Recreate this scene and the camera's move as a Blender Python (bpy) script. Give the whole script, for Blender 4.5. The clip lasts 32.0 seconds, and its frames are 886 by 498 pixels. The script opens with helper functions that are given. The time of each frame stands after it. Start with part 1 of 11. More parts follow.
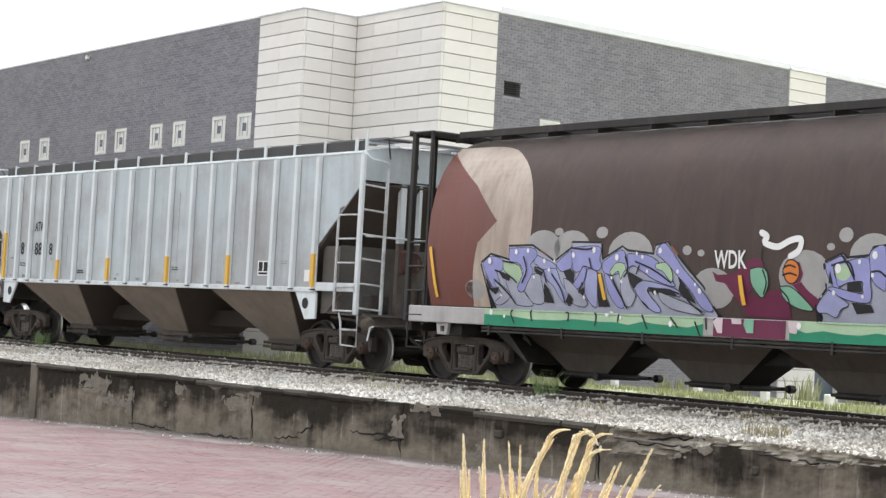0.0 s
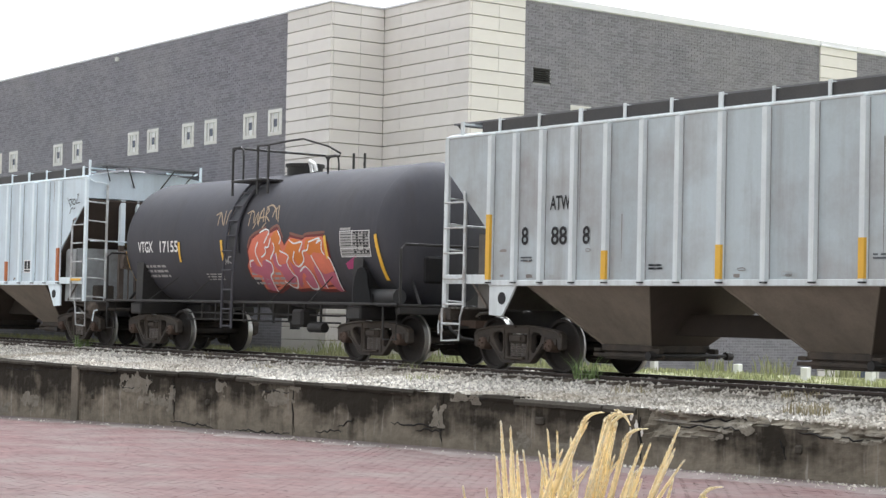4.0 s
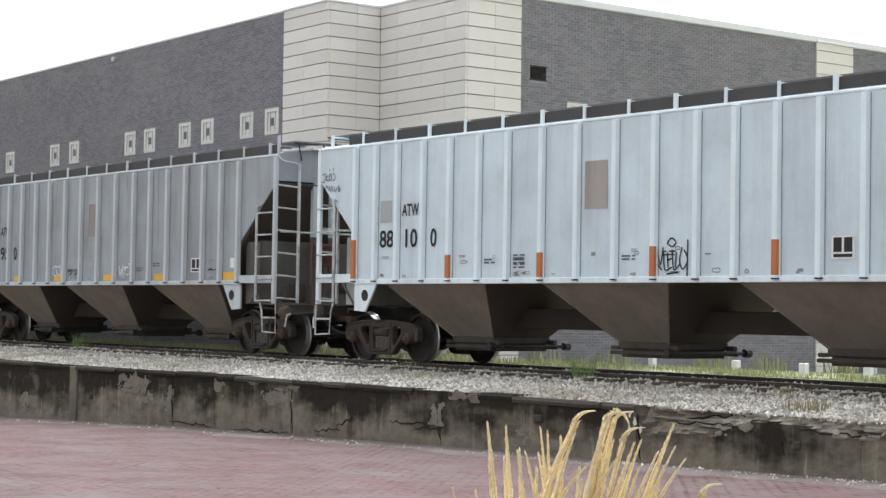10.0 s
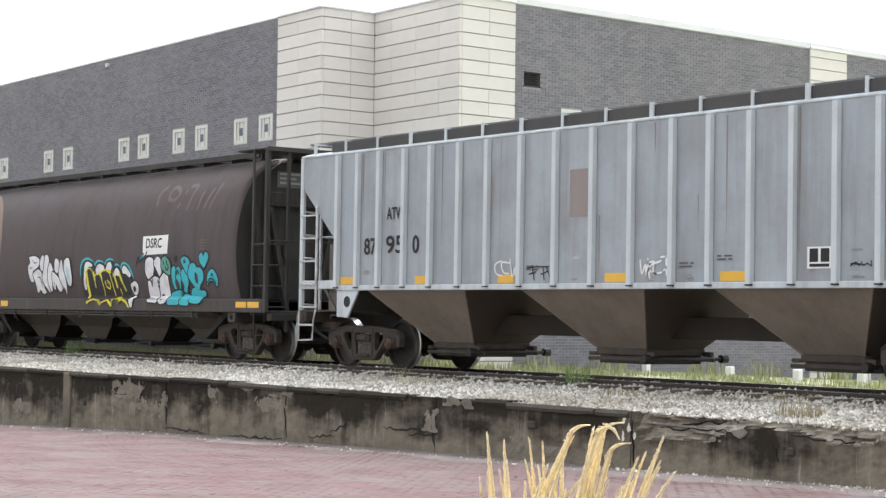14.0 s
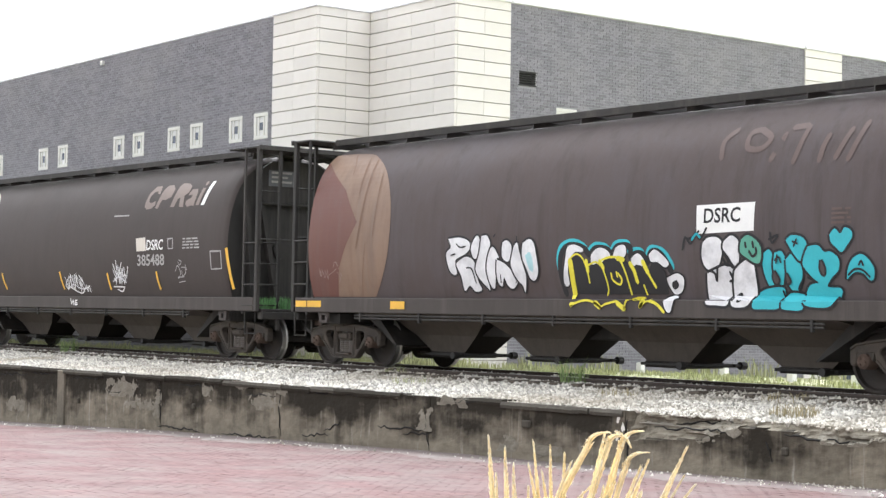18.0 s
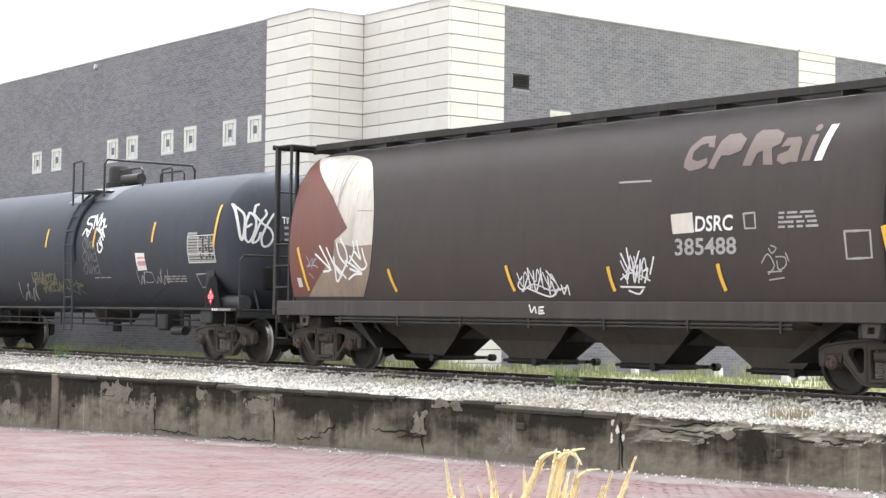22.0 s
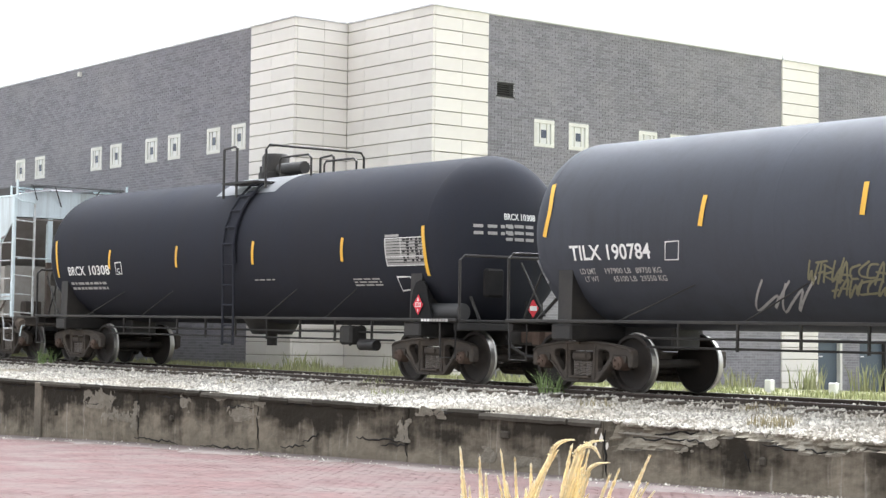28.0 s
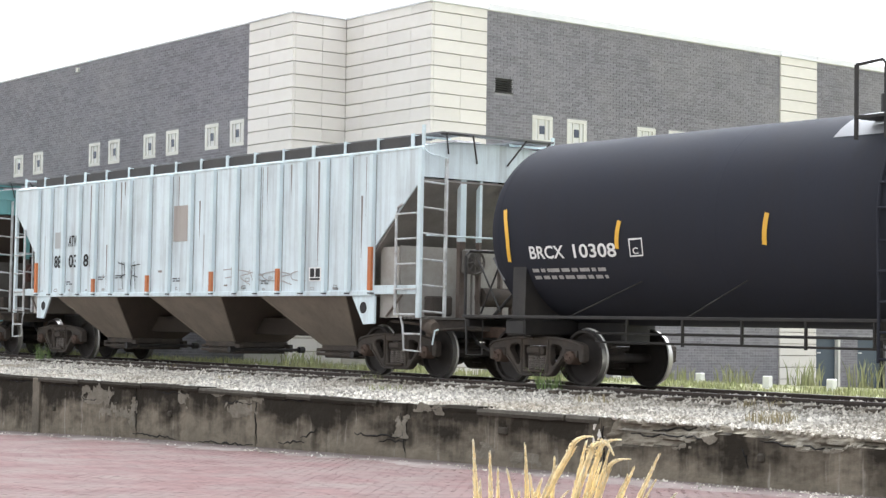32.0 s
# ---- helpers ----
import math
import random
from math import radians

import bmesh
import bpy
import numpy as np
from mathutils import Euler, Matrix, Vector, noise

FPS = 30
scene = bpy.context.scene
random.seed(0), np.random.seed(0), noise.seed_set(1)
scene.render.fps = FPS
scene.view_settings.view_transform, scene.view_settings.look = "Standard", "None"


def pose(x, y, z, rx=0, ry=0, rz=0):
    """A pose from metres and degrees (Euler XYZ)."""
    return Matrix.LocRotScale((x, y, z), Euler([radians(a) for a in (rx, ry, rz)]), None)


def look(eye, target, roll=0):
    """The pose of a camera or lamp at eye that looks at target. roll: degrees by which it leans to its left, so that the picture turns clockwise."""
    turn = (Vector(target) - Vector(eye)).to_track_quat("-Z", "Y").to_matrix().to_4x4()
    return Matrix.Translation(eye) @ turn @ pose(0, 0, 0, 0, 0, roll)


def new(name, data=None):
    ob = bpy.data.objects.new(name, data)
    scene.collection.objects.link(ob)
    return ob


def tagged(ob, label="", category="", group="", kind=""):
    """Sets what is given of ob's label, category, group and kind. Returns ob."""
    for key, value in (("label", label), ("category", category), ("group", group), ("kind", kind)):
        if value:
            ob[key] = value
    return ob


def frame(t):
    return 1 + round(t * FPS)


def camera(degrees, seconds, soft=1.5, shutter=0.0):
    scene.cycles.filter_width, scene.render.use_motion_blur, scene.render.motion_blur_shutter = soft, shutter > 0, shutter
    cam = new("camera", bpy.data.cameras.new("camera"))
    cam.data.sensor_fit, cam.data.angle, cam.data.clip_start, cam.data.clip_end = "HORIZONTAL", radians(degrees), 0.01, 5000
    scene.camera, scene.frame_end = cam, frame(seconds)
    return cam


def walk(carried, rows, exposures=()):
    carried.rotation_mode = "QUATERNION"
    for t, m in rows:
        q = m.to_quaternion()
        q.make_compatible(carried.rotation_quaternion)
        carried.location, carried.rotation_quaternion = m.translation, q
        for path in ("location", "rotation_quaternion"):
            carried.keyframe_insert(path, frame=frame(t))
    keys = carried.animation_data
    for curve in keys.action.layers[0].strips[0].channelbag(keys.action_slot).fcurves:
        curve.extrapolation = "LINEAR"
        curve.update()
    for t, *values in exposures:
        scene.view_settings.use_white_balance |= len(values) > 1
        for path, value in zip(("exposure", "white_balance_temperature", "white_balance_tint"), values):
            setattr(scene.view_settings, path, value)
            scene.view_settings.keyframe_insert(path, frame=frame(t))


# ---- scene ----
import collections

# World: x along the track (the train runs towards +x), y away from the camera, z up, metres.
EYE = 1.9
cam = camera(27.53, 32.0, soft=1.4)
TURNS = [  # seconds, yaw, pitch, roll of the hand-held camera
    (0, 51.702, 2.825, -2.848), (0.5, 51.925, 3.018, -2.177), (1, 51.948, 3.085, -2.231), (1.5, 51.962, 3.123, -2.337),
    (2, 52.004, 3.057, -2.751), (2.5, 52.079, 2.935, -2.778), (3, 52.275, 2.784, -2.428), (3.5, 52.650, 2.595, -1.353),
    (4, 52.897, 2.454, -0.975), (4.5, 53.045, 2.340, -1.106), (6.5, 53.163, 2.020, -1.256), (7, 53.138, 1.994, -1.178),
    (7.5, 53.107, 2.033, -1.193), (8, 53.094, 2.107, -1.232), (8.5, 53.012, 2.183, -1.221), (9, 52.994, 2.249, -1.037),
    (9.5, 52.913, 2.319, -0.731), (10, 52.834, 2.396, -0.629), (10.5, 52.775, 2.474, -0.524), (11, 52.714, 2.513, -0.697),
    (11.5, 52.688, 2.564, -0.709), (12, 52.678, 2.588, -0.888), (12.5, 52.669, 2.583, -0.706), (13, 52.648, 2.590, -0.592),
    (13.5, 52.645, 2.594, -0.460), (14, 52.644, 2.595, -0.627), (14.5, 52.623, 2.573, -0.688), (16.5, 52.524, 2.549, -0.664),
    (17, 52.536, 2.552, -0.624), (17.5, 52.514, 2.543, -0.719), (18, 52.469, 2.565, -0.803), (18.5, 52.442, 2.590, -0.783),
    (19, 52.434, 2.598, -0.850), (19.5, 52.400, 2.629, -0.834), (20, 52.359, 2.634, -0.729), (20.5, 52.328, 2.650, -0.688),
    (21, 52.305, 2.644, -0.660), (21.5, 52.295, 2.658, -0.650), (22, 52.290, 2.654, -0.661), (22.5, 52.284, 2.674, -0.792),
    (23, 52.267, 2.678, -0.830), (23.5, 52.271, 2.693, -0.891), (24, 52.231, 2.687, -0.963), (24.5, 52.237, 2.655, -0.788),
    (25, 52.169, 2.627, -0.511), (25.5, 52.131, 2.671, -0.355), (26, 52.056, 2.730, -0.475), (26.5, 51.980, 2.761, -0.559),
    (28.5, 51.718, 2.967, -0.646), (29, 51.724, 2.909, -0.494), (29.5, 51.764, 2.877, -0.535), (30, 51.809, 2.833, -0.664),
    (30.5, 51.850, 2.808, -0.650), (31, 51.826, 2.766, -0.608), (31.5, 51.790, 2.748, -0.646), (32, 51.723, 2.795, -0.728),
]
EXPOSURES = [(0.0, 1.79), (1.0, 1.76), (2.0, 1.69), (3.0, 1.6), (4.0, 1.59), (7.0, 1.70), (8.0, 1.6), (9.0, 1.43), (11.0, 1.35), (12.0, 1.44), (13.0, 1.57), (14.0, 1.74), (17.0, 2.07), (18.0, 2.11), (20.0, 2.15), (22.0, 2.18), (24.0, 2.12), (26.0, 2.02), (29.0, 2.06), (31.0, 1.96), (32.0, 1.85)]
walk(cam, [(t, pose(0, 0, EYE, 90 + pitch, roll, yaw)) for t, yaw, pitch, roll in TURNS], EXPOSURES)
TRAVEL = [  # seconds, metres that the train has run
    (0, -57.063), (0.5, -54.859), (1, -52.651), (1.5, -50.431), (2, -48.195), (2.5, -45.963), (3, -43.747), (3.5, -41.556),
    (4, -39.352), (4.5, -37.146), (6.5, -28.315), (7, -26.122), (7.5, -23.939), (8, -21.746), (8.5, -19.553), (9, -17.371),
    (9.5, -15.194), (10, -13.016), (10.5, -10.883), (11, -8.681), (11.5, -6.506), (12, -4.341), (12.5, -2.175), (13, 0.000),
    (13.5, 2.164), (14, 4.339), (14.5, 6.496), (16.5, 15.151), (17, 17.301), (17.5, 19.450), (18, 21.586), (18.5, 23.710),
    (19, 25.833), (19.5, 27.950), (20, 30.067), (20.5, 32.192), (21, 34.312), (21.5, 36.409), (22, 38.510), (22.5, 40.619),
    (23, 42.721), (23.5, 44.820), (24, 46.915), (24.5, 49.008), (25, 51.106), (25.5, 53.203), (26, 55.291), (26.5, 57.386),
    (28.5, 65.719), (29, 67.772), (29.5, 69.743), (30, 71.792), (30.5, 73.854), (31, 75.921), (31.5, 77.979), (32, 80.048),
]

# ---- light ----
world = bpy.data.worlds.new("overcast_sky")
scene.world = world
world.use_nodes = True
wn = world.node_tree.nodes
wl = world.node_tree.links
sky = wn.new("ShaderNodeTexSky")
sky.sky_type, sky.sun_disc = "NISHITA", False
sky.sun_elevation, sky.sun_rotation = radians(58), radians(325)
sky.air_density, sky.dust_density, sky.ozone_density = 1.0, 5.0, 1.0
grey = wn.new("ShaderNodeHueSaturation")
grey.inputs["Saturation"].default_value = 0.0
wl.new(sky.outputs[0], grey.inputs["Color"])
wl.new(grey.outputs[0], wn["Background"].inputs["Color"])
wn["Background"].inputs["Strength"].default_value = 0.15
sun = new("sun", bpy.data.lights.new("sun", "SUN"))
sun.data.energy, sun.data.angle, sun.data.color = 0.6, radians(20), (0.98, 0.99, 1.0)
sun.matrix_world = look((-40, 48, 56), (-20, 20, 0))

scene.view_settings.use_white_balance = True
scene.view_settings.white_balance_temperature = 6150

# ---- levels and places ----
GRADE = -0.0086          # the track falls towards +x
TRACK_Y = 20.65          # centre line of the track
Q = 1.04                 # building, from the camera outwards


def rail_z(x):
    return EYE - 0.944 + GRADE * x


def lerp_table(table, x):
    if x <= table[0][0]:
        return table[0][1]
    for (x0, v0), (x1, v1) in zip(table, table[1:]):
        if x <= x1:
            return v0 + (v1 - v0) * (x - x0) / (x1 - x0)
    return table[-1][1]


WALL_Y = 16.7
FOOT = [(-70, -0.95), (-50, -0.55), (-38, -0.29), (-30, -0.1), (-22, 0.02), (-18, 0.05), (-13.5, 0.11), (0, 0.2), (30, 0.3)]
CREST = [(-70, 1.2), (-38, 0.99), (-30, 0.95), (-22, 0.89), (-17.6, 0.86), (-13.5, 0.82), (10, 0.6)]


def road_z(x, y):
    near = 0.22
    k = min(max(y / WALL_Y, 0.0), 1.0)
    k = k * k * (3 - 2 * k)
    return near + (lerp_table(FOOT, x) - near) * k


def yard_z(x, y):
    return rail_z(max(min(x, 60), -90)) - 0.21 - 0.03 * max(min(y, 45) - 28, 0)


# ---- mesh building ----
class Geo:
    """Collects faces for one mesh."""

    def __init__(self):
        self.v, self.f, self.s, self.m, self.slot = [], [], [], [], 0

    def use(self, slot):
        self.slot = slot
        return self

    def add(self, verts, faces, smooth=False):
        n = len(self.v)
        self.v += [tuple(p) for p in verts]
        self.f += [tuple(n + i for i in f) for f in faces]
        self.s += [smooth] * len(faces)
        self.m += [self.slot] * len(faces)
        return self

    def box(self, x0, x1, y0, y1, z0, z1, c=0.0, m=None):
        if c <= 0:
            vs = [(x, y, z) for x in (x0, x1) for y in (y0, y1) for z in (z0, z1)]
            fs = [(0, 1, 3, 2), (4, 6, 7, 5), (0, 4, 5, 1), (2, 3, 7, 6), (0, 2, 6, 4), (1, 5, 7, 3)]
        else:
            vs, idx = [], {}
            for i, x in enumerate((x0, x1)):
                for j, y in enumerate((y0, y1)):
                    for k, z in enumerate((z0, z1)):
                        sx, sy, sz = (c, -c)[i], (c, -c)[j], (c, -c)[k]
                        for a, p in enumerate(((x, y + sy, z + sz), (x + sx, y, z + sz), (x + sx, y + sy, z))):
                            idx[i, j, k, a] = len(vs)
                            vs.append(p)
            fs = []
            for i in (0, 1):
                fs.append([idx[i, j, k, 0] for j, k in ((0, 0), (0, 1), (1, 1), (1, 0))][::1 if i == 0 else -1])
                fs.append([idx[j, i, k, 1] for j, k in ((0, 0), (1, 0), (1, 1), (0, 1))][::1 if i == 0 else -1])
                fs.append([idx[j, k, i, 2] for j, k in ((0, 0), (0, 1), (1, 1), (1, 0))][::1 if i == 0 else -1])
            for i in (0, 1):
                for j in (0, 1):
                    r = 1 if (i + j) % 2 == 0 else -1
                    fs.append([idx[i, j, 0, 0], idx[i, j, 1, 0], idx[i, j, 1, 1], idx[i, j, 0, 1]][::-r])
                    fs.append([idx[i, 0, j, 0], idx[i, 1, j, 0], idx[i, 1, j, 2], idx[i, 0, j, 2]][::r])
                    fs.append([idx[0, i, j, 1], idx[1, i, j, 1], idx[1, i, j, 2], idx[0, i, j, 2]][::-r])
                    for k in (0, 1):
                        fs.append([idx[i, j, k, 0], idx[i, j, k, 1], idx[i, j, k, 2]][::1 if (i + j + k) % 2 == 0 else -1])
        if m is not None:
            vs = [m @ Vector(p) for p in vs]
        return self.add(vs, fs)

    def rod(self, p0, p1, r, n=8, r1=None, caps=True):
        p0, p1 = Vector(p0), Vector(p1)
        d = (p1 - p0).normalized()
        a = d.orthogonal().normalized()
        b = d.cross(a)
        r1 = r if r1 is None else r1
        ring = [(math.cos(2 * math.pi * i / n), math.sin(2 * math.pi * i / n)) for i in range(n)]
        lo = [p0 + (a * x + b * y) * r for x, y in ring]
        hi = [p1 + (a * x + b * y) * r1 for x, y in ring]
        ends = [tuple(range(n))[::-1], tuple(range(n, 2 * n))] if caps else []
        return self.add(lo + hi, [(i, (i + 1) % n, n + (i + 1) % n, n + i) for i in range(n)] + ends, True)

    def tube(self, pts, r, n=6):
        pts = [Vector(p) for p in pts]
        rings = []
        for i, p in enumerate(pts):
            d = (pts[min(i + 1, len(pts) - 1)] - pts[max(i - 1, 0)]).normalized()
            a = d.cross(Vector((0.31, 0.17, 0.93))).normalized()
            b = d.cross(a)
            rr = r[i] if isinstance(r, (list, tuple)) else r
            rings.append([p + (a * math.cos(2 * math.pi * k / n) + b * math.sin(2 * math.pi * k / n)) * rr for k in range(n)])
        vs = [q for ring in rings for q in ring]
        fs = [(i * n + k, i * n + (k + 1) % n, (i + 1) * n + (k + 1) % n, (i + 1) * n + k) for i in range(len(pts) - 1) for k in range(n)]
        last = len(vs) - n
        return self.add(vs, fs + [tuple(range(n))[::-1], tuple(range(last, last + n))], True)

    def lathe(self, profile, centre, axis="y", n=24, tread=0):
        """profile: (along the axis, radius); bands from tread on take the second material."""
        rows = []
        for h, r in profile:
            row = []
            for i in range(n):
                ca, sa = math.cos(2 * math.pi * i / n) * r, math.sin(2 * math.pi * i / n) * r
                o = {"y": (ca, h, sa), "x": (h, ca, sa), "z": (ca, sa, h)}[axis]
                row.append(tuple(centre[k] + o[k] for k in range(3)))
            rows.append(row)
        shut = profile[0] == profile[-1]
        k = len(rows) - 1
        before = len(self.m)
        self.add([p for row in (rows[:-1] if shut else rows) for p in row],
                 [(j * n + i, j * n + (i + 1) % n, (j + 1) % (k if shut else k + 1) * n + (i + 1) % n, (j + 1) % (k if shut else k + 1) * n + i) for j in range(k) for i in range(n)], True)
        if tread:
            self.m[before + tread * n:] = [1] * (len(self.m) - before - tread * n)
        return self

    def prism(self, poly, y0, y1, axis="y"):
        """A polygon (x, z) pushed from y0 to y1; axis x: polygon (y, z)."""
        n = len(poly)
        put = (lambda p, h: (p[0], h, p[1])) if axis == "y" else ((lambda p, h: (h, p[0], p[1])) if axis == "x" else (lambda p, h: (p[0], p[1], h)))
        vs = [put(p, y0) for p in poly] + [put(p, y1) for p in poly]
        fs = [tuple(range(n)), tuple(range(2 * n - 1, n - 1, -1))] + [(i, n + i, n + (i + 1) % n, (i + 1) % n) for i in range(n)]
        return self.add(vs, fs)

    def mesh(self, name, mat):
        me = bpy.data.meshes.new(name)
        me.from_pydata(self.v, [], self.f)
        me.polygons.foreach_set("use_smooth", self.s)
        for one in (mat if isinstance(mat, (list, tuple)) else [mat]):
            me.materials.append(one)
        me.polygons.foreach_set("material_index", self.m)
        me.update()
        if any(self.s):
            me.set_sharp_from_angle(angle=radians(40))
        return me


def fix_normals(me):
    bm = bmesh.new()
    bm.from_mesh(me)
    bmesh.ops.recalc_face_normals(bm, faces=bm.faces)
    bm.to_mesh(me)
    bm.free()
    return me


def part(name, geo, mat, parent, label="", fix=True):
    me = geo.mesh(name, mat)
    if fix:
        fix_normals(me)
    ob = new(name, me)
    ob.parent = parent
    if label:
        tagged(ob, label)
    return ob


def thing(name, label, category, group="", kind="", at=None):
    ob = new(name)
    ob.empty_display_size = 0.3
    if at is not None:
        ob.matrix_world = at
    return tagged(ob, label, category, group, kind)


def solid(name, geo, mat, label="", category="", group="", kind="", fix=True):
    me = geo.mesh(name, mat)
    if fix:
        fix_normals(me)
    return tagged(new(name, me), label, category, group, kind)


# ---- materials ----
def material(name, base, rough=0.7, metal=0.0, vary=0.12, scale=3.0, fine=40.0, bump=0.15, dirt=None, dirt_amount=0.35, dirt_scale=1.2,
             streak=0.0, island=0.0, obj=0.0, spec=0.35, stretch=(1, 1, 1), wash=0.0, wash_colour=(0.1, 0.09, 0.08)):
    """Paint, metal or mineral: base colour, broad and fine variation, stains, vertical streaks, relief."""
    m = bpy.data.materials.new(name)
    m.use_nodes = True
    nt = m.node_tree
    N, L = nt.nodes, nt.links
    bsdf = N["Principled BSDF"]
    bsdf.inputs["Roughness"].default_value = rough
    bsdf.inputs["Metallic"].default_value = metal
    bsdf.inputs["Specular IOR Level"].default_value = spec
    co = N.new("ShaderNodeTexCoord")
    mp = N.new("ShaderNodeMapping")
    mp.inputs["Scale"].default_value = stretch
    L.new(co.outputs["Object"], mp.inputs["Vector"])

    def noise_tex(sc, detail=5.0, rough_=0.6, vec=None):
        n = N.new("ShaderNodeTexNoise")
        n.inputs["Scale"].default_value, n.inputs["Detail"].default_value, n.inputs["Roughness"].default_value = sc, detail, rough_
        L.new((vec or mp).outputs[0], n.inputs["Vector"])
        return n

    def math_node(op, a, b):
        n = N.new("ShaderNodeMath")
        n.operation = op
        for i, v in enumerate((a, b)):
            if isinstance(v, (int, float)):
                n.inputs[i].default_value = v
            else:
                L.new(v, n.inputs[i])
        return n.outputs[0]

    broad, small = noise_tex(scale), noise_tex(fine, 4.0, 0.7)
    value = math_node("ADD", math_node("MULTIPLY", math_node("SUBTRACT", broad.outputs["Fac"], 0.5), 3.0 * vary),
                      math_node("MULTIPLY", math_node("SUBTRACT", small.outputs["Fac"], 0.5), 2.2 * vary))
    if island:
        g = N.new("ShaderNodeNewGeometry")
        value = math_node("ADD", value, math_node("MULTIPLY", math_node("SUBTRACT", g.outputs["Random Per Island"], 0.5), 2 * island))
    if obj:
        oi = N.new("ShaderNodeObjectInfo")
        value = math_node("ADD", value, math_node("MULTIPLY", math_node("SUBTRACT", oi.outputs["Random"], 0.5), 2 * obj))
    hsv = N.new("ShaderNodeHueSaturation")
    hsv.inputs["Color"].default_value = (*base, 1)
    L.new(math_node("ADD", value, 1.0), hsv.inputs["Value"])
    colour = hsv.outputs[0]
    if dirt:
        d = noise_tex(dirt_scale, 6.0, 0.65)
        ramp = N.new("ShaderNodeMapRange")
        ramp.inputs[1].default_value, ramp.inputs[2].default_value = 0.42, 0.72
        L.new(d.outputs["Fac"], ramp.inputs[0])
        mask = ramp.outputs[0]
        if streak:
            sm = N.new("ShaderNodeMapping")
            sm.inputs["Scale"].default_value = (9.0, 9.0, 0.35)
            L.new(co.outputs["Object"], sm.inputs["Vector"])
            st = noise_tex(1.0, 5.0, 0.6, sm)
            r2 = N.new("ShaderNodeMapRange")
            r2.inputs[1].default_value, r2.inputs[2].default_value = 0.47, 0.75
            L.new(st.outputs["Fac"], r2.inputs[0])
            mask = math_node("ADD", math_node("MULTIPLY", mask, 1.0 - 0.5 * streak), math_node("MULTIPLY", r2.outputs[0], streak))
        mix = N.new("ShaderNodeMix")
        mix.data_type = "RGBA"
        L.new(math_node("MINIMUM", math_node("MULTIPLY", mask, dirt_amount), 1.0), mix.inputs[0])
        L.new(colour, mix.inputs[6])
        mix.inputs[7].default_value = (*dirt, 1)
        colour = mix.outputs[2]
    if wash:
        wm = N.new("ShaderNodeMapping")
        wm.inputs["Scale"].default_value = (2.6, 2.6, 0.22)
        L.new(co.outputs["Object"], wm.inputs["Vector"])
        wt = noise_tex(1.0, 6.0, 0.7, wm)
        r3 = N.new("ShaderNodeMapRange")
        r3.inputs[1].default_value, r3.inputs[2].default_value = 0.50, 0.72
        L.new(wt.outputs["Fac"], r3.inputs[0])
        wmix = N.new("ShaderNodeMix")
        wmix.data_type = "RGBA"
        L.new(math_node("MULTIPLY", r3.outputs[0], wash), wmix.inputs[0])
        L.new(colour, wmix.inputs[6])
        wmix.inputs[7].default_value = (*wash_colour, 1)
        colour = wmix.outputs[2]
    L.new(colour, bsdf.inputs["Base Color"])
    if bump:
        bp = N.new("ShaderNodeBump")
        bp.inputs["Strength"].default_value, bp.inputs["Distance"].default_value = bump, 0.02
        L.new(small.outputs["Fac"], bp.inputs["Height"])
        L.new(bp.outputs[0], bsdf.inputs["Normal"])
    rv = N.new("ShaderNodeMapRange")
    rv.inputs[3].default_value, rv.inputs[4].default_value = max(rough - 0.12, 0.03), min(rough + 0.12, 1.0)
    L.new(broad.outputs["Fac"], rv.inputs[0])
    L.new(rv.outputs[0], bsdf.inputs["Roughness"])
    return m


BRICK = material("grey_brick", (0.204, 0.197, 0.219), 0.85, vary=0.09, scale=0.35, fine=30, bump=0.3, island=0.17, dirt=(0.32, 0.305, 0.31), dirt_amount=0.4, dirt_scale=0.5)
BRICK_PIECE = material("grey_brick_piece", (0.204, 0.197, 0.219), 0.85, vary=0.09, scale=0.35, fine=30, bump=0.3, obj=0.17, dirt=(0.32, 0.305, 0.31), dirt_amount=0.4, dirt_scale=0.5)
MORTAR = material("grey_mortar", (0.32, 0.315, 0.33), 0.95, vary=0.10, scale=0.6, fine=60, bump=0.3)
STONE = material("cream_stone", (0.71, 0.678, 0.648), 0.8, vary=0.05, scale=0.7, fine=45, bump=0.12, obj=0.05, dirt=(0.57, 0.525, 0.475), dirt_amount=0.4, dirt_scale=0.6)
STONE_JOINT = material("stone_joint", (0.40, 0.36, 0.32), 0.95, vary=0.1, fine=60)
COPING = material("pale_metal_coping", (0.72, 0.72, 0.74), 0.5, 0.2, vary=0.04, scale=1.0)
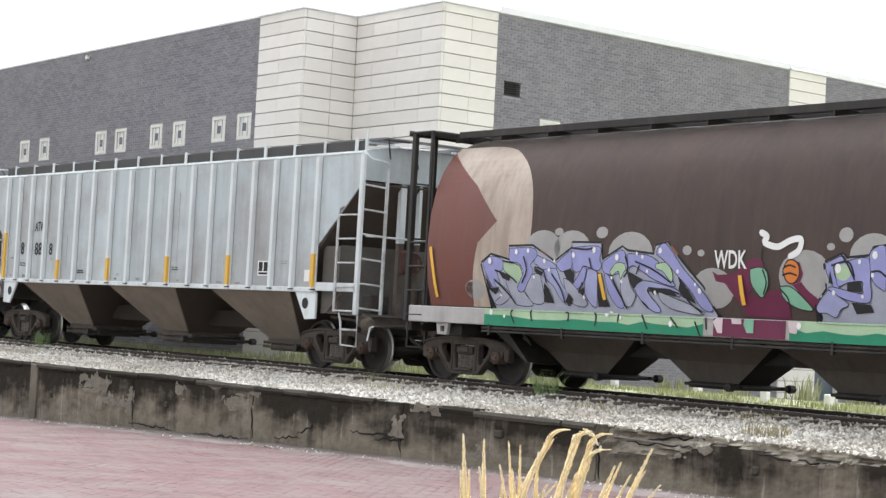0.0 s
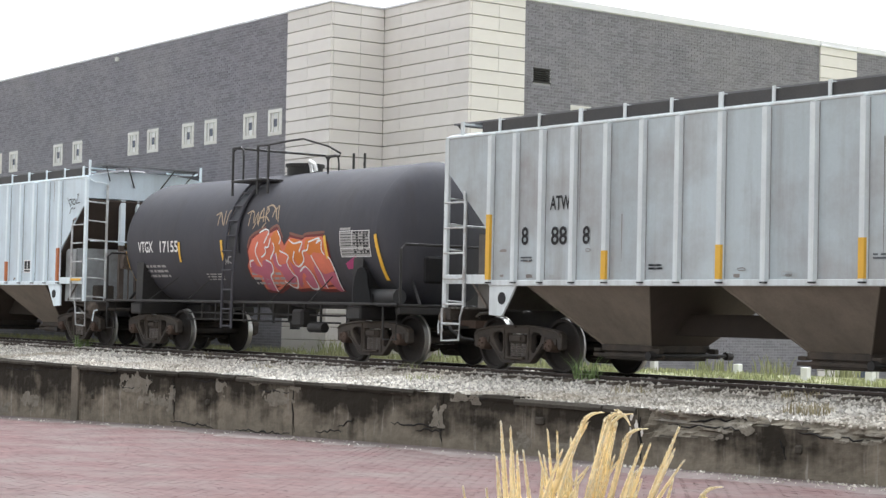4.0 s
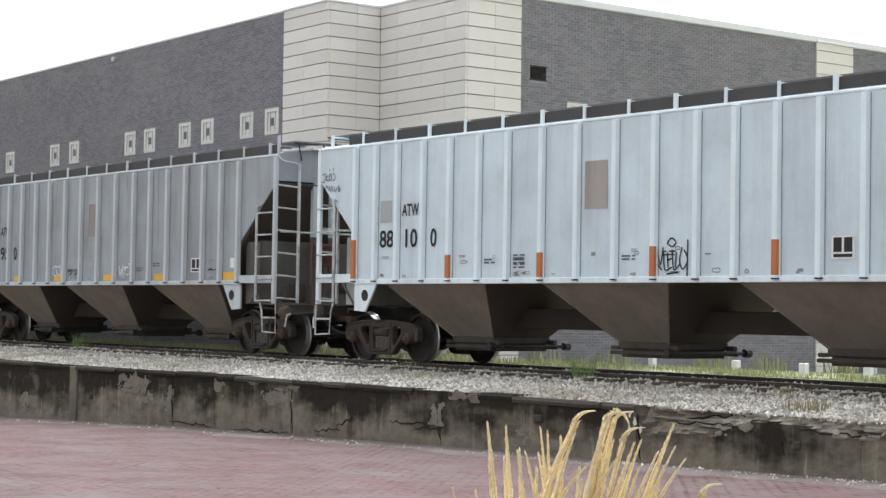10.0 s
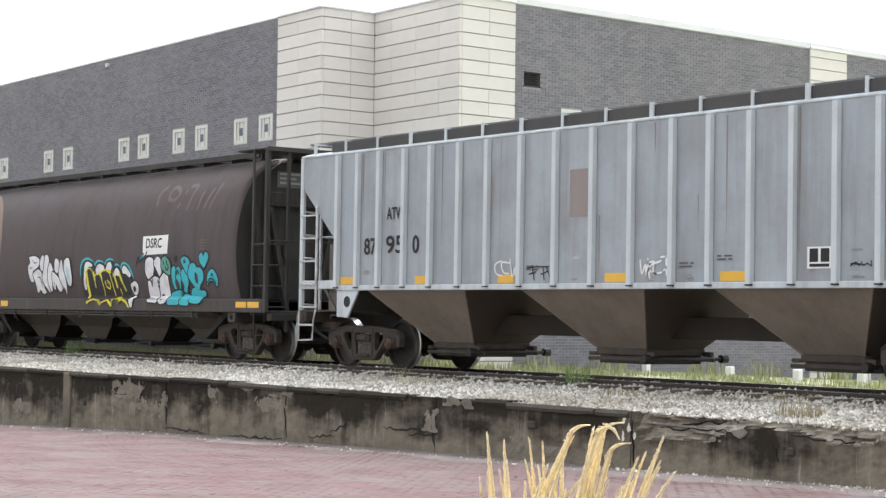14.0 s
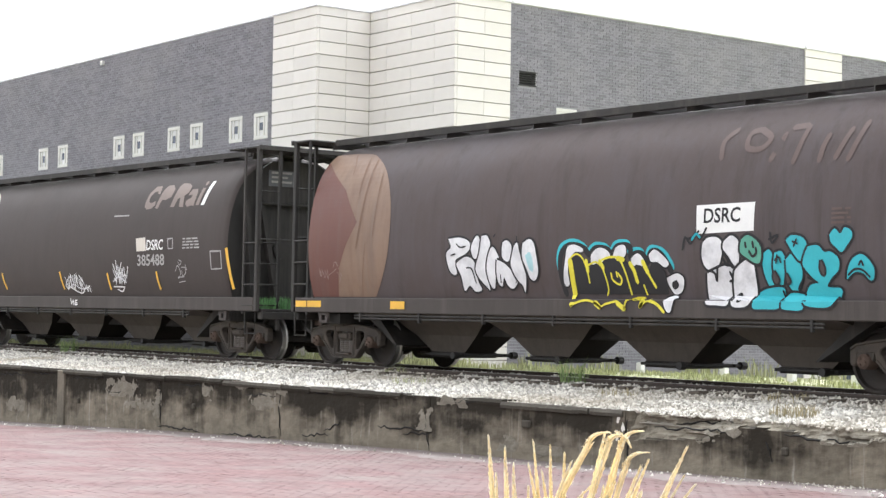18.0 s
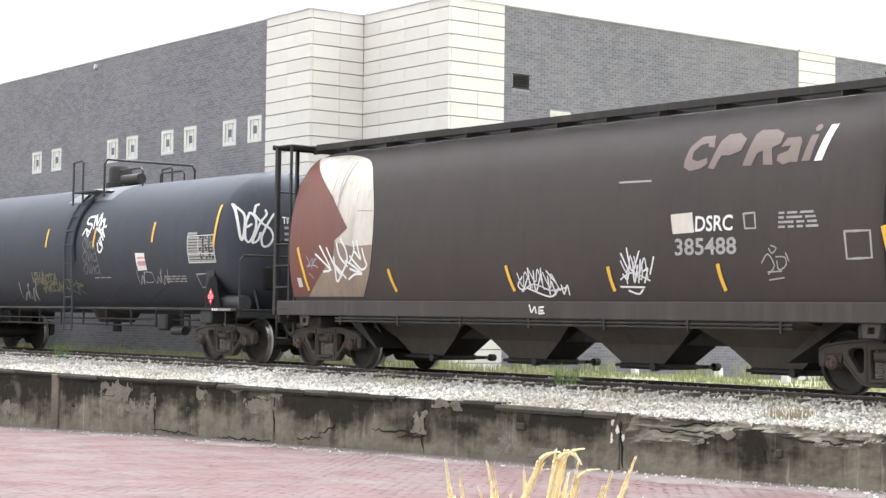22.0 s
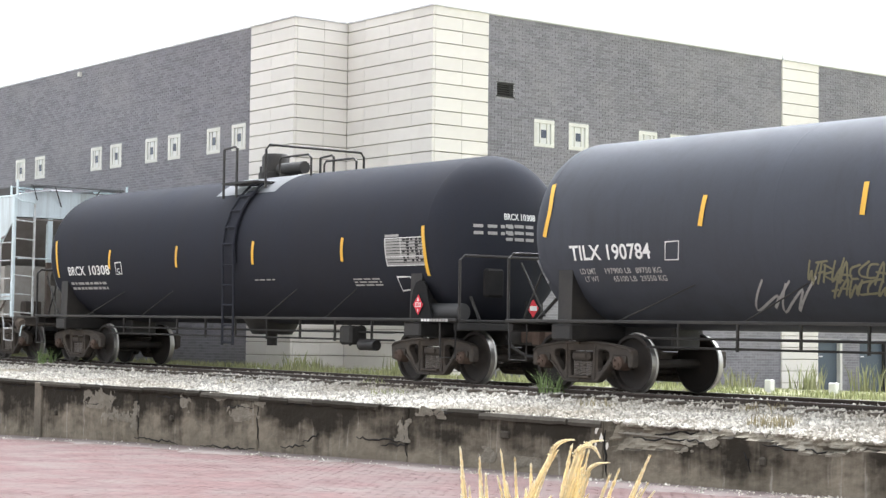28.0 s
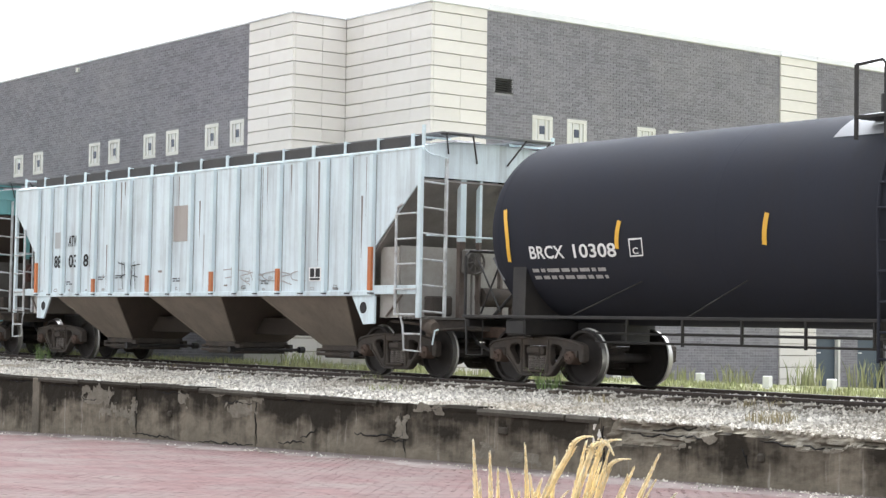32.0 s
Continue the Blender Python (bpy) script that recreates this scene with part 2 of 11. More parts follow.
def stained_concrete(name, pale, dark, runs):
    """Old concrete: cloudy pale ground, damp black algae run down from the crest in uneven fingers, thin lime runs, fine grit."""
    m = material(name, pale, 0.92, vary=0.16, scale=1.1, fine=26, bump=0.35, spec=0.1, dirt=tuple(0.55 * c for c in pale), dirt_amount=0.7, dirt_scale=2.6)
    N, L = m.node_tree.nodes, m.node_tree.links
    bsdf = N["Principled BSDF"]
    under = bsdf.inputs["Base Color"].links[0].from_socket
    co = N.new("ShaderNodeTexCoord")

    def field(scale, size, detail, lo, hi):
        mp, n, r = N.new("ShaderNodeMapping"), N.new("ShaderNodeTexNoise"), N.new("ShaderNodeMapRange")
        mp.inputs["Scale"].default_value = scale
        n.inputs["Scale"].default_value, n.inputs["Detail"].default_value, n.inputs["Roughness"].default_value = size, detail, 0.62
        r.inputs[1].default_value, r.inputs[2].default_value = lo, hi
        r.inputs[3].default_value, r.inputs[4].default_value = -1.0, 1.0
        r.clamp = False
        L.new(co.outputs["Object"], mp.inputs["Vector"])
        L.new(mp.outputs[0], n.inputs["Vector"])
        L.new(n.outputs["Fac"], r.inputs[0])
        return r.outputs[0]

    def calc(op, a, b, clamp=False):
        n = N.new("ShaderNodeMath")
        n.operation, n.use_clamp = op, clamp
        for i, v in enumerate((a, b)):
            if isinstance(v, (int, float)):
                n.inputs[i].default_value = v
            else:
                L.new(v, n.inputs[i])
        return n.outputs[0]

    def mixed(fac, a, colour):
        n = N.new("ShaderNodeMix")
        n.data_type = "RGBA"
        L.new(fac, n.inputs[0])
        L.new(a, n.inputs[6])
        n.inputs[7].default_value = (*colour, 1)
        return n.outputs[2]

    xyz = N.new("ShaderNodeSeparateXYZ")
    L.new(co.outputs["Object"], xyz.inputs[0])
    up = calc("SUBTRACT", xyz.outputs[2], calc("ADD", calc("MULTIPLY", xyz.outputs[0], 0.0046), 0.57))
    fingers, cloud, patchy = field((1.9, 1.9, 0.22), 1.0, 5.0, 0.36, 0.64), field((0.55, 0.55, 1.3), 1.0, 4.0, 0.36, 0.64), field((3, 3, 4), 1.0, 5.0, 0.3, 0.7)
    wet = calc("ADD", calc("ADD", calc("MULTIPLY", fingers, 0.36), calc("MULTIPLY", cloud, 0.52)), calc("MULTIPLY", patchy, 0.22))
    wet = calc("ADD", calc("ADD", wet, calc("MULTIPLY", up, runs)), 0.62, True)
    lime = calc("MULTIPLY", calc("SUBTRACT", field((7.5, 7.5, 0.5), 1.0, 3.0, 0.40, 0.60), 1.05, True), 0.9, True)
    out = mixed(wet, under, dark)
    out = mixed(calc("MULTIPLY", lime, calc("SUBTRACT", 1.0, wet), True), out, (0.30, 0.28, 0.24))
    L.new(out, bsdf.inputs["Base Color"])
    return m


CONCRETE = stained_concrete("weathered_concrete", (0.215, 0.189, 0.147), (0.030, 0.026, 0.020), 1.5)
CONCRETE_MID = material("washed_concrete", (0.188, 0.167, 0.133), 0.92, vary=0.24, scale=1.6, fine=24, bump=0.6, dirt=(0.07, 0.064, 0.052), dirt_amount=0.8, dirt_scale=1.4, streak=0.4, spec=0.1, wash=0.5, wash_colour=(0.055, 0.050, 0.041))
CONCRETE_DARK = material("sooty_concrete", (0.062, 0.056, 0.046), 0.92, vary=0.3, scale=1.5, fine=24, bump=0.6, dirt=(0.10, 0.09, 0.075), dirt_amount=0.5, dirt_scale=1.8, streak=0.6, spec=0.1)
CONCRETE_BROKEN = material("broken_concrete_layers", (0.24, 0.215, 0.17), 0.95, vary=0.3, scale=3.0, fine=26, bump=0.9, dirt=(0.055, 0.05, 0.04), dirt_amount=0.8, dirt_scale=3.0, spec=0.1)
CONCRETE_NEW = material("fresh_concrete_scar", (0.205, 0.187, 0.15), 0.95, vary=0.25, scale=4.0, fine=35, bump=0.9, dirt=(0.13, 0.115, 0.09), dirt_amount=0.85, dirt_scale=3.0)
CRACK = material("open_crack", (0.012, 0.011, 0.010), 0.95, vary=0.2)
LIME = material("white_lime", (0.62, 0.60, 0.54), 0.9, vary=0.15, scale=9, fine=60, bump=0.3)
PAVER = material("red_paving_brick", (0.132, 0.087, 0.084), 0.9, vary=0.26, scale=1.1, fine=4.5, bump=0.25, island=0.07, spec=0.04, dirt=(0.158, 0.134, 0.127), dirt_amount=0.95, dirt_scale=0.8)
DUST = material("grey_grit", (0.172, 0.150, 0.140), 0.95, vary=0.3, scale=2, fine=12, bump=0.5, dirt=(0.150, 0.112, 0.108), dirt_amount=0.8, spec=0.1)
BALLAST = material("limestone_ballast", (0.58, 0.555, 0.505), 0.95, vary=0.14, scale=2.0, fine=35, bump=0.6, island=0.50, dirt=(0.29, 0.245, 0.18), dirt_amount=0.75, dirt_scale=0.45, spec=0.1)
# bed coloured darker than the stones, so the gaps between them read as shaded
GAP_FINES = material("gap_shaded_ballast_fines", (0.27, 0.25, 0.215), 0.95, vary=0.2, scale=3.0, fine=35, bump=0.8, dirt=(0.17, 0.145, 0.11), dirt_amount=0.8, dirt_scale=0.6, spec=0.1)
ROAD = material("red_brick_paving", (0.138, 0.104, 0.100), 0.95, spec=0.04, vary=0.18, scale=0.5, fine=9, bump=0.4, dirt=(0.196, 0.174, 0.170), dirt_amount=0.6, dirt_scale=0.35)
SOIL = material("yard_soil", (0.27, 0.26, 0.17), 0.95, vary=0.25, scale=0.8, fine=14, bump=0.6, dirt=(0.18, 0.23, 0.10), dirt_amount=0.7, dirt_scale=0.6, spec=0.1)
RAIL = material("rusty_rail", (0.075, 0.06, 0.052), 0.7, 0.3, vary=0.2, scale=4, fine=50, bump=0.3)
RAIL_TOP = material("worn_rail_head", (0.34, 0.33, 0.32), 0.32, 0.9, vary=0.1, scale=2, fine=30, bump=0.1)
TIE = material("creosoted_tie", (0.09, 0.075, 0.06), 0.95, vary=0.25, scale=4, fine=30, bump=0.6)
GLASS = material("dark_window_glass", (0.05, 0.06, 0.09), 0.12, spec=0.6, vary=0.05)
DOOR = material("slate_blue_door", (0.075, 0.095, 0.12), 0.5, vary=0.08)
WHITE = material("white_paint", (0.78, 0.78, 0.77), 0.55, vary=0.05, dirt=(0.45, 0.42, 0.38), dirt_amount=0.35, dirt_scale=3)

# ---- ground, road, track bed ----
def sheet(name, xs, ys, height, mat, label, category="ground"):
    g = Geo()
    vs = [(x, y, height(x, y)) for x in xs for y in ys]
    n = len(ys)
    g.add(vs, [(i * n + j, (i + 1) * n + j, (i + 1) * n + j + 1, i * n + j + 1) for i in range(len(xs) - 1) for j in range(n - 1)], True)
    return solid(name, g, mat, label, category, kind="structure", fix=False)


def spread(lo, hi, step):
    n = max(1, round((hi - lo) / step))
    return [lo + (hi - lo) * i / n for i in range(n + 1)]


FAR = [-3000, -1200, -500, -250, -140]
sheet("ground", FAR + spread(-90, 60, 2.0) + [140, 250, 500, 1200, 3000], [-3000, -1000, -300, -100, -30] + spread(-16, 16.69, 2.0) + [16.75],
      lambda x, y: road_z(x, y) - 0.05, SOIL, "bare soil under and beyond the paved street")
sheet("road", spread(-75, 25, 1.0), spread(-8, WALL_Y - 0.02, 0.6), lambda x, y: road_z(x, y) - 0.006 + 0.010 * noise.noise(Vector((x * 0.6, y * 0.6, 0))),
      ROAD, "worn red brick street, dusty and patched", "road")


g = Geo()
xs = spread(-48, -8, 0.15)
for x in xs:
    w = 0.70 + 0.60 * noise.noise(Vector((x * 0.5, 1, 1))) + 0.3 * noise.noise(Vector((x * 2.2, 1, 2)))
    for k in range(5):
        y = WALL_Y + 0.05 - max(w, 0.2) * k / 4
        g.v.append((x, y, road_z(x, y) + (0.04, 0.03, 0.025, 0.015, -0.01)[k]))
g.f = [(i * 5 + k, i * 5 + k + 1, i * 5 + k + 6, i * 5 + k + 5) for i in range(len(xs) - 1) for k in range(4)]
g.s, g.m = [True] * len(g.f), [0] * len(g.f)
solid("gutter_dust", g, DUST, "drift of grey grit along the foot of the wall", "ground", kind="structure")


def bed_z(x, y):
    """Ballast from the wall's crest up to the rails and down to the yard behind."""
    rz, crest = rail_z(x), lerp_table(CREST, x) - 0.03
    if y < 19.0:
        k = min(max((y - WALL_Y) / (19.0 - WALL_Y), 0), 1)
        z = crest + (rz - 0.17 - crest) * k ** 0.8
    elif y < 22.3:
        z = rz - 0.17 + 0.085 * min((y - 19.0) / 0.7, 1)
    else:
        k = min((y - 22.3) / 1.2, 1)
        z = rz - 0.085 + (yard_z(x, y) + 0.085 - rz) * k
    return z + 0.03 * noise.noise(Vector((x * 1.3, y * 1.3, 5)))


sheet("track_bed", spread(-100, 30, 0.5), spread(WALL_Y + 0.12, 23.6, 0.23), lambda x, y: bed_z(x, y) - (0.14 if y < WALL_Y + 0.3 else 0), GAP_FINES, "pale limestone ballast heaped along the track", "ballast")
sheet("yard_ground", FAR + spread(-100, 60, 4.0) + [140, 250, 500, 1200, 3000], spread(23.4, 60, 2.0) + [100, 300, 1000, 3000],
      lambda x, y: yard_z(x, y) - 0.01, SOIL, "weedy bare ground between track and building")


def sweep_x(g, profile, x0, x1, step=4.0, y=0.0):
    xs = spread(x0, x1, step)
    n = len(profile)
    vs = [(x, y + p[0], rail_z(x) + p[1]) for x in xs for p in profile]
    g.add(vs, [(i * n + j, (i + 1) * n + j, (i + 1) * n + (j + 1) % n, i * n + (j + 1) % n) for i in range(len(xs) - 1) for j in range(n)])


RAIL_PROFILE = [(-0.07, -0.17), (0.07, -0.17), (0.07, -0.158), (0.012, -0.14), (0.01, -0.045), (0.036, -0.036), (0.036, -0.008), (0.028, -0.003),
                (-0.028, -0.003), (-0.036, -0.008), (-0.036, -0.036), (-0.01, -0.045), (-0.012, -0.14), (-0.07, -0.158)]
for side in (-0.754, 0.754):
    g = Geo()
    sweep_x(g, RAIL_PROFILE, -120, 45, y=TRACK_Y + side)
    r = solid("rail", g, RAIL, "rusty steel rail with a polished head", "rail", "rails of the track", "structure")
    g = Geo()
    sweep_x(g, [(-0.026, -0.004), (0.026, -0.004), (0.026, 0.0), (-0.026, 0.0)], -120, 45, y=TRACK_Y + side)
    part("rail_head", g, RAIL_TOP, r, "bright worn running surface")

# ---- retaining wall ----
BROKEN = [(-17.7, 0.80), (-17.55, 0.50), (-16.35, 0.56), (-15.63, 0.76), (-14.8, 0.74), (-14.4, 0.66), (-13.96, 0.63), (-13.5, 0.71), (-12.8, 0.72), (-11.0, 0.7), (-10.0, 1.2)]


def wall_face(x, z):
    """How far the concrete face lies behind its plane: rough form marks, and the broken upper part past the fifth joint."""
    d = 0.030 * noise.noise(Vector((x * 1.3, z * 2.0, 1))) + 0.016 * noise.noise(Vector((x * 5, z * 6, 2))) + 0.006 * noise.noise(Vector((x * 17, z * 17, 4)))
    if -17.7 < x < -10.0:
        edge = lerp_table(BROKEN, x) + 0.03 * noise.noise(Vector((x * 5, 1, 1)))
        if z > edge:
            layer = math.floor(z * 16 + 1.5 * noise.noise(Vector((x * 1.1, 4, z * 2))))
            d += 0.06 + 0.12 * min((z - edge) / 0.25, 1) + 0.11 * noise.noise(Vector((x * 1.5, layer * 3.7, 6))) + 0.03 * noise.noise(Vector((x * 9, z * 22, 8)))
    return d


def wall_section(x0, x1):
    fine = -43 < x0 and x1 < -9
    xs = spread(x0, x1, 0.045 if fine else 0.3)
    zs = 34 if fine else 10
    g = Geo()
    rows = []
    for x in xs:
        lo, hi = lerp_table(FOOT, x) - 0.15, lerp_table(CREST, x)
        row = []
        for j in range(zs + 1):
            z = lo + (hi - lo) * j / zs
            if j == zs:
                z -= 0.05 * abs(noise.noise(Vector((x * 2.1, 7, 1)))) + 0.02 * abs(noise.noise(Vector((x * 9, 7, 1))))
            row.append((x, WALL_Y + wall_face(x, z), z))
        row += [(x, WALL_Y + 0.42, hi - 0.01), (x, WALL_Y + 0.42, lo)]
        rows.append(row)
    n = zs + 3
    vs = [p for r_ in rows for p in r_]
    fs = [(i * n + j, (i + 1) * n + j, (i + 1) * n + j + 1, i * n + j + 1) for i in range(len(rows) - 1) for j in range(n - 1)]
    fs += [tuple(range(n)), tuple((len(rows) - 1) * n + j for j in range(n))]
    g.add(vs, fs, False)
    for k, f in enumerate(fs[:-2]):
        cx, cz = (vs[f[0]][0] + vs[f[1]][0]) / 2, (vs[f[0]][2] + vs[f[2]][2]) / 2
        if -17.6 < cx < -10.0 and cz > lerp_table(BROKEN, cx) + 0.04 * noise.noise(Vector((cx * 4, cz * 4, 9))):
            g.m[k] = 1
    return g


def flake(x0, x1, z0, z1, seed, proud=0.012, step=0.025, grow=0.0):
    """An irregular crust or scar on the wall's face."""
    g = Geo()
    nx, nz = max(3, int((x1 - x0) / step)), max(3, int((z1 - z0) / step))
    ids = {}

    def vert(i, j):
        if (i, j) not in ids:
            x, z = x0 + (x1 - x0) * i / nx, z0 + (z1 - z0) * j / nz
            ids[i, j] = len(g.v)
            g.v.append((x, WALL_Y + wall_face(x, z) - proud - 0.008 * noise.noise(Vector((x * 14, z * 14, seed))), z))
        return ids[i, j]
    for i in range(nx):
        for j in range(nz):
            u, w = 2 * (i + 0.5) / nx - 1, 2 * (j + 0.5) / nz - 1
            x, z = x0 + (x1 - x0) * i / nx, z0 + (z1 - z0) * j / nz
            keep = 0.72 + grow - max(abs(u), abs(w)) * 0.55 - 0.35 * math.hypot(u, w) + 0.75 * noise.noise(Vector((x * 3.5, z * 5, seed))) + 0.55 * noise.noise(Vector((x * 9, z * 11, seed))) + 0.35 * noise.noise(Vector((x * 24, z * 24, seed)))
            if keep > 0:
                g.f.append((vert(i, j), vert(i + 1, j), vert(i + 1, j + 1), vert(i, j + 1)))
                g.s.append(False)
                g.m.append(0)
    # soften the outline
    used = collections.Counter(frozenset(e) for f in g.f for e in zip(f, f[1:] + f[:1]))
    rim = collections.defaultdict(list)
    for e, k in used.items():
        if k == 1:
            a, b = tuple(e)
            rim[a].append(b)
            rim[b].append(a)
    for _ in range(1):
        moved = {}
        for a, near in rim.items():
            p = [g.v[b] for b in near]
            moved[a] = tuple(0.4 * g.v[a][k] + 0.6 * sum(q[k] for q in p) / len(p) for k in range(3))
        for a, p in moved.items():
            g.v[a] = p
    return g


WALL = thing("retaining_wall", "stained grey concrete retaining wall, cracked and spalling", "wall", kind="structure")
JOINTS = [-75, -58, -46.0, -40.0, -34.86, -30.5, -26.3, -22.05, -17.72, -12.2, -6, 4, 25]
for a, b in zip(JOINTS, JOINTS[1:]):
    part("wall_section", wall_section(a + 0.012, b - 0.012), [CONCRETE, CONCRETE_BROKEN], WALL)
part("pilaster_strip", Geo().box(-34.86, -34.55, WALL_Y - 0.045, WALL_Y + 0.1, lerp_table(FOOT, -34.7) - 0.1, lerp_table(CREST, -34.7) - 0.02, 0.012), CONCRETE_MID, WALL, "slightly proud strip of paler concrete")
for i, (x0, x1, z0, z1) in enumerate(((-32.75, -31.35, 0.50, 0.92), (-31.95, -30.75, 0.28, 0.58), (-27.85, -27.1, 0.80, 0.95), (-27.4, -26.2, 0.46, 0.78), (-26.45, -25.85, 0.72, 0.94),
                                      (-37.6, -36.4, 0.0, 0.34), (-38.6, -37.9, -0.25, 0.05), (-21.95, -20.9, 0.74, 0.92), (-22.4, -21.95, 0.35, 0.72), (-20.4, -19.9, 0.16, 0.40), (-19.6, -18.9, 0.12, 0.30), (-30.8, -30.45, 0.1, 0.7),
                                      (-16.6, -16.0, 0.50, 0.60), (-16.3, -15.5, 0.60, 0.80), (-14.4, -13.4, 0.60, 0.76), (-12.9, -12.2, 0.55, 0.75), (-41.5, -40.6, 0.1, 0.5), (-28.9, -28.5, 0.55, 0.9))):
    part("spalled_patch", flake(x0, x1, z0, z1, 11.3 + i), CONCRETE_NEW, WALL, "pale scar of broken concrete", fix=False)
# cracked cap course along the crest
rnd = random.Random(5)
x = -42.0
while x < -17.9:
    w = rnd.uniform(0.7, 2.1)
    x1 = min(x + w, -17.75)
    if not (-22.05 < (x + x1) / 2 < -20.8):
        g = Geo()
        xs = spread(x + 0.008, x1 - 0.01, 0.06)
        drop, out = rnd.uniform(-0.015, 0.01), rnd.uniform(0.02, 0.055)
        vs = []
        for q in xs:
            c = lerp_table(CREST, q) + drop
            e = 0.018 * noise.noise(Vector((q * 7, 2, 2)))
            h = 0.075 + 0.025 * noise.noise(Vector((q * 3, 5, 5)))
            vs += [(q, WALL_Y - out + e, c - h), (q, WALL_Y - out - 0.008 + e * 0.7, c - h * 0.4), (q, WALL_Y - out + 0.022 + e, c + 0.012), (q, WALL_Y + 0.36, c + 0.006), (q, WALL_Y + 0.36, c - h)]
        g.add(vs, [(i * 5 + k, (i + 1) * 5 + k, (i + 1) * 5 + (k + 1) % 5, i * 5 + (k + 1) % 5) for i in range(len(xs) - 1) for k in range(5)] + [(0, 1, 2, 3, 4), tuple(len(vs) - 5 + k for k in range(5))])
        part("cap_stone", g, CONCRETE_DARK if rnd.random() < 0.45 else CONCRETE, WALL)
    x = x1
for i, (x0, x1, z0, z1) in enumerate(((-17.93, -17.80, 0.40, 0.78), (-17.80, -17.69, 0.52, 0.80), (-17.69, -17.58, 0.36, 0.74))):
    part("lime_drip", flake(x0, x1, z0, z1, 7.7 + i * 3.1, 0.016, 0.012, -0.2), LIME, WALL, "white lime run from the joint", fix=False)
rnd = random.Random(21)
for x, z, dx, dz in ((-38.3, 0.80, 1.9, 0.02), (-36.2, 0.86, 1.2, 0.0), (-34.2, 0.80, 1.5, 0.05), (-32.9, 0.62, 1.1, -0.05), (-30.55, 0.85, 0.1, -0.8), (-29.8, 0.80, 1.3, 0.03), (-27.4, 0.72, 1.0, 0.0), (-26.3, 0.85, 0.05, -0.8), (-25.6, 0.1, 0.8, 0.06), (-24.9, 0.2, 0.45, 0.16),
                     (-25.9, 0.84, 2.2, 0.0), (-23.4, 0.36, 1.3, 0.02), (-22.2, 0.75, 0.15, -0.6), (-22.7, 0.30, 0.7, 0.02), (-21.6, 0.84, 2.0, 0.0), (-17.7, 0.72, 0.05, -0.6), (-17.3, 0.66, 1.6, 0.02), (-16.9, 0.74, 1.1, 0.04), (-15.2, 0.6, 0.1, -0.25), (-14.9, 0.70, 1.2, -0.08), (-30.6, 0.02, 1.6, -0.03), (-28.2, -0.01, 1.8, 0.02)):
    pts = []
    n = max(6, int(math.hypot(dx, dz) / 0.09))
    for k in range(n + 1):
        q, w = x + dx * k / n + rnd.uniform(-0.02, 0.02), z + dz * k / n + rnd.uniform(-0.03, 0.03)
        pts.append((q, WALL_Y + wall_face(q, w) - 0.004, w))
    part("crack", Geo().tube(pts, [0.004 + 0.012 * math.sin(math.pi * (0.05 + 0.9 * k / n)) * rnd.uniform(0.5, 1.2) for k in range(n + 1)], 5), CRACK, WALL)
for x, z, w in ((-29.2, 0.44, 0.05), (-19.74, 0.585, 0.09), (-14.89, 0.49, 0.05), (-33.9, 0.36, 0.04)):
    part("drain_hole", Geo().box(x - w, x + w, WALL_Y - 0.05, WALL_Y + 0.03, z - 0.06, z + 0.05, 0.02), CONCRETE_DARK, WALL)

# ---- building ----
XR, YA, YB, XC, YD, XE = -32.0 * Q, 26.41 * Q, 24.82 * Q, -35.33 * Q, 23.30 * Q, -37.22 * Q
ROOF, COURSE = EYE + 7.575 * Q, 0.302 * Q
PIER0, PIER1 = 36.52 * Q, 37.99 * Q
BASE = 0.2
BUILDING = thing("building", "large flat-roofed dark brick building with a stepped cream stone corner", "building", kind="structure")


def slab(name, x0, x1, y0, y1, z0, z1, mat, parent=BUILDING, label="", c=0.0):
    return part(name, Geo().box(x0, x1, y0, y1, z0, z1, c), mat, parent, label)


WIN = 0.645 * Q
WZ0, WZ1 = EYE + 4.61 * Q, EYE + 5.255 * Q
WIN_LEFT = [-38.09, -39.28, -41.24, -42.44, -44.40, -45.54, -49.06, -50.37, -53.6, -54.8]
WIN_RIGHT = [27.84, 28.94, 31.27, 32.37, 34.70, 35.80]


def wall_with_holes(name, along, u0, u1, z0, z1, depth0, depth1, holes):
    """A wall along x or y with square openings right through it."""
    g = Geo()
    us = sorted({u0, u1, *[h[0] for h in holes], *[h[1] for h in holes]})
    zs = sorted({z0, z1, *[h[2] for h in holes], *[h[3] for h in holes]})
    for ua, ub in zip(us, us[1:]):
        for za, zb in zip(zs, zs[1:]):
            um, zm = (ua + ub) / 2, (za + zb) / 2
            if any(h[0] < um < h[1] and h[2] < zm < h[3] for h in holes):
                continue
            if along == "x":
                g.box(ua, ub, depth0, depth1, za, zb)
            else:
                g.box(depth0, depth1, ua, ub, za, zb)
    return part(name, g, MORTAR, BUILDING)


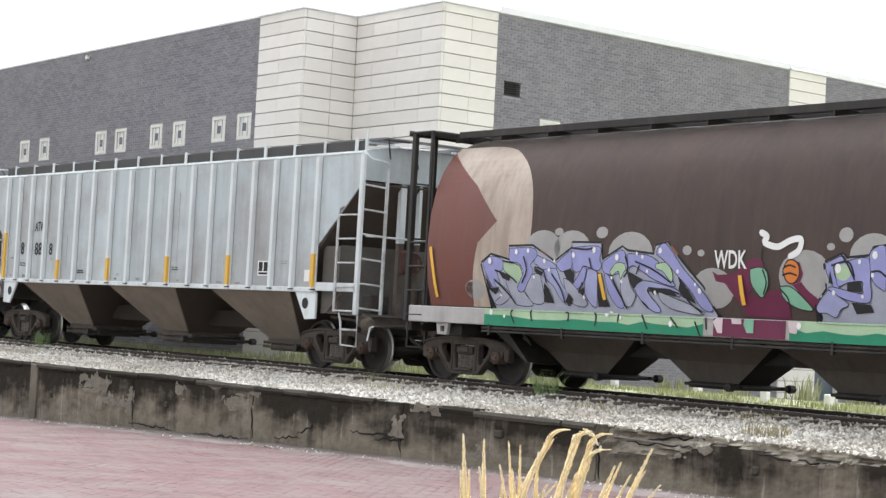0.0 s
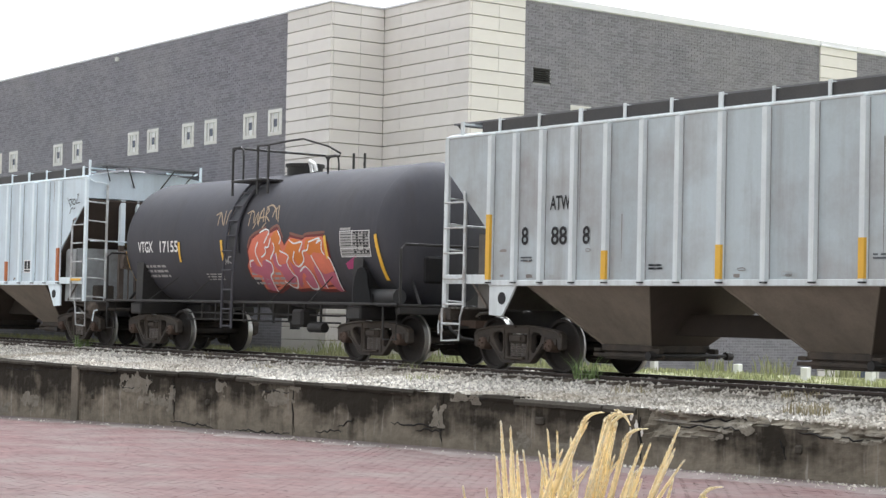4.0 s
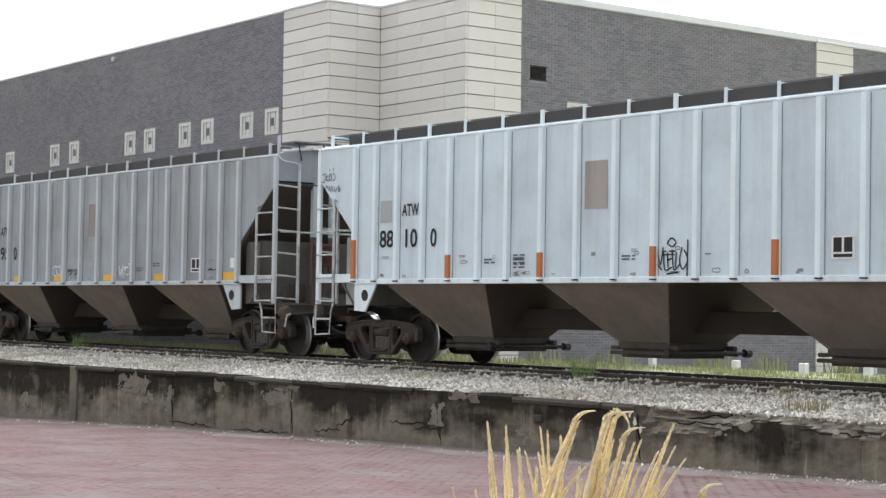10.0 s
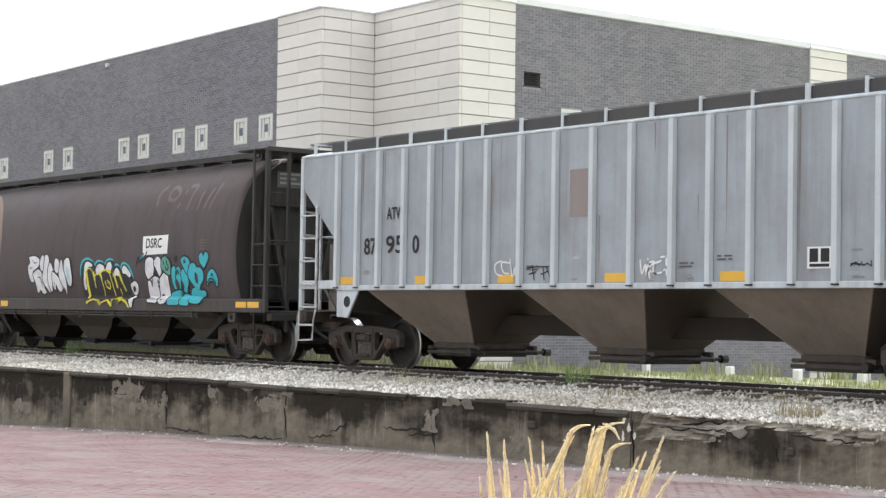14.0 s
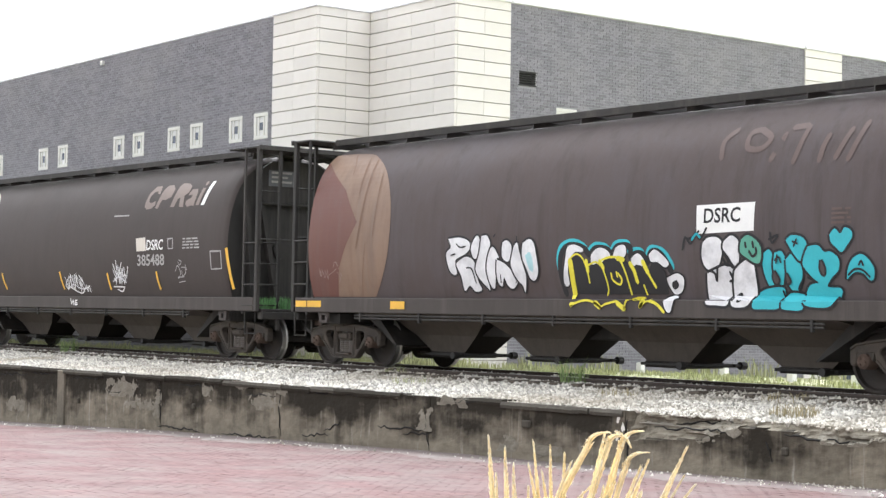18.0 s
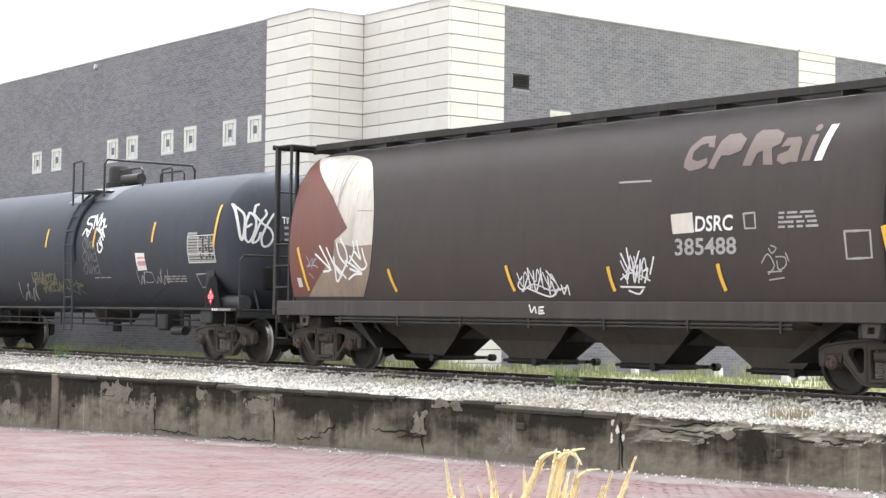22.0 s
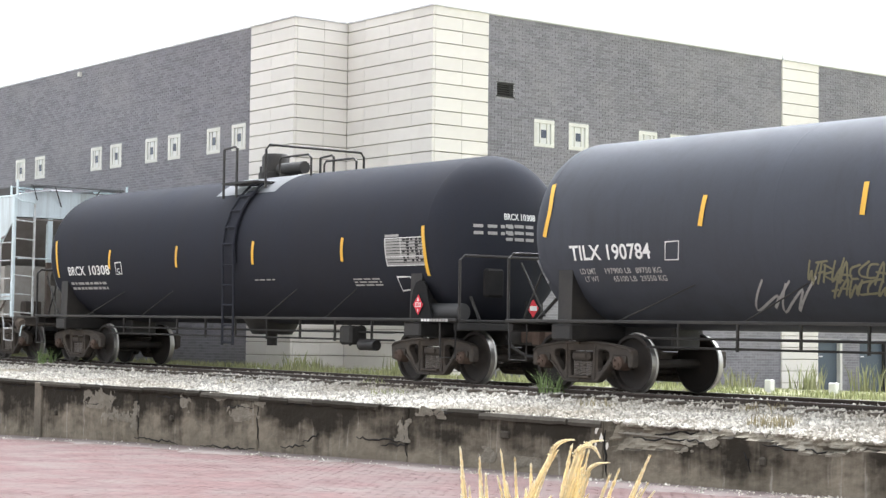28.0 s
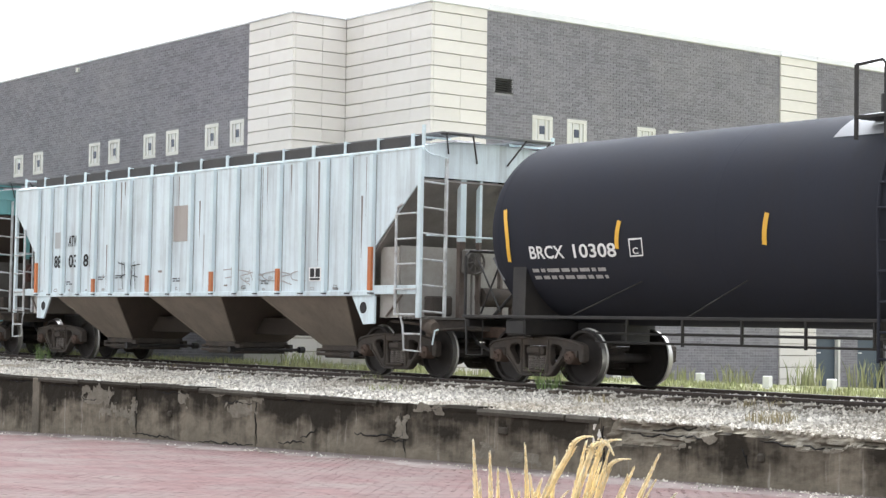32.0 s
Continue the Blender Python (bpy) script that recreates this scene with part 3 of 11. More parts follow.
holes_l = [(x * Q, x * Q + WIN, WZ0, WZ1) for x in WIN_LEFT]
holes_r = [(y * Q, y * Q + WIN, WZ0, WZ1) for y in WIN_RIGHT]
wall_with_holes("wall_south", "x", -80, XE, BASE, ROOF, YD, YD + 0.35, holes_l)
wall_with_holes("wall_east", "y", YA, PIER0, BASE, ROOF, XR - 0.35, XR, holes_r + [(26.70 * Q, 27.20 * Q, EYE + 5.70 * Q, EYE + 6.01 * Q)])
D1, D2 = (38.02 * Q, 38.97 * Q), (39.75 * Q, 40.9 * Q)
wall_with_holes("wall_east_far", "y", PIER1, 62, BASE, ROOF, XR - 0.35, XR, [(*D1, BASE, EYE - 0.15 + 0.3), (*D2, BASE, EYE + 0.15)])
slab("wall_back", -80, XR - 0.36, 61.7, 62, BASE, ROOF, MORTAR)
for x0, x1, y0 in ((-80, XC - 0.32, YD + 0.42), (XC - 0.32, XR - 0.42, YB + 0.42)):
    slab("roof", x0, x1, y0, 61.6, ROOF - 0.3, ROOF - 0.1, COPING, label="flat roof behind the parapet")
for y0, y1 in ((YA + 0.05, PIER0 - 0.01), (PIER0, PIER1), (PIER1 + 0.01, 62)):
    slab("coping", XR - 0.42, XR + 0.05, y0, y1, ROOF + 0.004, ROOF + 0.16, COPING, label="pale metal coping along the parapet")
for i, (x0, x1, y0, y1) in enumerate(((XE, XC, YD, YD + 0.3), (XC - 0.3, XC, YD + 0.3, YB + 0.3), (XC, XR, YB, YB + 0.3), (XR - 0.3, XR, YB + 0.3, YA), (XR - 0.3, XR, PIER0, PIER1))):
    slab("stone_backing", x0 + 0.02, x1 - 0.02, y0 + 0.02, y1 - 0.02, BASE, ROOF - 0.02, STONE_JOINT)

# ---- the train ----
DARK = material("grimy_truck_iron", (0.058, 0.050, 0.044), 0.85, 0.1, vary=0.25, scale=4, fine=40, bump=0.35, dirt=(0.13, 0.10, 0.075), dirt_amount=0.55, dirt_scale=2.5)
WHEEL = material("rusty_wheel_plate", (0.036, 0.032, 0.030), 0.75, 0.3, vary=0.2, scale=5, fine=40, bump=0.2, dirt=(0.075, 0.056, 0.044), dirt_amount=0.4)
TREAD = material("polished_wheel_tread", (0.45, 0.44, 0.42), 0.42, 1.0, vary=0.08, scale=6)
BLACK = material("black_frame_paint", (0.020, 0.019, 0.019), 0.6, vary=0.2, scale=4, fine=40, bump=0.2, dirt=(0.07, 0.06, 0.05), dirt_amount=0.35, dirt_scale=2)
RUST = material("rust_brown", (0.085, 0.058, 0.045), 0.85, vary=0.3, scale=5, fine=40, bump=0.3)
SPRING = material("coil_spring_steel", (0.17, 0.15, 0.135), 0.7, 0.2, vary=0.2, scale=8)
DARKGRATE = material("walkway_steel_and_shade", (0.062, 0.061, 0.062), 0.75, 0.1, vary=0.25, scale=2.5, fine=40, dirt=(0.10, 0.09, 0.08), dirt_amount=0.4)
RUSTRED = material("rust_red_paint", (0.095, 0.048, 0.040), 0.8, vary=0.2, scale=5, dirt=(0.06, 0.04, 0.035), dirt_amount=0.5)
GRATE = material("galvanised_grating", (0.16, 0.16, 0.165), 0.6, 0.4, vary=0.15, scale=4)
YELLOW = material("yellow_reflective_tape", (0.74, 0.43, 0.05), 0.45, vary=0.06, scale=5, dirt=(0.45, 0.25, 0.05), dirt_amount=0.3)
ORANGE = material("faded_orange_tape", (0.52, 0.16, 0.05), 0.6, vary=0.12, scale=5, dirt=(0.3, 0.2, 0.14), dirt_amount=0.4)
INK = material("black_stencil_paint", (0.018, 0.018, 0.02), 0.65, vary=0.1, scale=6)
CHALK = material("white_stencil_paint", (0.74, 0.74, 0.73), 0.6, vary=0.06, scale=6)
CHALK_DIM = material("worn_white_stencil", (0.36, 0.35, 0.34), 0.7, vary=0.25, scale=9)
RED = material("placard_red", (0.62, 0.03, 0.05), 0.5, vary=0.05)
# bay sides: dust, lightened further for the light they catch
BELLY = material("dusty_lit_bay_paint", (0.215, 0.182, 0.148), 0.85, vary=0.16, scale=1.1, fine=30, bump=0.15, dirt=(0.115, 0.096, 0.078), dirt_amount=0.6, dirt_scale=1.5, streak=0.4)
# one bay paint twice: a lit tone for sides, a shaded tone for ends
BAYLIT = material("grimy_lit_bay_side", (0.10, 0.085, 0.072), 0.85, vary=0.2, scale=1.2, fine=30, bump=0.15, dirt=(0.055, 0.046, 0.04), dirt_amount=0.7, dirt_scale=1.3, streak=0.4)
BAYSHADE = material("shaded_bay_end", (0.022, 0.019, 0.017), 0.9, vary=0.2, scale=1.2, fine=30, bump=0.15, dirt=(0.04, 0.034, 0.03), dirt_amount=0.5, spec=0.1)
# slope sheets and bay ends: darkened for the shade they lie in
SLOPE = material("shade_dark_slope_sheet", (0.082, 0.064, 0.053), 0.85, vary=0.18, scale=1.2, fine=30, bump=0.15, dirt=(0.055, 0.045, 0.038), dirt_amount=0.6, dirt_scale=1.4, streak=0.4)
ENDRUST = material("rust_browned_post", (0.12, 0.095, 0.08), 0.85, vary=0.25, scale=3, fine=30, bump=0.2, dirt=(0.24, 0.22, 0.20), dirt_amount=0.6, dirt_scale=2.2, streak=0.5)
RIBEDGE = material("dark_line_beside_rib", (0.23, 0.225, 0.22), 0.85, vary=0.3, scale=2.5, fine=25, bump=0.1, dirt=(0.42, 0.44, 0.45), dirt_amount=0.9, dirt_scale=1.6)
POCKET = material("rusty_casting", (0.115, 0.092, 0.072), 0.9, vary=0.3, scale=6, fine=40, bump=0.4, dirt=(0.06, 0.05, 0.045), dirt_amount=0.6, dirt_scale=5)
SILLBROWN = material("sooty_brown_sill", (0.050, 0.040, 0.033), 0.9, vary=0.2, scale=1.5, fine=30, bump=0.15, dirt=(0.03, 0.026, 0.022), dirt_amount=0.6)
ENDPALE = material("dusty_pale_end_plate", (0.40, 0.385, 0.355), 0.8, vary=0.12, scale=1.5, fine=30, bump=0.1, dirt=(0.20, 0.17, 0.14), dirt_amount=0.6, dirt_scale=1.4)
ENDBLUE = material("dull_blue_grey_end_plate", (0.37, 0.39, 0.395), 0.8, vary=0.15, scale=1.5, fine=30, bump=0.1, dirt=(0.13, 0.115, 0.10), dirt_amount=0.6, dirt_scale=1.6)
LADDER = material("scuffed_ladder_paint", (0.55, 0.575, 0.585), 0.75, vary=0.15, scale=3, fine=40, bump=0.15, dirt=(0.20, 0.15, 0.12), dirt_amount=0.75, dirt_scale=3.5)
ENDMID = material("dusty_grey_slope_sheet", (0.24, 0.225, 0.21), 0.8, vary=0.15, scale=1.2, fine=30, bump=0.1, dirt=(0.13, 0.11, 0.095), dirt_amount=0.6, dirt_scale=1.4)
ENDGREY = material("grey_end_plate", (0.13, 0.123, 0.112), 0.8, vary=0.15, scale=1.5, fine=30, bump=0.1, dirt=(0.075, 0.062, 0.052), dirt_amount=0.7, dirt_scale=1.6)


def place(name, me, parent, m, label=""):
    ob = new(name, me)
    ob.parent = parent
    ob.matrix_basis = m
    if label:
        tagged(ob, label)
    return ob


def made(geo, name, mat):
    return fix_normals(geo.mesh(name, mat))


# trucks: bolster, two side frames, springs, two wheelsets
WHEEL_R = 0.457


def wheelset_mesh():
    g = Geo()
    g.rod((0, -1.02, 0), (0, 1.02, 0), 0.075, 14)
    for s in (-1, 1):
        g.use(0)
        g.lathe([(s * 0.665, 0.47), (s * 0.665, 0.40), (s * 0.675, 0.385), (s * 0.66, 0.30), (s * 0.675, 0.19), (s * 0.66, 0.13), (s * 0.66, 0.07), (s * 0.80, 0.07),
                 (s * 0.80, 0.11), (s * 0.765, 0.13), (s * 0.72, 0.19), (s * 0.70, 0.30), (s * 0.735, 0.385), (s * 0.80, 0.40), (s * 0.80, 0.445), (s * 0.795, 0.452),
                 (s * 0.72, 0.457), (s * 0.705, 0.462), (s * 0.695, 0.482), (s * 0.68, 0.485), (s * 0.665, 0.47)], (0, 0, 0), "y", 40, tread=15)
    return made(g, "wheelset", [WHEEL, TREAD])


def plate_with_holes(outline, holes, y0, y1, name, mat, edge=0.012):
    """A cast plate (x, z) with round-cornered openings, pushed from y0 to y1 and softened at its rims."""
    bm = bmesh.new()
    loops = []
    for loop in [outline] + holes:
        vs = [bm.verts.new((x, y0, z)) for x, z in loop]
        loops.append(vs)
        for a, b in zip(vs, vs[1:] + vs[:1]):
            bm.edges.new((a, b))
    bmesh.ops.triangle_fill(bm, edges=bm.edges[:], use_beauty=True)
    ext = bmesh.ops.extrude_face_region(bm, geom=bm.faces[:])
    bmesh.ops.translate(bm, verts=[v for v in ext["geom"] if isinstance(v, bmesh.types.BMVert)], vec=(0, y1 - y0, 0))
    bmesh.ops.recalc_face_normals(bm, faces=bm.faces[:])
    rims = [e for e in bm.edges if len(e.link_faces) == 2 and e.calc_face_angle() > 1.0]
    bmesh.ops.bevel(bm, geom=rims, offset=edge, segments=1, affect="EDGES")
    me = bpy.data.meshes.new(name)
    bm.to_mesh(me)
    bm.free()
    me.materials.append(mat)
    return me


def side_frame_mesh():
    """One cast side frame at y 0: top chord, two slanted tension members down to the spring seat, jaws over the bearings."""
    half = [(0.0, 0.775), (0.34, 0.785), (0.60, 0.765), (0.86, 0.735), (1.06, 0.70), (1.15, 0.655), (1.175, 0.58), (1.165, 0.40), (1.09, 0.385), (1.055, 0.42), (1.04, 0.565),
            (0.745, 0.575), (0.715, 0.44), (0.66, 0.385), (0.56, 0.31), (0.45, 0.195), (0.385, 0.15), (0.30, 0.135), (0.0, 0.135)]
    outline = half + [(-x, z) for x, z in reversed(half[1:-1])]
    win = [(0.375, 0.63), (0.43, 0.665), (0.58, 0.655), (0.645, 0.615), (0.64, 0.55), (0.55, 0.44), (0.46, 0.325), (0.40, 0.315), (0.375, 0.38)]
    pocket = [(-0.235, 0.235), (0.235, 0.235), (0.255, 0.40), (0.27, 0.64), (-0.27, 0.64), (-0.255, 0.40)]
    return plate_with_holes(outline, [win, [(-x, z) for x, z in reversed(win)], pocket], -0.07, 0.07, "side_frame", DARK, 0.016)


def frame_rim_mesh():
    """The raised flange that runs round a side frame's outer face."""
    g = Geo()
    for s in (-1, 1):
        g.tube([(s * 0.02, 0, 0.155), (s * 0.30, 0, 0.155), (s * 0.40, 0, 0.18), (s * 0.55, 0, 0.33), (s * 0.70, 0, 0.47)], 0.022, 5)
        g.tube([(s * 0.02, 0, 0.76), (s * 0.34, 0, 0.768), (s * 0.60, 0, 0.748), (s * 0.86, 0, 0.717), (s * 1.06, 0, 0.68), (s * 1.14, 0, 0.62)], 0.022, 5)
        g.tube([(s * 0.32, 0, 0.20), (s * 0.325, 0, 0.45), (s * 0.33, 0, 0.74)], 0.020, 5)
    return made(g, "frame_rim", DARK)


def adapter_mesh():
    """The saddle between a bearing and the jaw of its side frame."""
    g = Geo().prism([(-0.145, 0.575), (-0.13, 0.46), (-0.095, 0.49), (-0.06, 0.56), (0.06, 0.56), (0.095, 0.49), (0.13, 0.46), (0.145, 0.575)], -0.075, 0.075)
    return made(g, "bearing_adapter", DARK)


def spring_mesh():
    g = Geo()
    pts = []
    for i in range(67):
        a = i * 2 * math.pi / 10
        pts.append((0.066 * math.cos(a), 0.066 * math.sin(a), 0.235 + 0.25 * i / 66))
    g.tube(pts, 0.0165, 5)
    return made(g, "coil_spring", SPRING)


def bolster_mesh():
    g = Geo()
    g.box(-0.21, 0.21, -1.075, 1.075, 0.485, 0.625, 0.03)
    for s in (-1, 1):
        g.box(-0.235, 0.235, s * 0.985 - 0.13, s * 0.985 + 0.13, 0.205, 0.24, 0.01)
        g.box(-0.15, 0.15, s * 1.09 - 0.012, s * 1.09 + 0.012, 0.52, 0.60, 0.008)
    g.box(-0.30, 0.30, -0.42, 0.42, 0.60, 0.70, 0.03)
    g.rod((0, 0, 0.66), (0, 0, 0.80), 0.2, 16)
    return made(g, "truck_bolster", DARK)


def bearing_mesh():
    g = Geo()
    g.lathe([(-0.14, 0.0), (-0.14, 0.07), (-0.11, 0.105), (0.05, 0.115), (0.10, 0.115), (0.10, 0.0)], (0, 0, 0), "y", 16)
    for i in range(3):
        a = 2 * math.pi * i / 3
        g.rod((0.055 * math.cos(a), -0.165, 0.055 * math.sin(a)), (0.055 * math.cos(a), -0.13, 0.055 * math.sin(a)), 0.02, 6)
    return made(g, "bearing_cap", RUST)


def brake_beam_mesh():
    g = Geo()
    g.box(-0.05, 0.05, -0.8, 0.8, 0.28, 0.36, 0.015)
    for s in (-1, 1):
        g.prism([(-0.10, 0.20), (0.04, 0.24), (0.07, 0.56), (-0.02, 0.58), (-0.12, 0.40)], s * 0.74 - 0.05, s * 0.74 + 0.05)
    return made(g, "brake_beam", DARK)


M_WHEEL, M_FRAME, M_SPRING, M_BOLSTER, M_BEARING, M_BEAM, M_RIM, M_ADAPTER = wheelset_mesh(), side_frame_mesh(), spring_mesh(), bolster_mesh(), bearing_mesh(), brake_beam_mesh(), frame_rim_mesh(), adapter_mesh()
WHEELS = []   # wheelset, its x in the car, the car's place in the train


def truck(car, x, x_car):
    tr = place("truck", M_BOLSTER, car, pose(x, 0, 0), "grimy three-piece freight truck with coil springs")
    for s in (-1, 1):
        side = place("side_frame", M_FRAME, tr, pose(0, s * 0.985, 0))
        place("frame_rim", M_RIM, side, pose(0, s * 0.075, 0))
        for w in (-0.89, 0.89):
            place("bearing_adapter", M_ADAPTER, tr, pose(w, s * 0.985, 0))
        for dx, dy in ((-0.15, -0.02), (0.0, -0.02), (0.15, -0.02)):
            place("coil_spring", M_SPRING, tr, pose(dx, s * 0.985 + dy * s, 0))
        for w in (-0.89, 0.89):
            place("bearing_cap", M_BEARING, tr, pose(w, s * 1.0, WHEEL_R, 0, 0, 0 if s < 0 else 180))
    for w in (-0.89, 0.89):
        place("brake_beam", M_BEAM, tr, pose(w * 0.42, 0, 0, 0, 0, 0 if w < 0 else 180))
        ob = place("wheelset", M_WHEEL, tr, pose(w, 0, WHEEL_R), "rolling steel wheelset with bright treads")
        WHEELS.append((ob, w, x + x_car))
    return tr


def coupler(car, end, z=0.84, x0=7.9, x1=8.78):
    g = Geo()
    s = end
    g.box(min(s * x0, s * (x1 - 0.25)), max(s * x0, s * (x1 - 0.25)), -0.09, 0.09, z - 0.11, z + 0.09, 0.02)
    g.prism([(s * (x1 - 0.3), -0.12), (s * (x1 - 0.05), -0.17), (s * x1, -0.05), (s * (x1 - 0.08), 0.0), (s * (x1 + 0.06), 0.1), (s * (x1 - 0.05), 0.17), (s * (x1 - 0.3), 0.12)], z - 0.14, z + 0.14, "z")
    c = part("coupler", g, RUST, car, "rusty knuckle coupler")
    g = Geo()
    g.tube([(s * (x0 + 0.1), -0.35, z - 0.02), (s * (x0 + 0.3), -0.36, z - 0.2), (s * (x0 + 0.6), -0.33, z - 0.33), (s * (x1 + 0.02), -0.25, z - 0.36)], 0.03, 6)
    part("air_hose", g, BLACK, c)
    return c


RIB_X = [-6.78, -6.12, -5.44, -4.66, -3.88, -3.07, -2.29, -1.41, -0.54, 0.35, 1.23, 2.12, 2.89, 3.69, 4.48, 5.26, 6.00, 6.72]


def hopper(x_car, label, paint, rib_paint, stains=0.5, stain_paint=None, group="grey covered hoppers", end_paint=None, brake_paint=None, slope_paint=None):
    """A three-bay covered hopper, 16.2 m between its corner posts."""
    car = thing("covered_hopper", label, "railway hopper car", group)
    end_paint, brake_paint = end_paint or ENDGREY, brake_paint or RUSTRED
    for s in (-1, 1):
        y = s * 1.585
        cuts = RIB_X[1:-1]
        for q in range(len(cuts) - 1):
            part("side_panel", Geo().box(cuts[q] + 0.002, cuts[q + 1] - 0.002, y - 0.012, y + 0.012, 1.50, 4.0), paint, car)
        part("side_panel", Geo().prism([(cuts[0], 4.0), (cuts[0], 1.50), (-6.80, 1.50), (-6.80, 2.30), (-8.08, 3.46), (-8.08, 4.0)], y - 0.012, y + 0.012), paint, car)
        part("side_panel", Geo().prism([(cuts[-1], 4.0), (cuts[-1], 1.50), (6.74, 1.50), (6.74, 2.30), (8.08, 3.46), (8.08, 4.0)], y - 0.012, y + 0.012), paint, car)
        rib = Geo().prism([(-0.055, 0.0), (-0.047, -0.085), (0.047, -0.085), (0.055, 0.0)], 1.50, 3.985, "z")
        # thin darker line along one side of the rib
        rib.use(1).box(0.055, 0.068, -0.006, 0.0, 1.52, 3.97)
        rib.use(2).box(-0.05, 0.06, -0.088, 0.0, 1.480, 1.502)
        rm = made(rib, "side_rib", [rib_paint, RIBEDGE, INK])
        for x in RIB_X:
            place("side_rib", rm, car, pose(x, y + s * 0.012, 0, 0, 0, 0 if s < 0 else 180))
        part("top_chord", Geo().box(-8.1, 8.1, y - 0.03, y + 0.03, 4.0, 4.04, 0.008), rib_paint, car)
        part("side_sill", Geo().box(-6.8, 6.76, y - 0.05, y + 0.03, 1.44, 1.535, 0.01), rib_paint, car)
        for e in (-1, 1):
            part("end_sill_stub", Geo().box(min(e * 6.76, e * 8.05), max(e * 6.76, e * 8.05), y - 0.03, y + 0.03, 1.47, 1.63, 0.01), rib_paint, car)
            g = Geo().prism([(e * 6.10, 1.44), (e * 6.80, 1.44), (e * 6.80, 0.95), (e * 6.46, 0.93)], y - 0.02, y + 0.02)
            b = part("bolster_plate", g, rib_paint, car)
            part("jacking_hole", Geo().lathe([(0, 0.0), (0, 0.105), (s * 0.004, 0.105), (s * 0.004, 0.0)], (e * 6.46, y + s * 0.022, 1.23), "y", 16), INK, b)
            part("corner_post", Geo().box(e * 8.06 - 0.055, e * 8.06 + 0.055, y - 0.03, y + 0.04, 1.06, 4.0, 0.01), rib_paint, car)
            # side ladder: one bent stile and rungs to the post
            g = Geo()
            g.tube([(e * 7.46, y - s * -0.06, 1.10), (e * 7.46, y + s * 0.06, 2.85), (e * 7.50, y + s * 0.05, 3.0), (e * 7.56, y + s * 0.0, 3.06)], 0.026, 6)
            for i in range(5):
                g.rod((e * 7.46, y + s * 0.06, 1.12 + 0.44 * i), (e * 8.04, y + s * 0.06, 1.12 + 0.44 * i), 0.017, 6)
            part("side_ladder", g, LADDER, car, "scuffed pale ladder")
            # end ladder
            g = Geo()
            g.box(e * 8.16 - 0.03, e * 8.16 + 0.03, s * 1.09 - 0.02, s * 1.09 + 0.02, 1.08, 3.86)
            for i in range(6):
                z = 1.15 + 0.45 * i
                g.rod((e * 8.16, s * 1.09, z), (e * 8.13, s * 1.56, z + 0.03), 0.02, 6)
            part("end_ladder", g, LADDER, car)
            g = Geo()
            g.tube([(e * 7.55, y, 1.08), (e * 7.62, y, 0.9), (e * 7.66, y, 0.50), (e * 8.14, y, 0.48), (e * 8.14, y, 1.05)], 0.02, 6)
            g.rod((e * 7.64, y, 0.78), (e * 8.14, y, 0.78), 0.02, 6)
            part("sill_step", g, LADDER, car)
    # roof, hatches and running boards
    arch = [(1.585 * math.cos(math.pi * i / 12), 4.02 + 0.17 * math.sin(math.pi * i / 12)) for i in range(13)]
    arch += [(p[0] * 0.99, p[1] - 0.03) for p in reversed(arch)]
    part("roof", Geo().prism(arch, -8.08, 8.08, "x"), paint, car)
    for i in range(8):
        x = -6.6 + i * 1.885
        part("roof_hatch", Geo().box(x - 0.82, x + 0.82, -0.33, 0.33, 4.19, 4.30, 0.04), GRATE, car)
    for s in (-1, 1):
        g = Geo()
        for k in range(5):
            g.box(-8.3, 8.3, s * 0.98 + (k - 2) * 0.135 - 0.035, s * 0.98 + (k - 2) * 0.135 + 0.035, 4.285, 4.315)
        for i in range(33):
            g.box(-8.2 + i * 0.5125 - 0.02, -8.2 + i * 0.5125 + 0.02, s * 0.68 if s > 0 else -1.28, 1.28 if s > 0 else -0.68, 4.265, 4.29)
        part("running_board", g, GRATE, car, "dark steel roof walkway grating")
        # added sheet: the shaded gap below the walkway drawn as a solid dark colour
        part("walkway_fascia", Geo().box(-7.2, 8.0, s * 1.50 - 0.008, s * 1.50 + 0.008, 4.045, 4.25), DARKGRATE, car, "added dark sheet for the shaded gap under the roof walkway")
        for i in range(16):
            x = -7.73 + 1.032 * i
            big = i % 3 == 0
            g = Geo().box(x - (0.045 if big else 0.028), x + (0.045 if big else 0.028), s * 1.53 - 0.012, s * 1.53 + 0.012, 4.0, 4.29)
            g.box(x - 0.02, x + 0.02, min(s * 1.53, s * 0.7), max(s * 1.53, s * 0.7), 4.235, 4.27)
            part("board_bracket", g, rib_paint, car)
        for q in (-1, 1):
            part("grab_iron", Geo().tube([(8.12 * s, q * 1.57, 4.02), (8.15 * s, q * 1.53, 3.95), (8.19 * s, q * 1.45, 3.90), (8.2 * s, q * 1.25, 3.885), (8.19 * s, q * 1.10, 3.86)], 0.016, 6), rib_paint, car)
            if s > 0:
                part("corner_stanchion", Geo().box(8.02 * s - 0.03, 8.02 * s + 0.03, q * 1.5 - 0.02, q * 1.5 + 0.02, 4.0, 4.43), rib_paint, car)
            part("board_strut", Geo().rod((8.09 * s, q * 0.35, 3.82), (8.3 * s, q * 0.62, 4.28), 0.016, 6), DARKGRATE, car)
            part("board_strut", Geo().rod((8.09 * s, q * 1.0, 3.95), (8.28 * s, q * 1.2, 4.28), 0.014, 6), DARKGRATE, car)
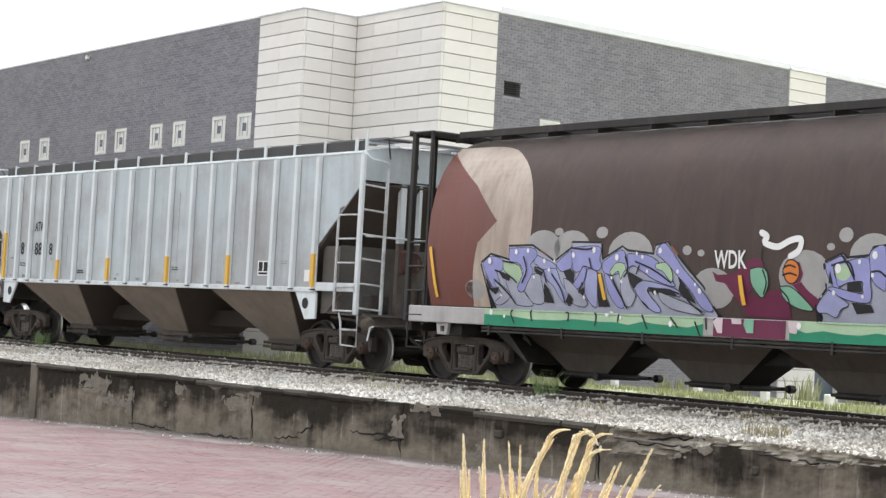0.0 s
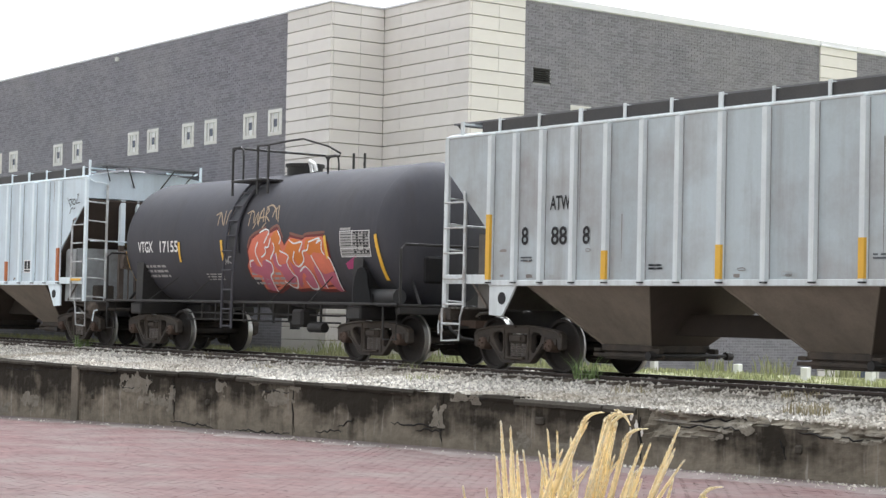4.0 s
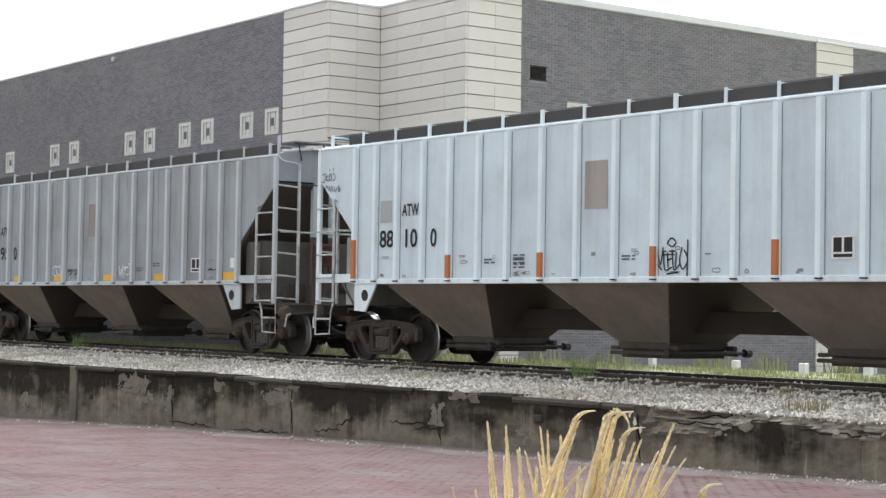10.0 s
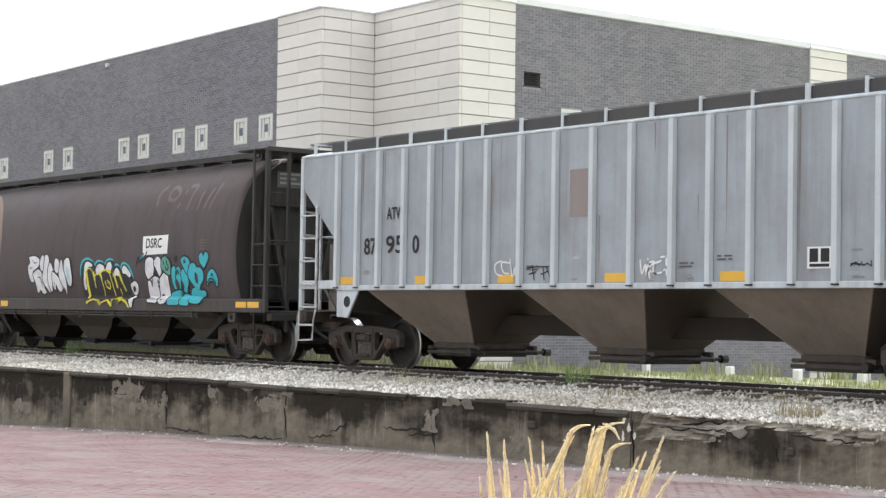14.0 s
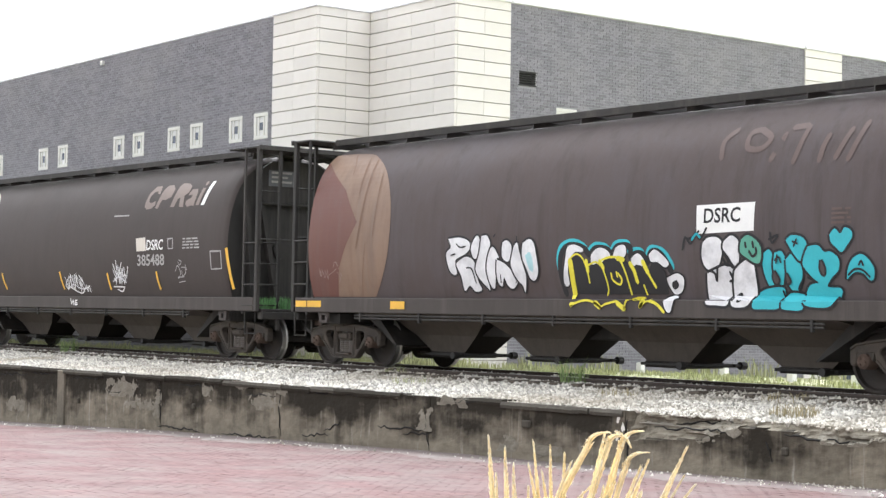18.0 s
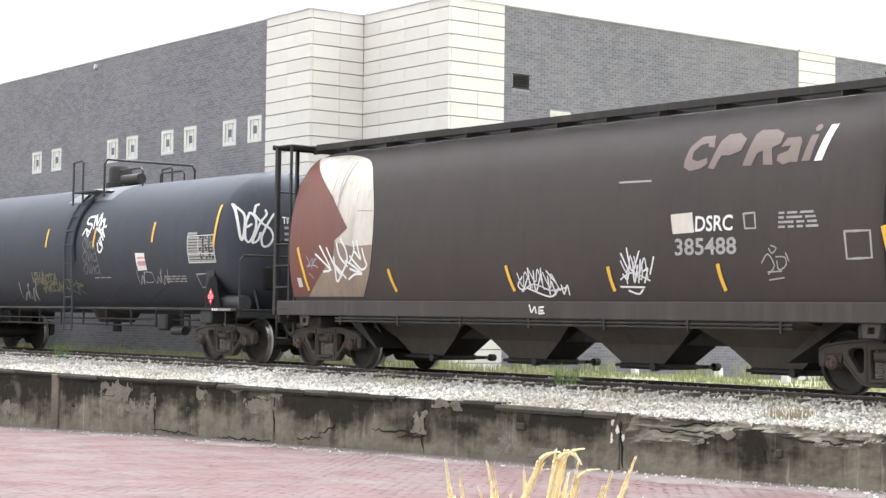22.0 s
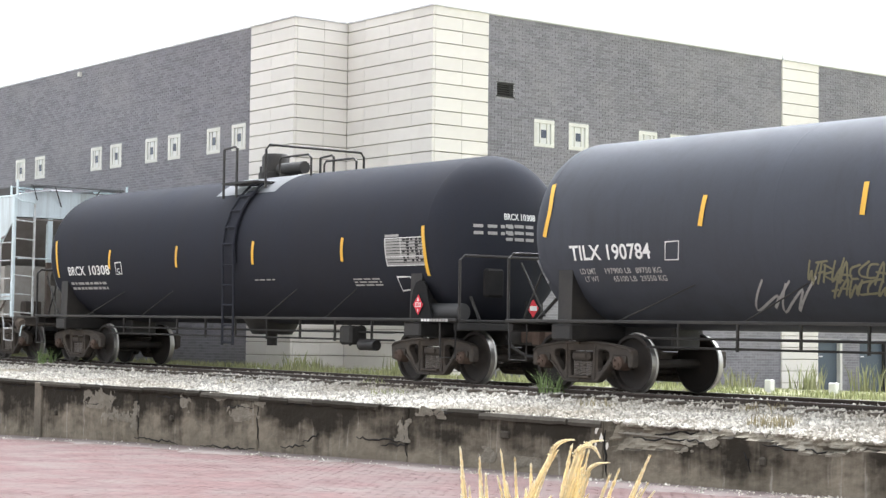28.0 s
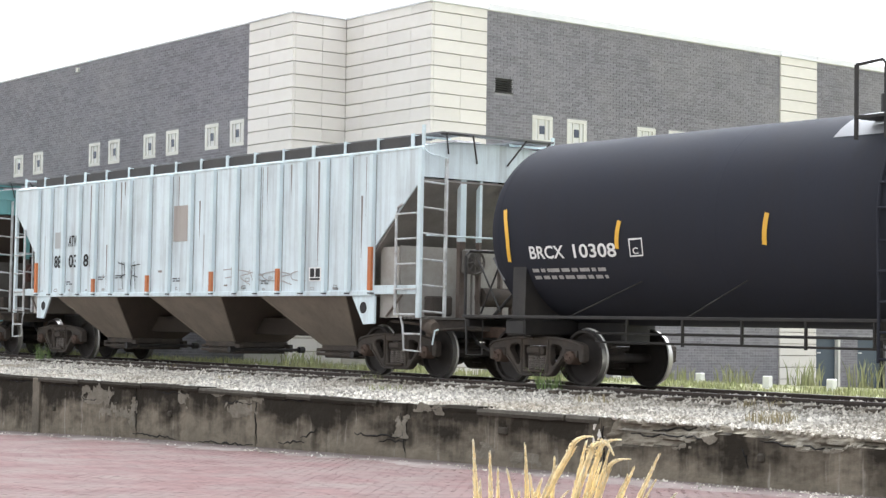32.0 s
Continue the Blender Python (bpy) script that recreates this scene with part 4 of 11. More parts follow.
    for e in (-1, 1):
        for k in range(4):
            part("cross_board", Geo().box(e * 8.22 - 0.10 + k * 0.07 - 0.025, e * 8.22 - 0.10 + k * 0.07 + 0.025, -1.2, 1.2, 4.285, 4.31), GRATE, car)
    # ends
    for e in (-1, 1):
        part("end_sheet", Geo().prism([(-1.57, 3.52), (1.57, 3.52), (1.57, 4.02), (1.1, 4.13), (0.5, 4.18), (-0.5, 4.18), (-1.1, 4.13), (-1.57, 4.02)], e * 8.05, e * 8.08, "x"), paint, car)
        # default tone has the deep shade of this recess in its colour
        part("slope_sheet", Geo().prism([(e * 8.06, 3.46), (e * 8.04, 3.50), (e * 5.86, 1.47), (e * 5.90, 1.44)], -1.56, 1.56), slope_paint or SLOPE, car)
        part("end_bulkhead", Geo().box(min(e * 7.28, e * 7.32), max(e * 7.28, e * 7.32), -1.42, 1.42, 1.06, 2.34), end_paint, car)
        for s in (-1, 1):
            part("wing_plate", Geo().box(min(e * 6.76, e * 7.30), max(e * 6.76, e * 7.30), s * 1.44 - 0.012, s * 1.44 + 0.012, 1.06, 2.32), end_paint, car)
        for k, yy in enumerate((-0.61, -0.21, 0.3, 0.61)):
            w = 0.065 if k in (0, 3) else 0.03
            post = part("end_post", Geo().box(e * 8.0 - 0.05, e * 8.0 + 0.05, yy - w, yy + w, 2.42, 3.72), rib_paint if k != 2 else ENDGREY, car)
            part("post_foot", Geo().box(e * 8.0 - 0.047, e * 8.0 + 0.047, yy - w + 0.004, yy + w - 0.004, 1.06, 2.42), ENDRUST, post, "rust-browned foot of the post")
        for s in (-1, 1):
            # cast pocket at the corner of the end sill, and the lever that opens the coupler
            g = Geo().lathe([(-0.10, 0.0), (-0.10, 0.09), (-0.05, 0.13), (0.05, 0.13), (0.10, 0.10), (0.10, 0.0)], (e * 8.24, s * 1.42, 0.89), "x", 14)
            g.box(e * 8.22 - 0.08, e * 8.22 + 0.05, s * 1.42 - 0.07, s * 1.42 + 0.07, 0.74, 1.04, 0.02)
            part("sill_pocket", g, POCKET, car, "rust-brown cast pocket")
        part("uncoupling_lever", Geo().tube([(e * 8.5, -0.12, 0.98), (e * 8.36, -0.3, 0.92), (e * 8.30, -1.0, 0.88), (e * 8.34, -1.36, 0.86)], 0.017, 6), DARK, car)
        part("lever_handle", Geo().tube([(e * 8.34, -1.36, 0.86), (e * 8.38, -1.46, 0.84), (e * 8.38, -1.48, 0.76), (e * 8.35, -1.49, 0.60)], 0.017, 6), rib_paint, car)
        part("brake_pipe", Geo().tube([(e * 6.9, -1.3, 1.0), (e * 7.4, -1.32, 0.97), (e * 7.9, -1.0, 0.92), (e * 8.3, -0.5, 0.86)], 0.025, 6), DARK, car)
        part("wing_brace", Geo().rod((e * 7.0, -1.49, 1.08), (e * 7.42, -1.46, 1.46), 0.02, 6), ENDRUST, car)
        part("end_handrail", Geo().rod((e * 8.14, -1.5, 2.5), (e * 8.14, 1.5, 2.5), 0.02, 6), rib_paint, car)
        for k in range(6):
            part("platform_slat", Geo().box(min(e * (7.5 + 0.13 * k), e * (7.59 + 0.13 * k)), max(e * (7.5 + 0.13 * k), e * (7.59 + 0.13 * k)), -1.5, 1.5, 1.04, 1.075), ENDGREY, car)
        part("end_sill", Geo().box(min(e * 8.02, e * 8.22), max(e * 8.02, e * 8.22), -1.5, 1.5, 0.84, 1.04, 0.02), DARK, car)
        coupler(car, e)
        truck(car, e * 6.72, x_car)
    brake = part("hand_brake_wheel", Geo().lathe([(8.22, 0.20), (8.25, 0.23), (8.28, 0.20), (8.25, 0.18), (8.22, 0.20)], (0, -0.48, 2.05), "x", 20), brake_paint, car, "dirty hand brake wheel")
    g = Geo()
    for i in range(4):
        a = math.pi * i / 4
        g.rod((8.25, -0.48 - 0.20 * math.cos(a), 2.05 - 0.20 * math.sin(a)), (8.25, -0.48 + 0.20 * math.cos(a), 2.05 + 0.20 * math.sin(a)), 0.014, 5)
    g.rod((8.05, -0.48, 2.05), (8.27, -0.48, 2.05), 0.05, 8)
    g.rod((8.15, -0.48, 2.0), (8.15, -0.48, 1.05), 0.02, 6)
    part("brake_spokes", g, brake_paint, brake)
    part("brake_box", Geo().box(8.08, 8.18, -0.68, -0.28, 1.85, 2.28, 0.03), brake_paint, car, "dirty hand brake housing")
    g = Geo().rod((8.0, -0.15, 1.45), (8.0, 0.55, 1.45), 0.17, 14)
    part("air_reservoir", g, DARK, car)
    part("brake_valve", Geo().box(7.7, 7.98, -1.2, -0.75, 1.1, 1.45, 0.03), DARK, car)
    # bays, gates, centre sill
    for c in (-4.42, 0.0, 4.38):
        top, bot = [(c - 1.47, -1.56), (c + 1.47, -1.56), (c + 1.47, 1.56), (c - 1.47, 1.56)], [(c - 0.55, -0.62), (c + 0.55, -0.62), (c + 0.55, 0.62), (c - 0.55, 0.62)]
        g = Geo()
        vs = [(x, y, 1.46) for x, y in top] + [(x, y, 0.50) for x, y in bot]
        # sides lighter, ends darker: dust, plus light and shade put into the colours
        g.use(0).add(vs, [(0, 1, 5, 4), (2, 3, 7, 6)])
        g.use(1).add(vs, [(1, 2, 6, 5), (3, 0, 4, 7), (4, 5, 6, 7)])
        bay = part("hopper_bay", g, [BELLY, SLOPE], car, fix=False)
        g = Geo().box(c - 0.60, c + 0.60, -0.66, 0.66, 0.40, 0.52, 0.02).box(c - 0.56, c + 0.56, -0.62, 0.62, 0.27, 0.40, 0.02)
        for s in (-1, 1):
            g.box(c - 0.80, c + 0.84, s * 0.62 - 0.03, s * 0.62 + 0.03, 0.31, 0.37, 0.01)
            g.box(c + 0.60, c + 0.78, s * 0.62 - 0.05, s * 0.62 + 0.05, 0.39, 0.47, 0.01).box(c - 0.76, c - 0.6, s * 0.62 - 0.05, s * 0.62 + 0.05, 0.39, 0.45, 0.01)
        gate = part("outlet_gate", g, DARK, bay)
        g = Geo().rod((c + 0.80, -0.86, 0.36), (c + 0.80, 0.86, 0.36), 0.032, 8)
        for s in (-1, 1):
            g.rod((c + 0.80, s * 0.93, 0.36), (c + 0.80, s * 0.80, 0.36), 0.07, 8)
        part("gate_shaft", g, BLACK, gate)
        part("bay_seam", Geo().rod((c - 1.44, -1.545, 1.445), (c - 0.56, -0.635, 0.51), 0.018, 5), BELLY, bay)
        part("bay_seam", Geo().rod((c + 1.44, -1.545, 1.445), (c + 0.56, -0.635, 0.51), 0.018, 5), BELLY, bay)
    for c in (-2.21, 2.19):
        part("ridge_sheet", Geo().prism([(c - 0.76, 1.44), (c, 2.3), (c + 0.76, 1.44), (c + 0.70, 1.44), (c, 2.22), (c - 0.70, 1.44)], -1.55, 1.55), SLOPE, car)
    for e in (-1, 1):
        part("stub_sill", Geo().box(min(e * 5.9, e * 8.0), max(e * 5.9, e * 8.0), -0.3, 0.3, 0.70, 1.04, 0.03), BLACK, car)
    part("centre_sill", Geo().box(-5.88, 5.88, -0.26, 0.26, 0.68, 1.03, 0.02), SILLBROWN, car)
    # dark run-down stains beside the ribs
    r = random.Random(round(x_car * 10))
    for x in RIB_X + [q + 0.4 for q in RIB_X[:-1]] + [q + 0.22 for q in RIB_X[:-1]]:
        if r.random() < stains:
            w, ln, top = r.uniform(0.008, 0.05) * (1 + stains), r.uniform(0.3, 2.2), r.choice((3.96, 3.96, r.uniform(2.2, 3.6)))
            lo = max(top - ln, 1.56)
            x0 = x + r.uniform(0.06, 0.13)
            k = [(x0 - w / 2, top), (x0 + w / 2, top), (x0 + w * 0.42, (top * 2 + lo) / 3), (x0 + w * 0.25, (top + lo * 2) / 3), (x0 + w * 0.05, lo), (x0 - w * 0.3, (top + lo * 2) / 3), (x0 - w * 0.38, (top * 2 + lo) / 3)]
            part("run_down_stain", Geo().add([(a, -1.5985, b) for a, b in k], [(0, 1, 2, 6), (6, 2, 3, 5), (5, 3, 4)]), stain_paint, car, fix=False)
    return car


# cross-section of the barrel-sided hopper: (half width, height)
BARREL = [(1.45, 1.28), (1.555, 1.70), (1.60, 2.20), (1.58, 2.70), (1.49, 3.20), (1.31, 3.65), (1.02, 4.00), (0.62, 4.20), (0.0, 4.28)]


def smooth_barrel(n=6):
    """The cross-section with more points, rounded."""
    p = [Vector((BARREL[0][0] - 0.05, 1.0))] + [Vector(q) for q in BARREL] + [Vector((-BARREL[-2][0], BARREL[-2][1]))]
    out = []
    for i in range(1, len(p) - 2):
        for k in range(n):
            t = k / n
            a, b, c, d = p[i - 1], p[i], p[i + 1], p[i + 2]
            out.append(0.5 * ((2 * b) + (c - a) * t + (2 * a - 5 * b + 4 * c - d) * t * t + (3 * b - a - 3 * c + d) * t ** 3))
    out.append(p[-2])
    return [(-q.x, q.y) for q in out] + [(q.x, q.y) for q in reversed(out[:-1])]


def barrel_hopper(x_car, label, paint, frame_paint, sill_paint, roof_paint):
    """A four-bay cylindrical covered hopper."""
    car = thing("cylindrical_hopper", label, "railway hopper car", "dark cylindrical hoppers")
    ring = smooth_barrel()
    n = len(ring)
    xs = [-7.14, -7.11, -7.04] + spread(-6.7, 6.7, 1.675) + [7.06, 7.13, 7.16]
    scale = [0.965, 0.985, 0.998] + [1.0] * (len(xs) - 6) + [0.998, 0.985, 0.965]
    g = Geo()
    vs = [(x, y * k, 1.28 + (z - 1.28) * k) for x, k in zip(xs, scale) for y, z in ring]
    g.add(vs, [(i * n + j, i * n + j + 1, (i + 1) * n + j + 1, (i + 1) * n + j) for i in range(len(xs) - 1) for j in range(n - 1)], True)
    part("barrel", g, paint, car)
    for e in (-1, 1):
        k = 0.966
        g = Geo().add([(e * 7.15 + 0.01, y * k, 1.28 + (z - 1.28) * k) for y, z in ring], [tuple(range(n))])
        part("barrel_end", g, frame_paint, car)
    for s in (-1, 1):
        part("side_sill", Geo().box(-7.62, 8.2, s * 1.50 - 0.05, s * 1.50 + 0.05, 1.0, 1.28, 0.015), sill_paint, car)
        for k, z in enumerate((0.955, 0.90)):
            part("sill_pipe", Geo().rod((-5.6, s * 1.53, z), (5.6, s * 1.53, z), 0.018, 6), frame_paint, car)
        for i in range(7):
            part("pipe_hanger", Geo().box(-5.4 + 1.8 * i - 0.02, -5.4 + 1.8 * i + 0.02, s * 1.53 - 0.03, s * 1.53 + 0.03, 0.84, 1.02), frame_paint, car)
        g = Geo()
        for k in range(4):
            part("walkway_plank", Geo().box(-7.1, 7.1, s * 0.72 + (k - 1.5) * 0.14 - 0.05, s * 0.72 + (k - 1.5) * 0.14 + 0.05, 4.30, 4.335), roof_paint, car)
        part("walkway_rim", Geo().box(-7.12, 7.12, s * 1.0 - 0.015, s * 1.0 + 0.015, 4.235, 4.345), roof_paint, car, "dark steel rim of the roof walkway")
        for i in range(13):
            x = -7.2 + 1.2 * i
            part("board_bracket", Geo().prism([(s * 1.0, 4.29), (s * 0.4, 4.27), (s * 0.9, 4.17), (s * 1.02, 4.15)], x - 0.013, x + 0.013, "x"), roof_paint, car)
    part("roof_trough", Geo().box(-7.2, 7.2, -0.28, 0.28, 4.24, 4.38, 0.03), roof_paint, car)
    for i in range(6):
        part("roof_hatch", Geo().rod((-6.2 + 2.48 * i, 0, 4.36), (-6.2 + 2.48 * i, 0, 4.43), 0.33, 16), roof_paint, car)
    for e in (-1, 1):
        # end frame: posts, slanted braces, slope sheet, ladders and platforms; it stands 0.27 m towards +x
        o = 0.27
        lo, hi = min(e * 7.16, e * 8.1 + o), max(e * 7.16, e * 8.1 + o)
        part("end_cap", Geo().prism([(-0.78, 3.28), (0.78, 3.28), (0.86, 3.70), (0.80, 3.98), (0.55, 4.14), (-0.55, 4.14), (-0.80, 3.98), (-0.86, 3.70)], min(e * 7.16, e * 7.27), max(e * 7.16, e * 7.27), "x"), frame_paint, car)
        part("end_shelf", Geo().box(min(e * 7.16, e * 7.33), max(e * 7.16, e * 7.33), -0.86, 0.86, 3.22, 3.275, 0.01), frame_paint, car)
        part("end_manway", Geo().lathe([(e * 7.165, 0.0), (e * 7.165, 0.20), (e * 7.20, 0.20), (e * 7.205, 0.16), (e * 7.205, 0.0)], (0, -0.25, 2.30), "x", 18), BLACK, car)
        for s in (-1, 1):
            for top, foot in ((0.80, 0.36), (1.15, 0.98)):
                brace = [(s * top - 0.05, 3.22), (s * top + 0.05, 3.22), (s * foot + 0.05, 1.06), (s * foot - 0.05, 1.06)]
                part("end_brace", Geo().prism(brace, min(e * 7.16, e * 7.30), max(e * 7.16, e * 7.30), "x"), frame_paint, car)
            part("corner_post", Geo().box(e * 8.0 + o - 0.05, e * 8.0 + o + 0.05, s * 1.50 - 0.05, s * 1.50 + 0.04, 1.0, 4.30, 0.01), frame_paint, car)
            part("inner_post", Geo().box(e * 7.5 + o - 0.03, e * 7.5 + o + 0.03, s * 1.52 - 0.02, s * 1.52 + 0.02, 0.95, 4.30, 0.006), frame_paint, car)
            part("end_post", Geo().box(e * 8.04 + o - 0.03, e * 8.04 + o + 0.03, s * 1.03 - 0.03, s * 1.03 + 0.03, 0.62, 4.28), frame_paint, car)
            for k in range(4):
                z = 1.12 + 0.42 * k
                part("side_rung", Geo().rod((e * 7.5 + o, s * 1.54, z), (e * 8.0 + o, s * 1.54, z), 0.016, 6), frame_paint, car)
                part("end_rung", Geo().rod((e * 8.06 + o, s * 1.48, z), (e * 8.06 + o, s * 1.03, z), 0.016, 6), frame_paint, car)
            part("upper_rung", Geo().rod((e * 8.06 + o, s * 1.48, 3.42), (e * 8.06 + o, s * 1.03, 3.42), 0.016, 6), frame_paint, car)
            part("sill_step", Geo().tube([(e * 7.55 + o, s * 1.5, 1.0), (e * 7.57 + o, s * 1.5, 0.55), (e * 7.95 + o, s * 1.5, 0.55), (e * 7.95 + o, s * 1.5, 1.0)], 0.018, 6), frame_paint, car)
            g = plate_with_holes([(e * 6.82 + 0.1 - 0.17, 1.0), (e * 6.82 + 0.1 - 0.13, 0.80), (e * 6.82 + 0.1 + 0.13, 0.80), (e * 6.82 + 0.1 + 0.17, 1.0)], [[(e * 6.82 + 0.1 - 0.055, 0.855), (e * 6.82 + 0.1 + 0.055, 0.855), (e * 6.82 + 0.1 + 0.055, 0.945), (e * 6.82 + 0.1 - 0.055, 0.945)]], s * 1.46 - 0.03, s * 1.46 + 0.03, "jacking_bracket", sill_paint, 0.006)
            place("jacking_bracket", g, car, Matrix.Identity(4))
        for k in range(5):
            x = lo + (hi - lo) * (k + 0.5) / 5
            part("roof_platform", Geo().box(x - (hi - lo) * 0.092, x + (hi - lo) * 0.092, -1.56, 1.56, 4.29, 4.325, 0.008), roof_paint, car)
        part("platform_rim", Geo().box(e * 8.1 + o - 0.02, e * 8.1 + o + 0.02, -1.57, 1.57, 4.25, 4.345, 0.006), roof_paint, car)
        part("end_platform", Geo().box(lo, hi, -1.44, 1.44, 1.0, 1.05, 0.01), frame_paint, car)
        part("end_sill", Geo().box(e * 8.02 + o - 0.09, e * 8.02 + o + 0.09, -1.44, 1.44, 0.84, 0.998, 0.02), frame_paint, car)
        part("end_handrail", Geo().rod((e * 8.07 + o, -1.48, 2.45), (e * 8.07 + o, 1.48, 2.45), 0.018, 6), frame_paint, car)
        part("body_bolster", Geo().box(e * 6.7 + 0.1 - 0.22, e * 6.7 + 0.1 + 0.22, -1.36, 1.36, 0.78, 0.998, 0.03), frame_paint, car)
        plate = part("number_plate", Geo().box(min(e * 7.274, e * 7.29), max(e * 7.274, e * 7.29), -0.66, -0.02, 3.62, 3.95), P_PLATE, car, "small pale plate on the end sheet")
        for k in range(3):
            part("plate_print", Geo().box(e * 7.292 - 0.004, e * 7.292 + 0.004, -0.60, -0.10 - 0.1 * (k % 2), 3.88 - 0.095 * k, 3.925 - 0.095 * k), CHALK_DIM, plate)
        coupler(car, e, x0=7.9 + 0.2 * e, x1=8.65 + 0.2 * e)
        truck(car, e * 6.72 + 0.1, x_car)
    for c in (-4.27, -1.425, 1.425, 4.27):
        g = Geo()
        rings = []
        for hx, hy, z in ((1.42, 1.44, 1.02), (1.36, 0.62, 0.88), (0.90, 0.42, 0.62), (0.46, 0.34, 0.30)):
            rings += [(c + dx * hx, dy * hy, z) for dx, dy in ((-1, -1), (1, -1), (1, 1), (-1, 1))]
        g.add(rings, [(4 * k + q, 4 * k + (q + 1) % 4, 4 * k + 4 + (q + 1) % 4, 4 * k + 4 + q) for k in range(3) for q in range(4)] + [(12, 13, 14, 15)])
        # side faces take the lit colour, end faces keep the shaded one
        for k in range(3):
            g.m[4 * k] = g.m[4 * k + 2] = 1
        bay = part("hopper_bay", g, [BAYSHADE, BAYLIT], car)
        g = Geo().box(c - 0.48, c + 0.48, -0.42, 0.42, 0.22, 0.32, 0.02)
        gate = part("outlet_gate", g, frame_paint, bay)
        g = Geo().rod((c + 0.62, -0.72, 0.27), (c + 0.62, 0.72, 0.27), 0.03, 8)
        for s in (-1, 1):
            g.rod((c + 0.62, s * 0.74, 0.27), (c + 0.62, s * 0.62, 0.27), 0.065, 8)
            g.box(c - 0.5, c + 0.70, s * 0.46 - 0.03, s * 0.46 + 0.03, 0.25, 0.30, 0.01)
        part("gate_shaft", g, BLACK, gate)
    for e in (-1, 1):
        part("end_bay_slope", Geo().prism([(e * 5.69, 1.02), (e * 6.1, 1.02), (e * 5.05, 0.42), (e * 4.99, 0.42)], -1.0, 1.0), frame_paint, car)
    part("centre_sill", Geo().box(-7.7, 8.2, -0.3, 0.3, 0.62, 0.996, 0.03), frame_paint, car)
    return car


def tank_car(x_car, label, paint, r=1.53, zc=2.52, half=7.2, head=0.78, trucks=6.79, stub=8.1, ladder_x=0.55, plat=(-0.1, 2.05), bonnet=0.0, tall=True):
    """A tank car: shell with dished heads, stub sills, saddles, ladder, platform with railing, piping below."""
    car = thing("tank_car", label, "railway tank car", "black tank cars")
    prof = [(-half - head * math.cos(a), r * math.sin(a)) for a in [math.pi / 2 * i / 10 for i in range(11)]]
    prof += [(x, r) for x in spread(-half, half, half / 4)[1:-1]]
    prof += [(half + head * math.cos(a), r * math.sin(a)) for a in [math.pi / 2 * i / 10 for i in range(10, -1, -1)]]
    prof = [(x, max(q, 0.001)) for x, q in prof]
    g = Geo()
    n = 64
    rows = [[(x, -q * math.cos(2 * math.pi * i / n), zc + q * math.sin(2 * math.pi * i / n)) for i in range(n)] for x, q in prof]
    vs = [p for row in rows for p in row]
    g.add(vs, [(k * n + i, k * n + (i + 1) % n, (k + 1) * n + (i + 1) % n, (k + 1) * n + i) for k in range(len(rows) - 1) for i in range(n)], True)
    part("tank_shell", g, paint, car, "glossy black cylindrical shell with dished heads")
    for x in (-half, -half * 0.33, half * 0.33, half):
        part("weld_band", Geo().lathe([(x - 0.03, r - 0.001), (x - 0.012, r + 0.0022), (x + 0.012, r + 0.0022), (x + 0.03, r - 0.001)], (0, 0, zc), "x", 64), paint, car)
    for s in (-1, 1):
        part("side_rail", Geo().box(-stub, stub, s * 1.52 - 0.03, s * 1.52 + 0.03, 1.075, 1.125, 0.008), BLACK, car)
        for x, x2 in ((-5.5, -4.1), (-2.95, -1.96), (2.0, 2.8), (4.1, 4.8)):
            x, x2 = x * half / 7.2, x2 * half / 7.2
            part("rail_brace", Geo().rod((x, s * 1.5, 1.1), (x2, s * 1.26, zc - r * 0.56), 0.011, 6), BLACK, car)
    for e in (-1, 1):
        part("stub_sill", Geo().box(min(e * (trucks - 1.3), e * stub), max(e * (trucks - 1.3), e * stub), -0.32, 0.32, 0.68, 1.06, 0.03), BLACK, car)
        # saddle that cups the shell
        pts = [(-1.40, zc - 0.45), (-1.42, 1.06), (1.42, 1.06), (1.40, zc - 0.45)]
        pts += [(math.sin(a) * (r + 0.01), zc - math.cos(a) * (r + 0.01)) for a in [math.radians(v) for v in range(64, -65, -16)]]
        part("saddle", Geo().prism(pts, e * trucks - 0.16, e * trucks + 0.16, "x"), BLACK, car)
        part("body_bolster", Geo().box(e * trucks - 0.24, e * trucks + 0.24, -1.5, 1.5, 0.80, 1.06, 0.03), BLACK, car)
        part("end_platform", Geo().box(min(e * (stub - 0.75), e * stub), max(e * (stub - 0.75), e * stub), -1.5, 1.5, 1.06, 1.11, 0.01), BLACK, car)
        part("end_sill", Geo().box(min(e * (stub - 0.12), e * stub), max(e * (stub - 0.12), e * stub), -1.5, 1.5, 0.92, 1.06, 0.02), BLACK, car)
        for s in (-1, 1):
            part("sill_step", Geo().tube([(e * (stub - 0.5), s * 1.5, 1.05), (e * (stub - 0.48), s * 1.5, 0.46), (e * (stub - 0.08), s * 1.5, 0.46), (e * (stub - 0.06), s * 1.5, 1.05)], 0.02, 6), BLACK, car)
        part("end_rail_bar", Geo().tube([(e * stub, -1.48, 1.1), (e * stub, -1.48, 2.12), (e * stub, -1.38, 2.2), (e * stub, 1.38, 2.2), (e * stub, 1.48, 2.12), (e * stub, 1.48, 1.1)], 0.026, 6), BLACK, car)
        part("head_brace", Geo().rod((e * (stub - 0.1), -0.95, 1.1), (e * (stub - 0.75), -0.75, 1.75), 0.03, 6), BLACK, car)
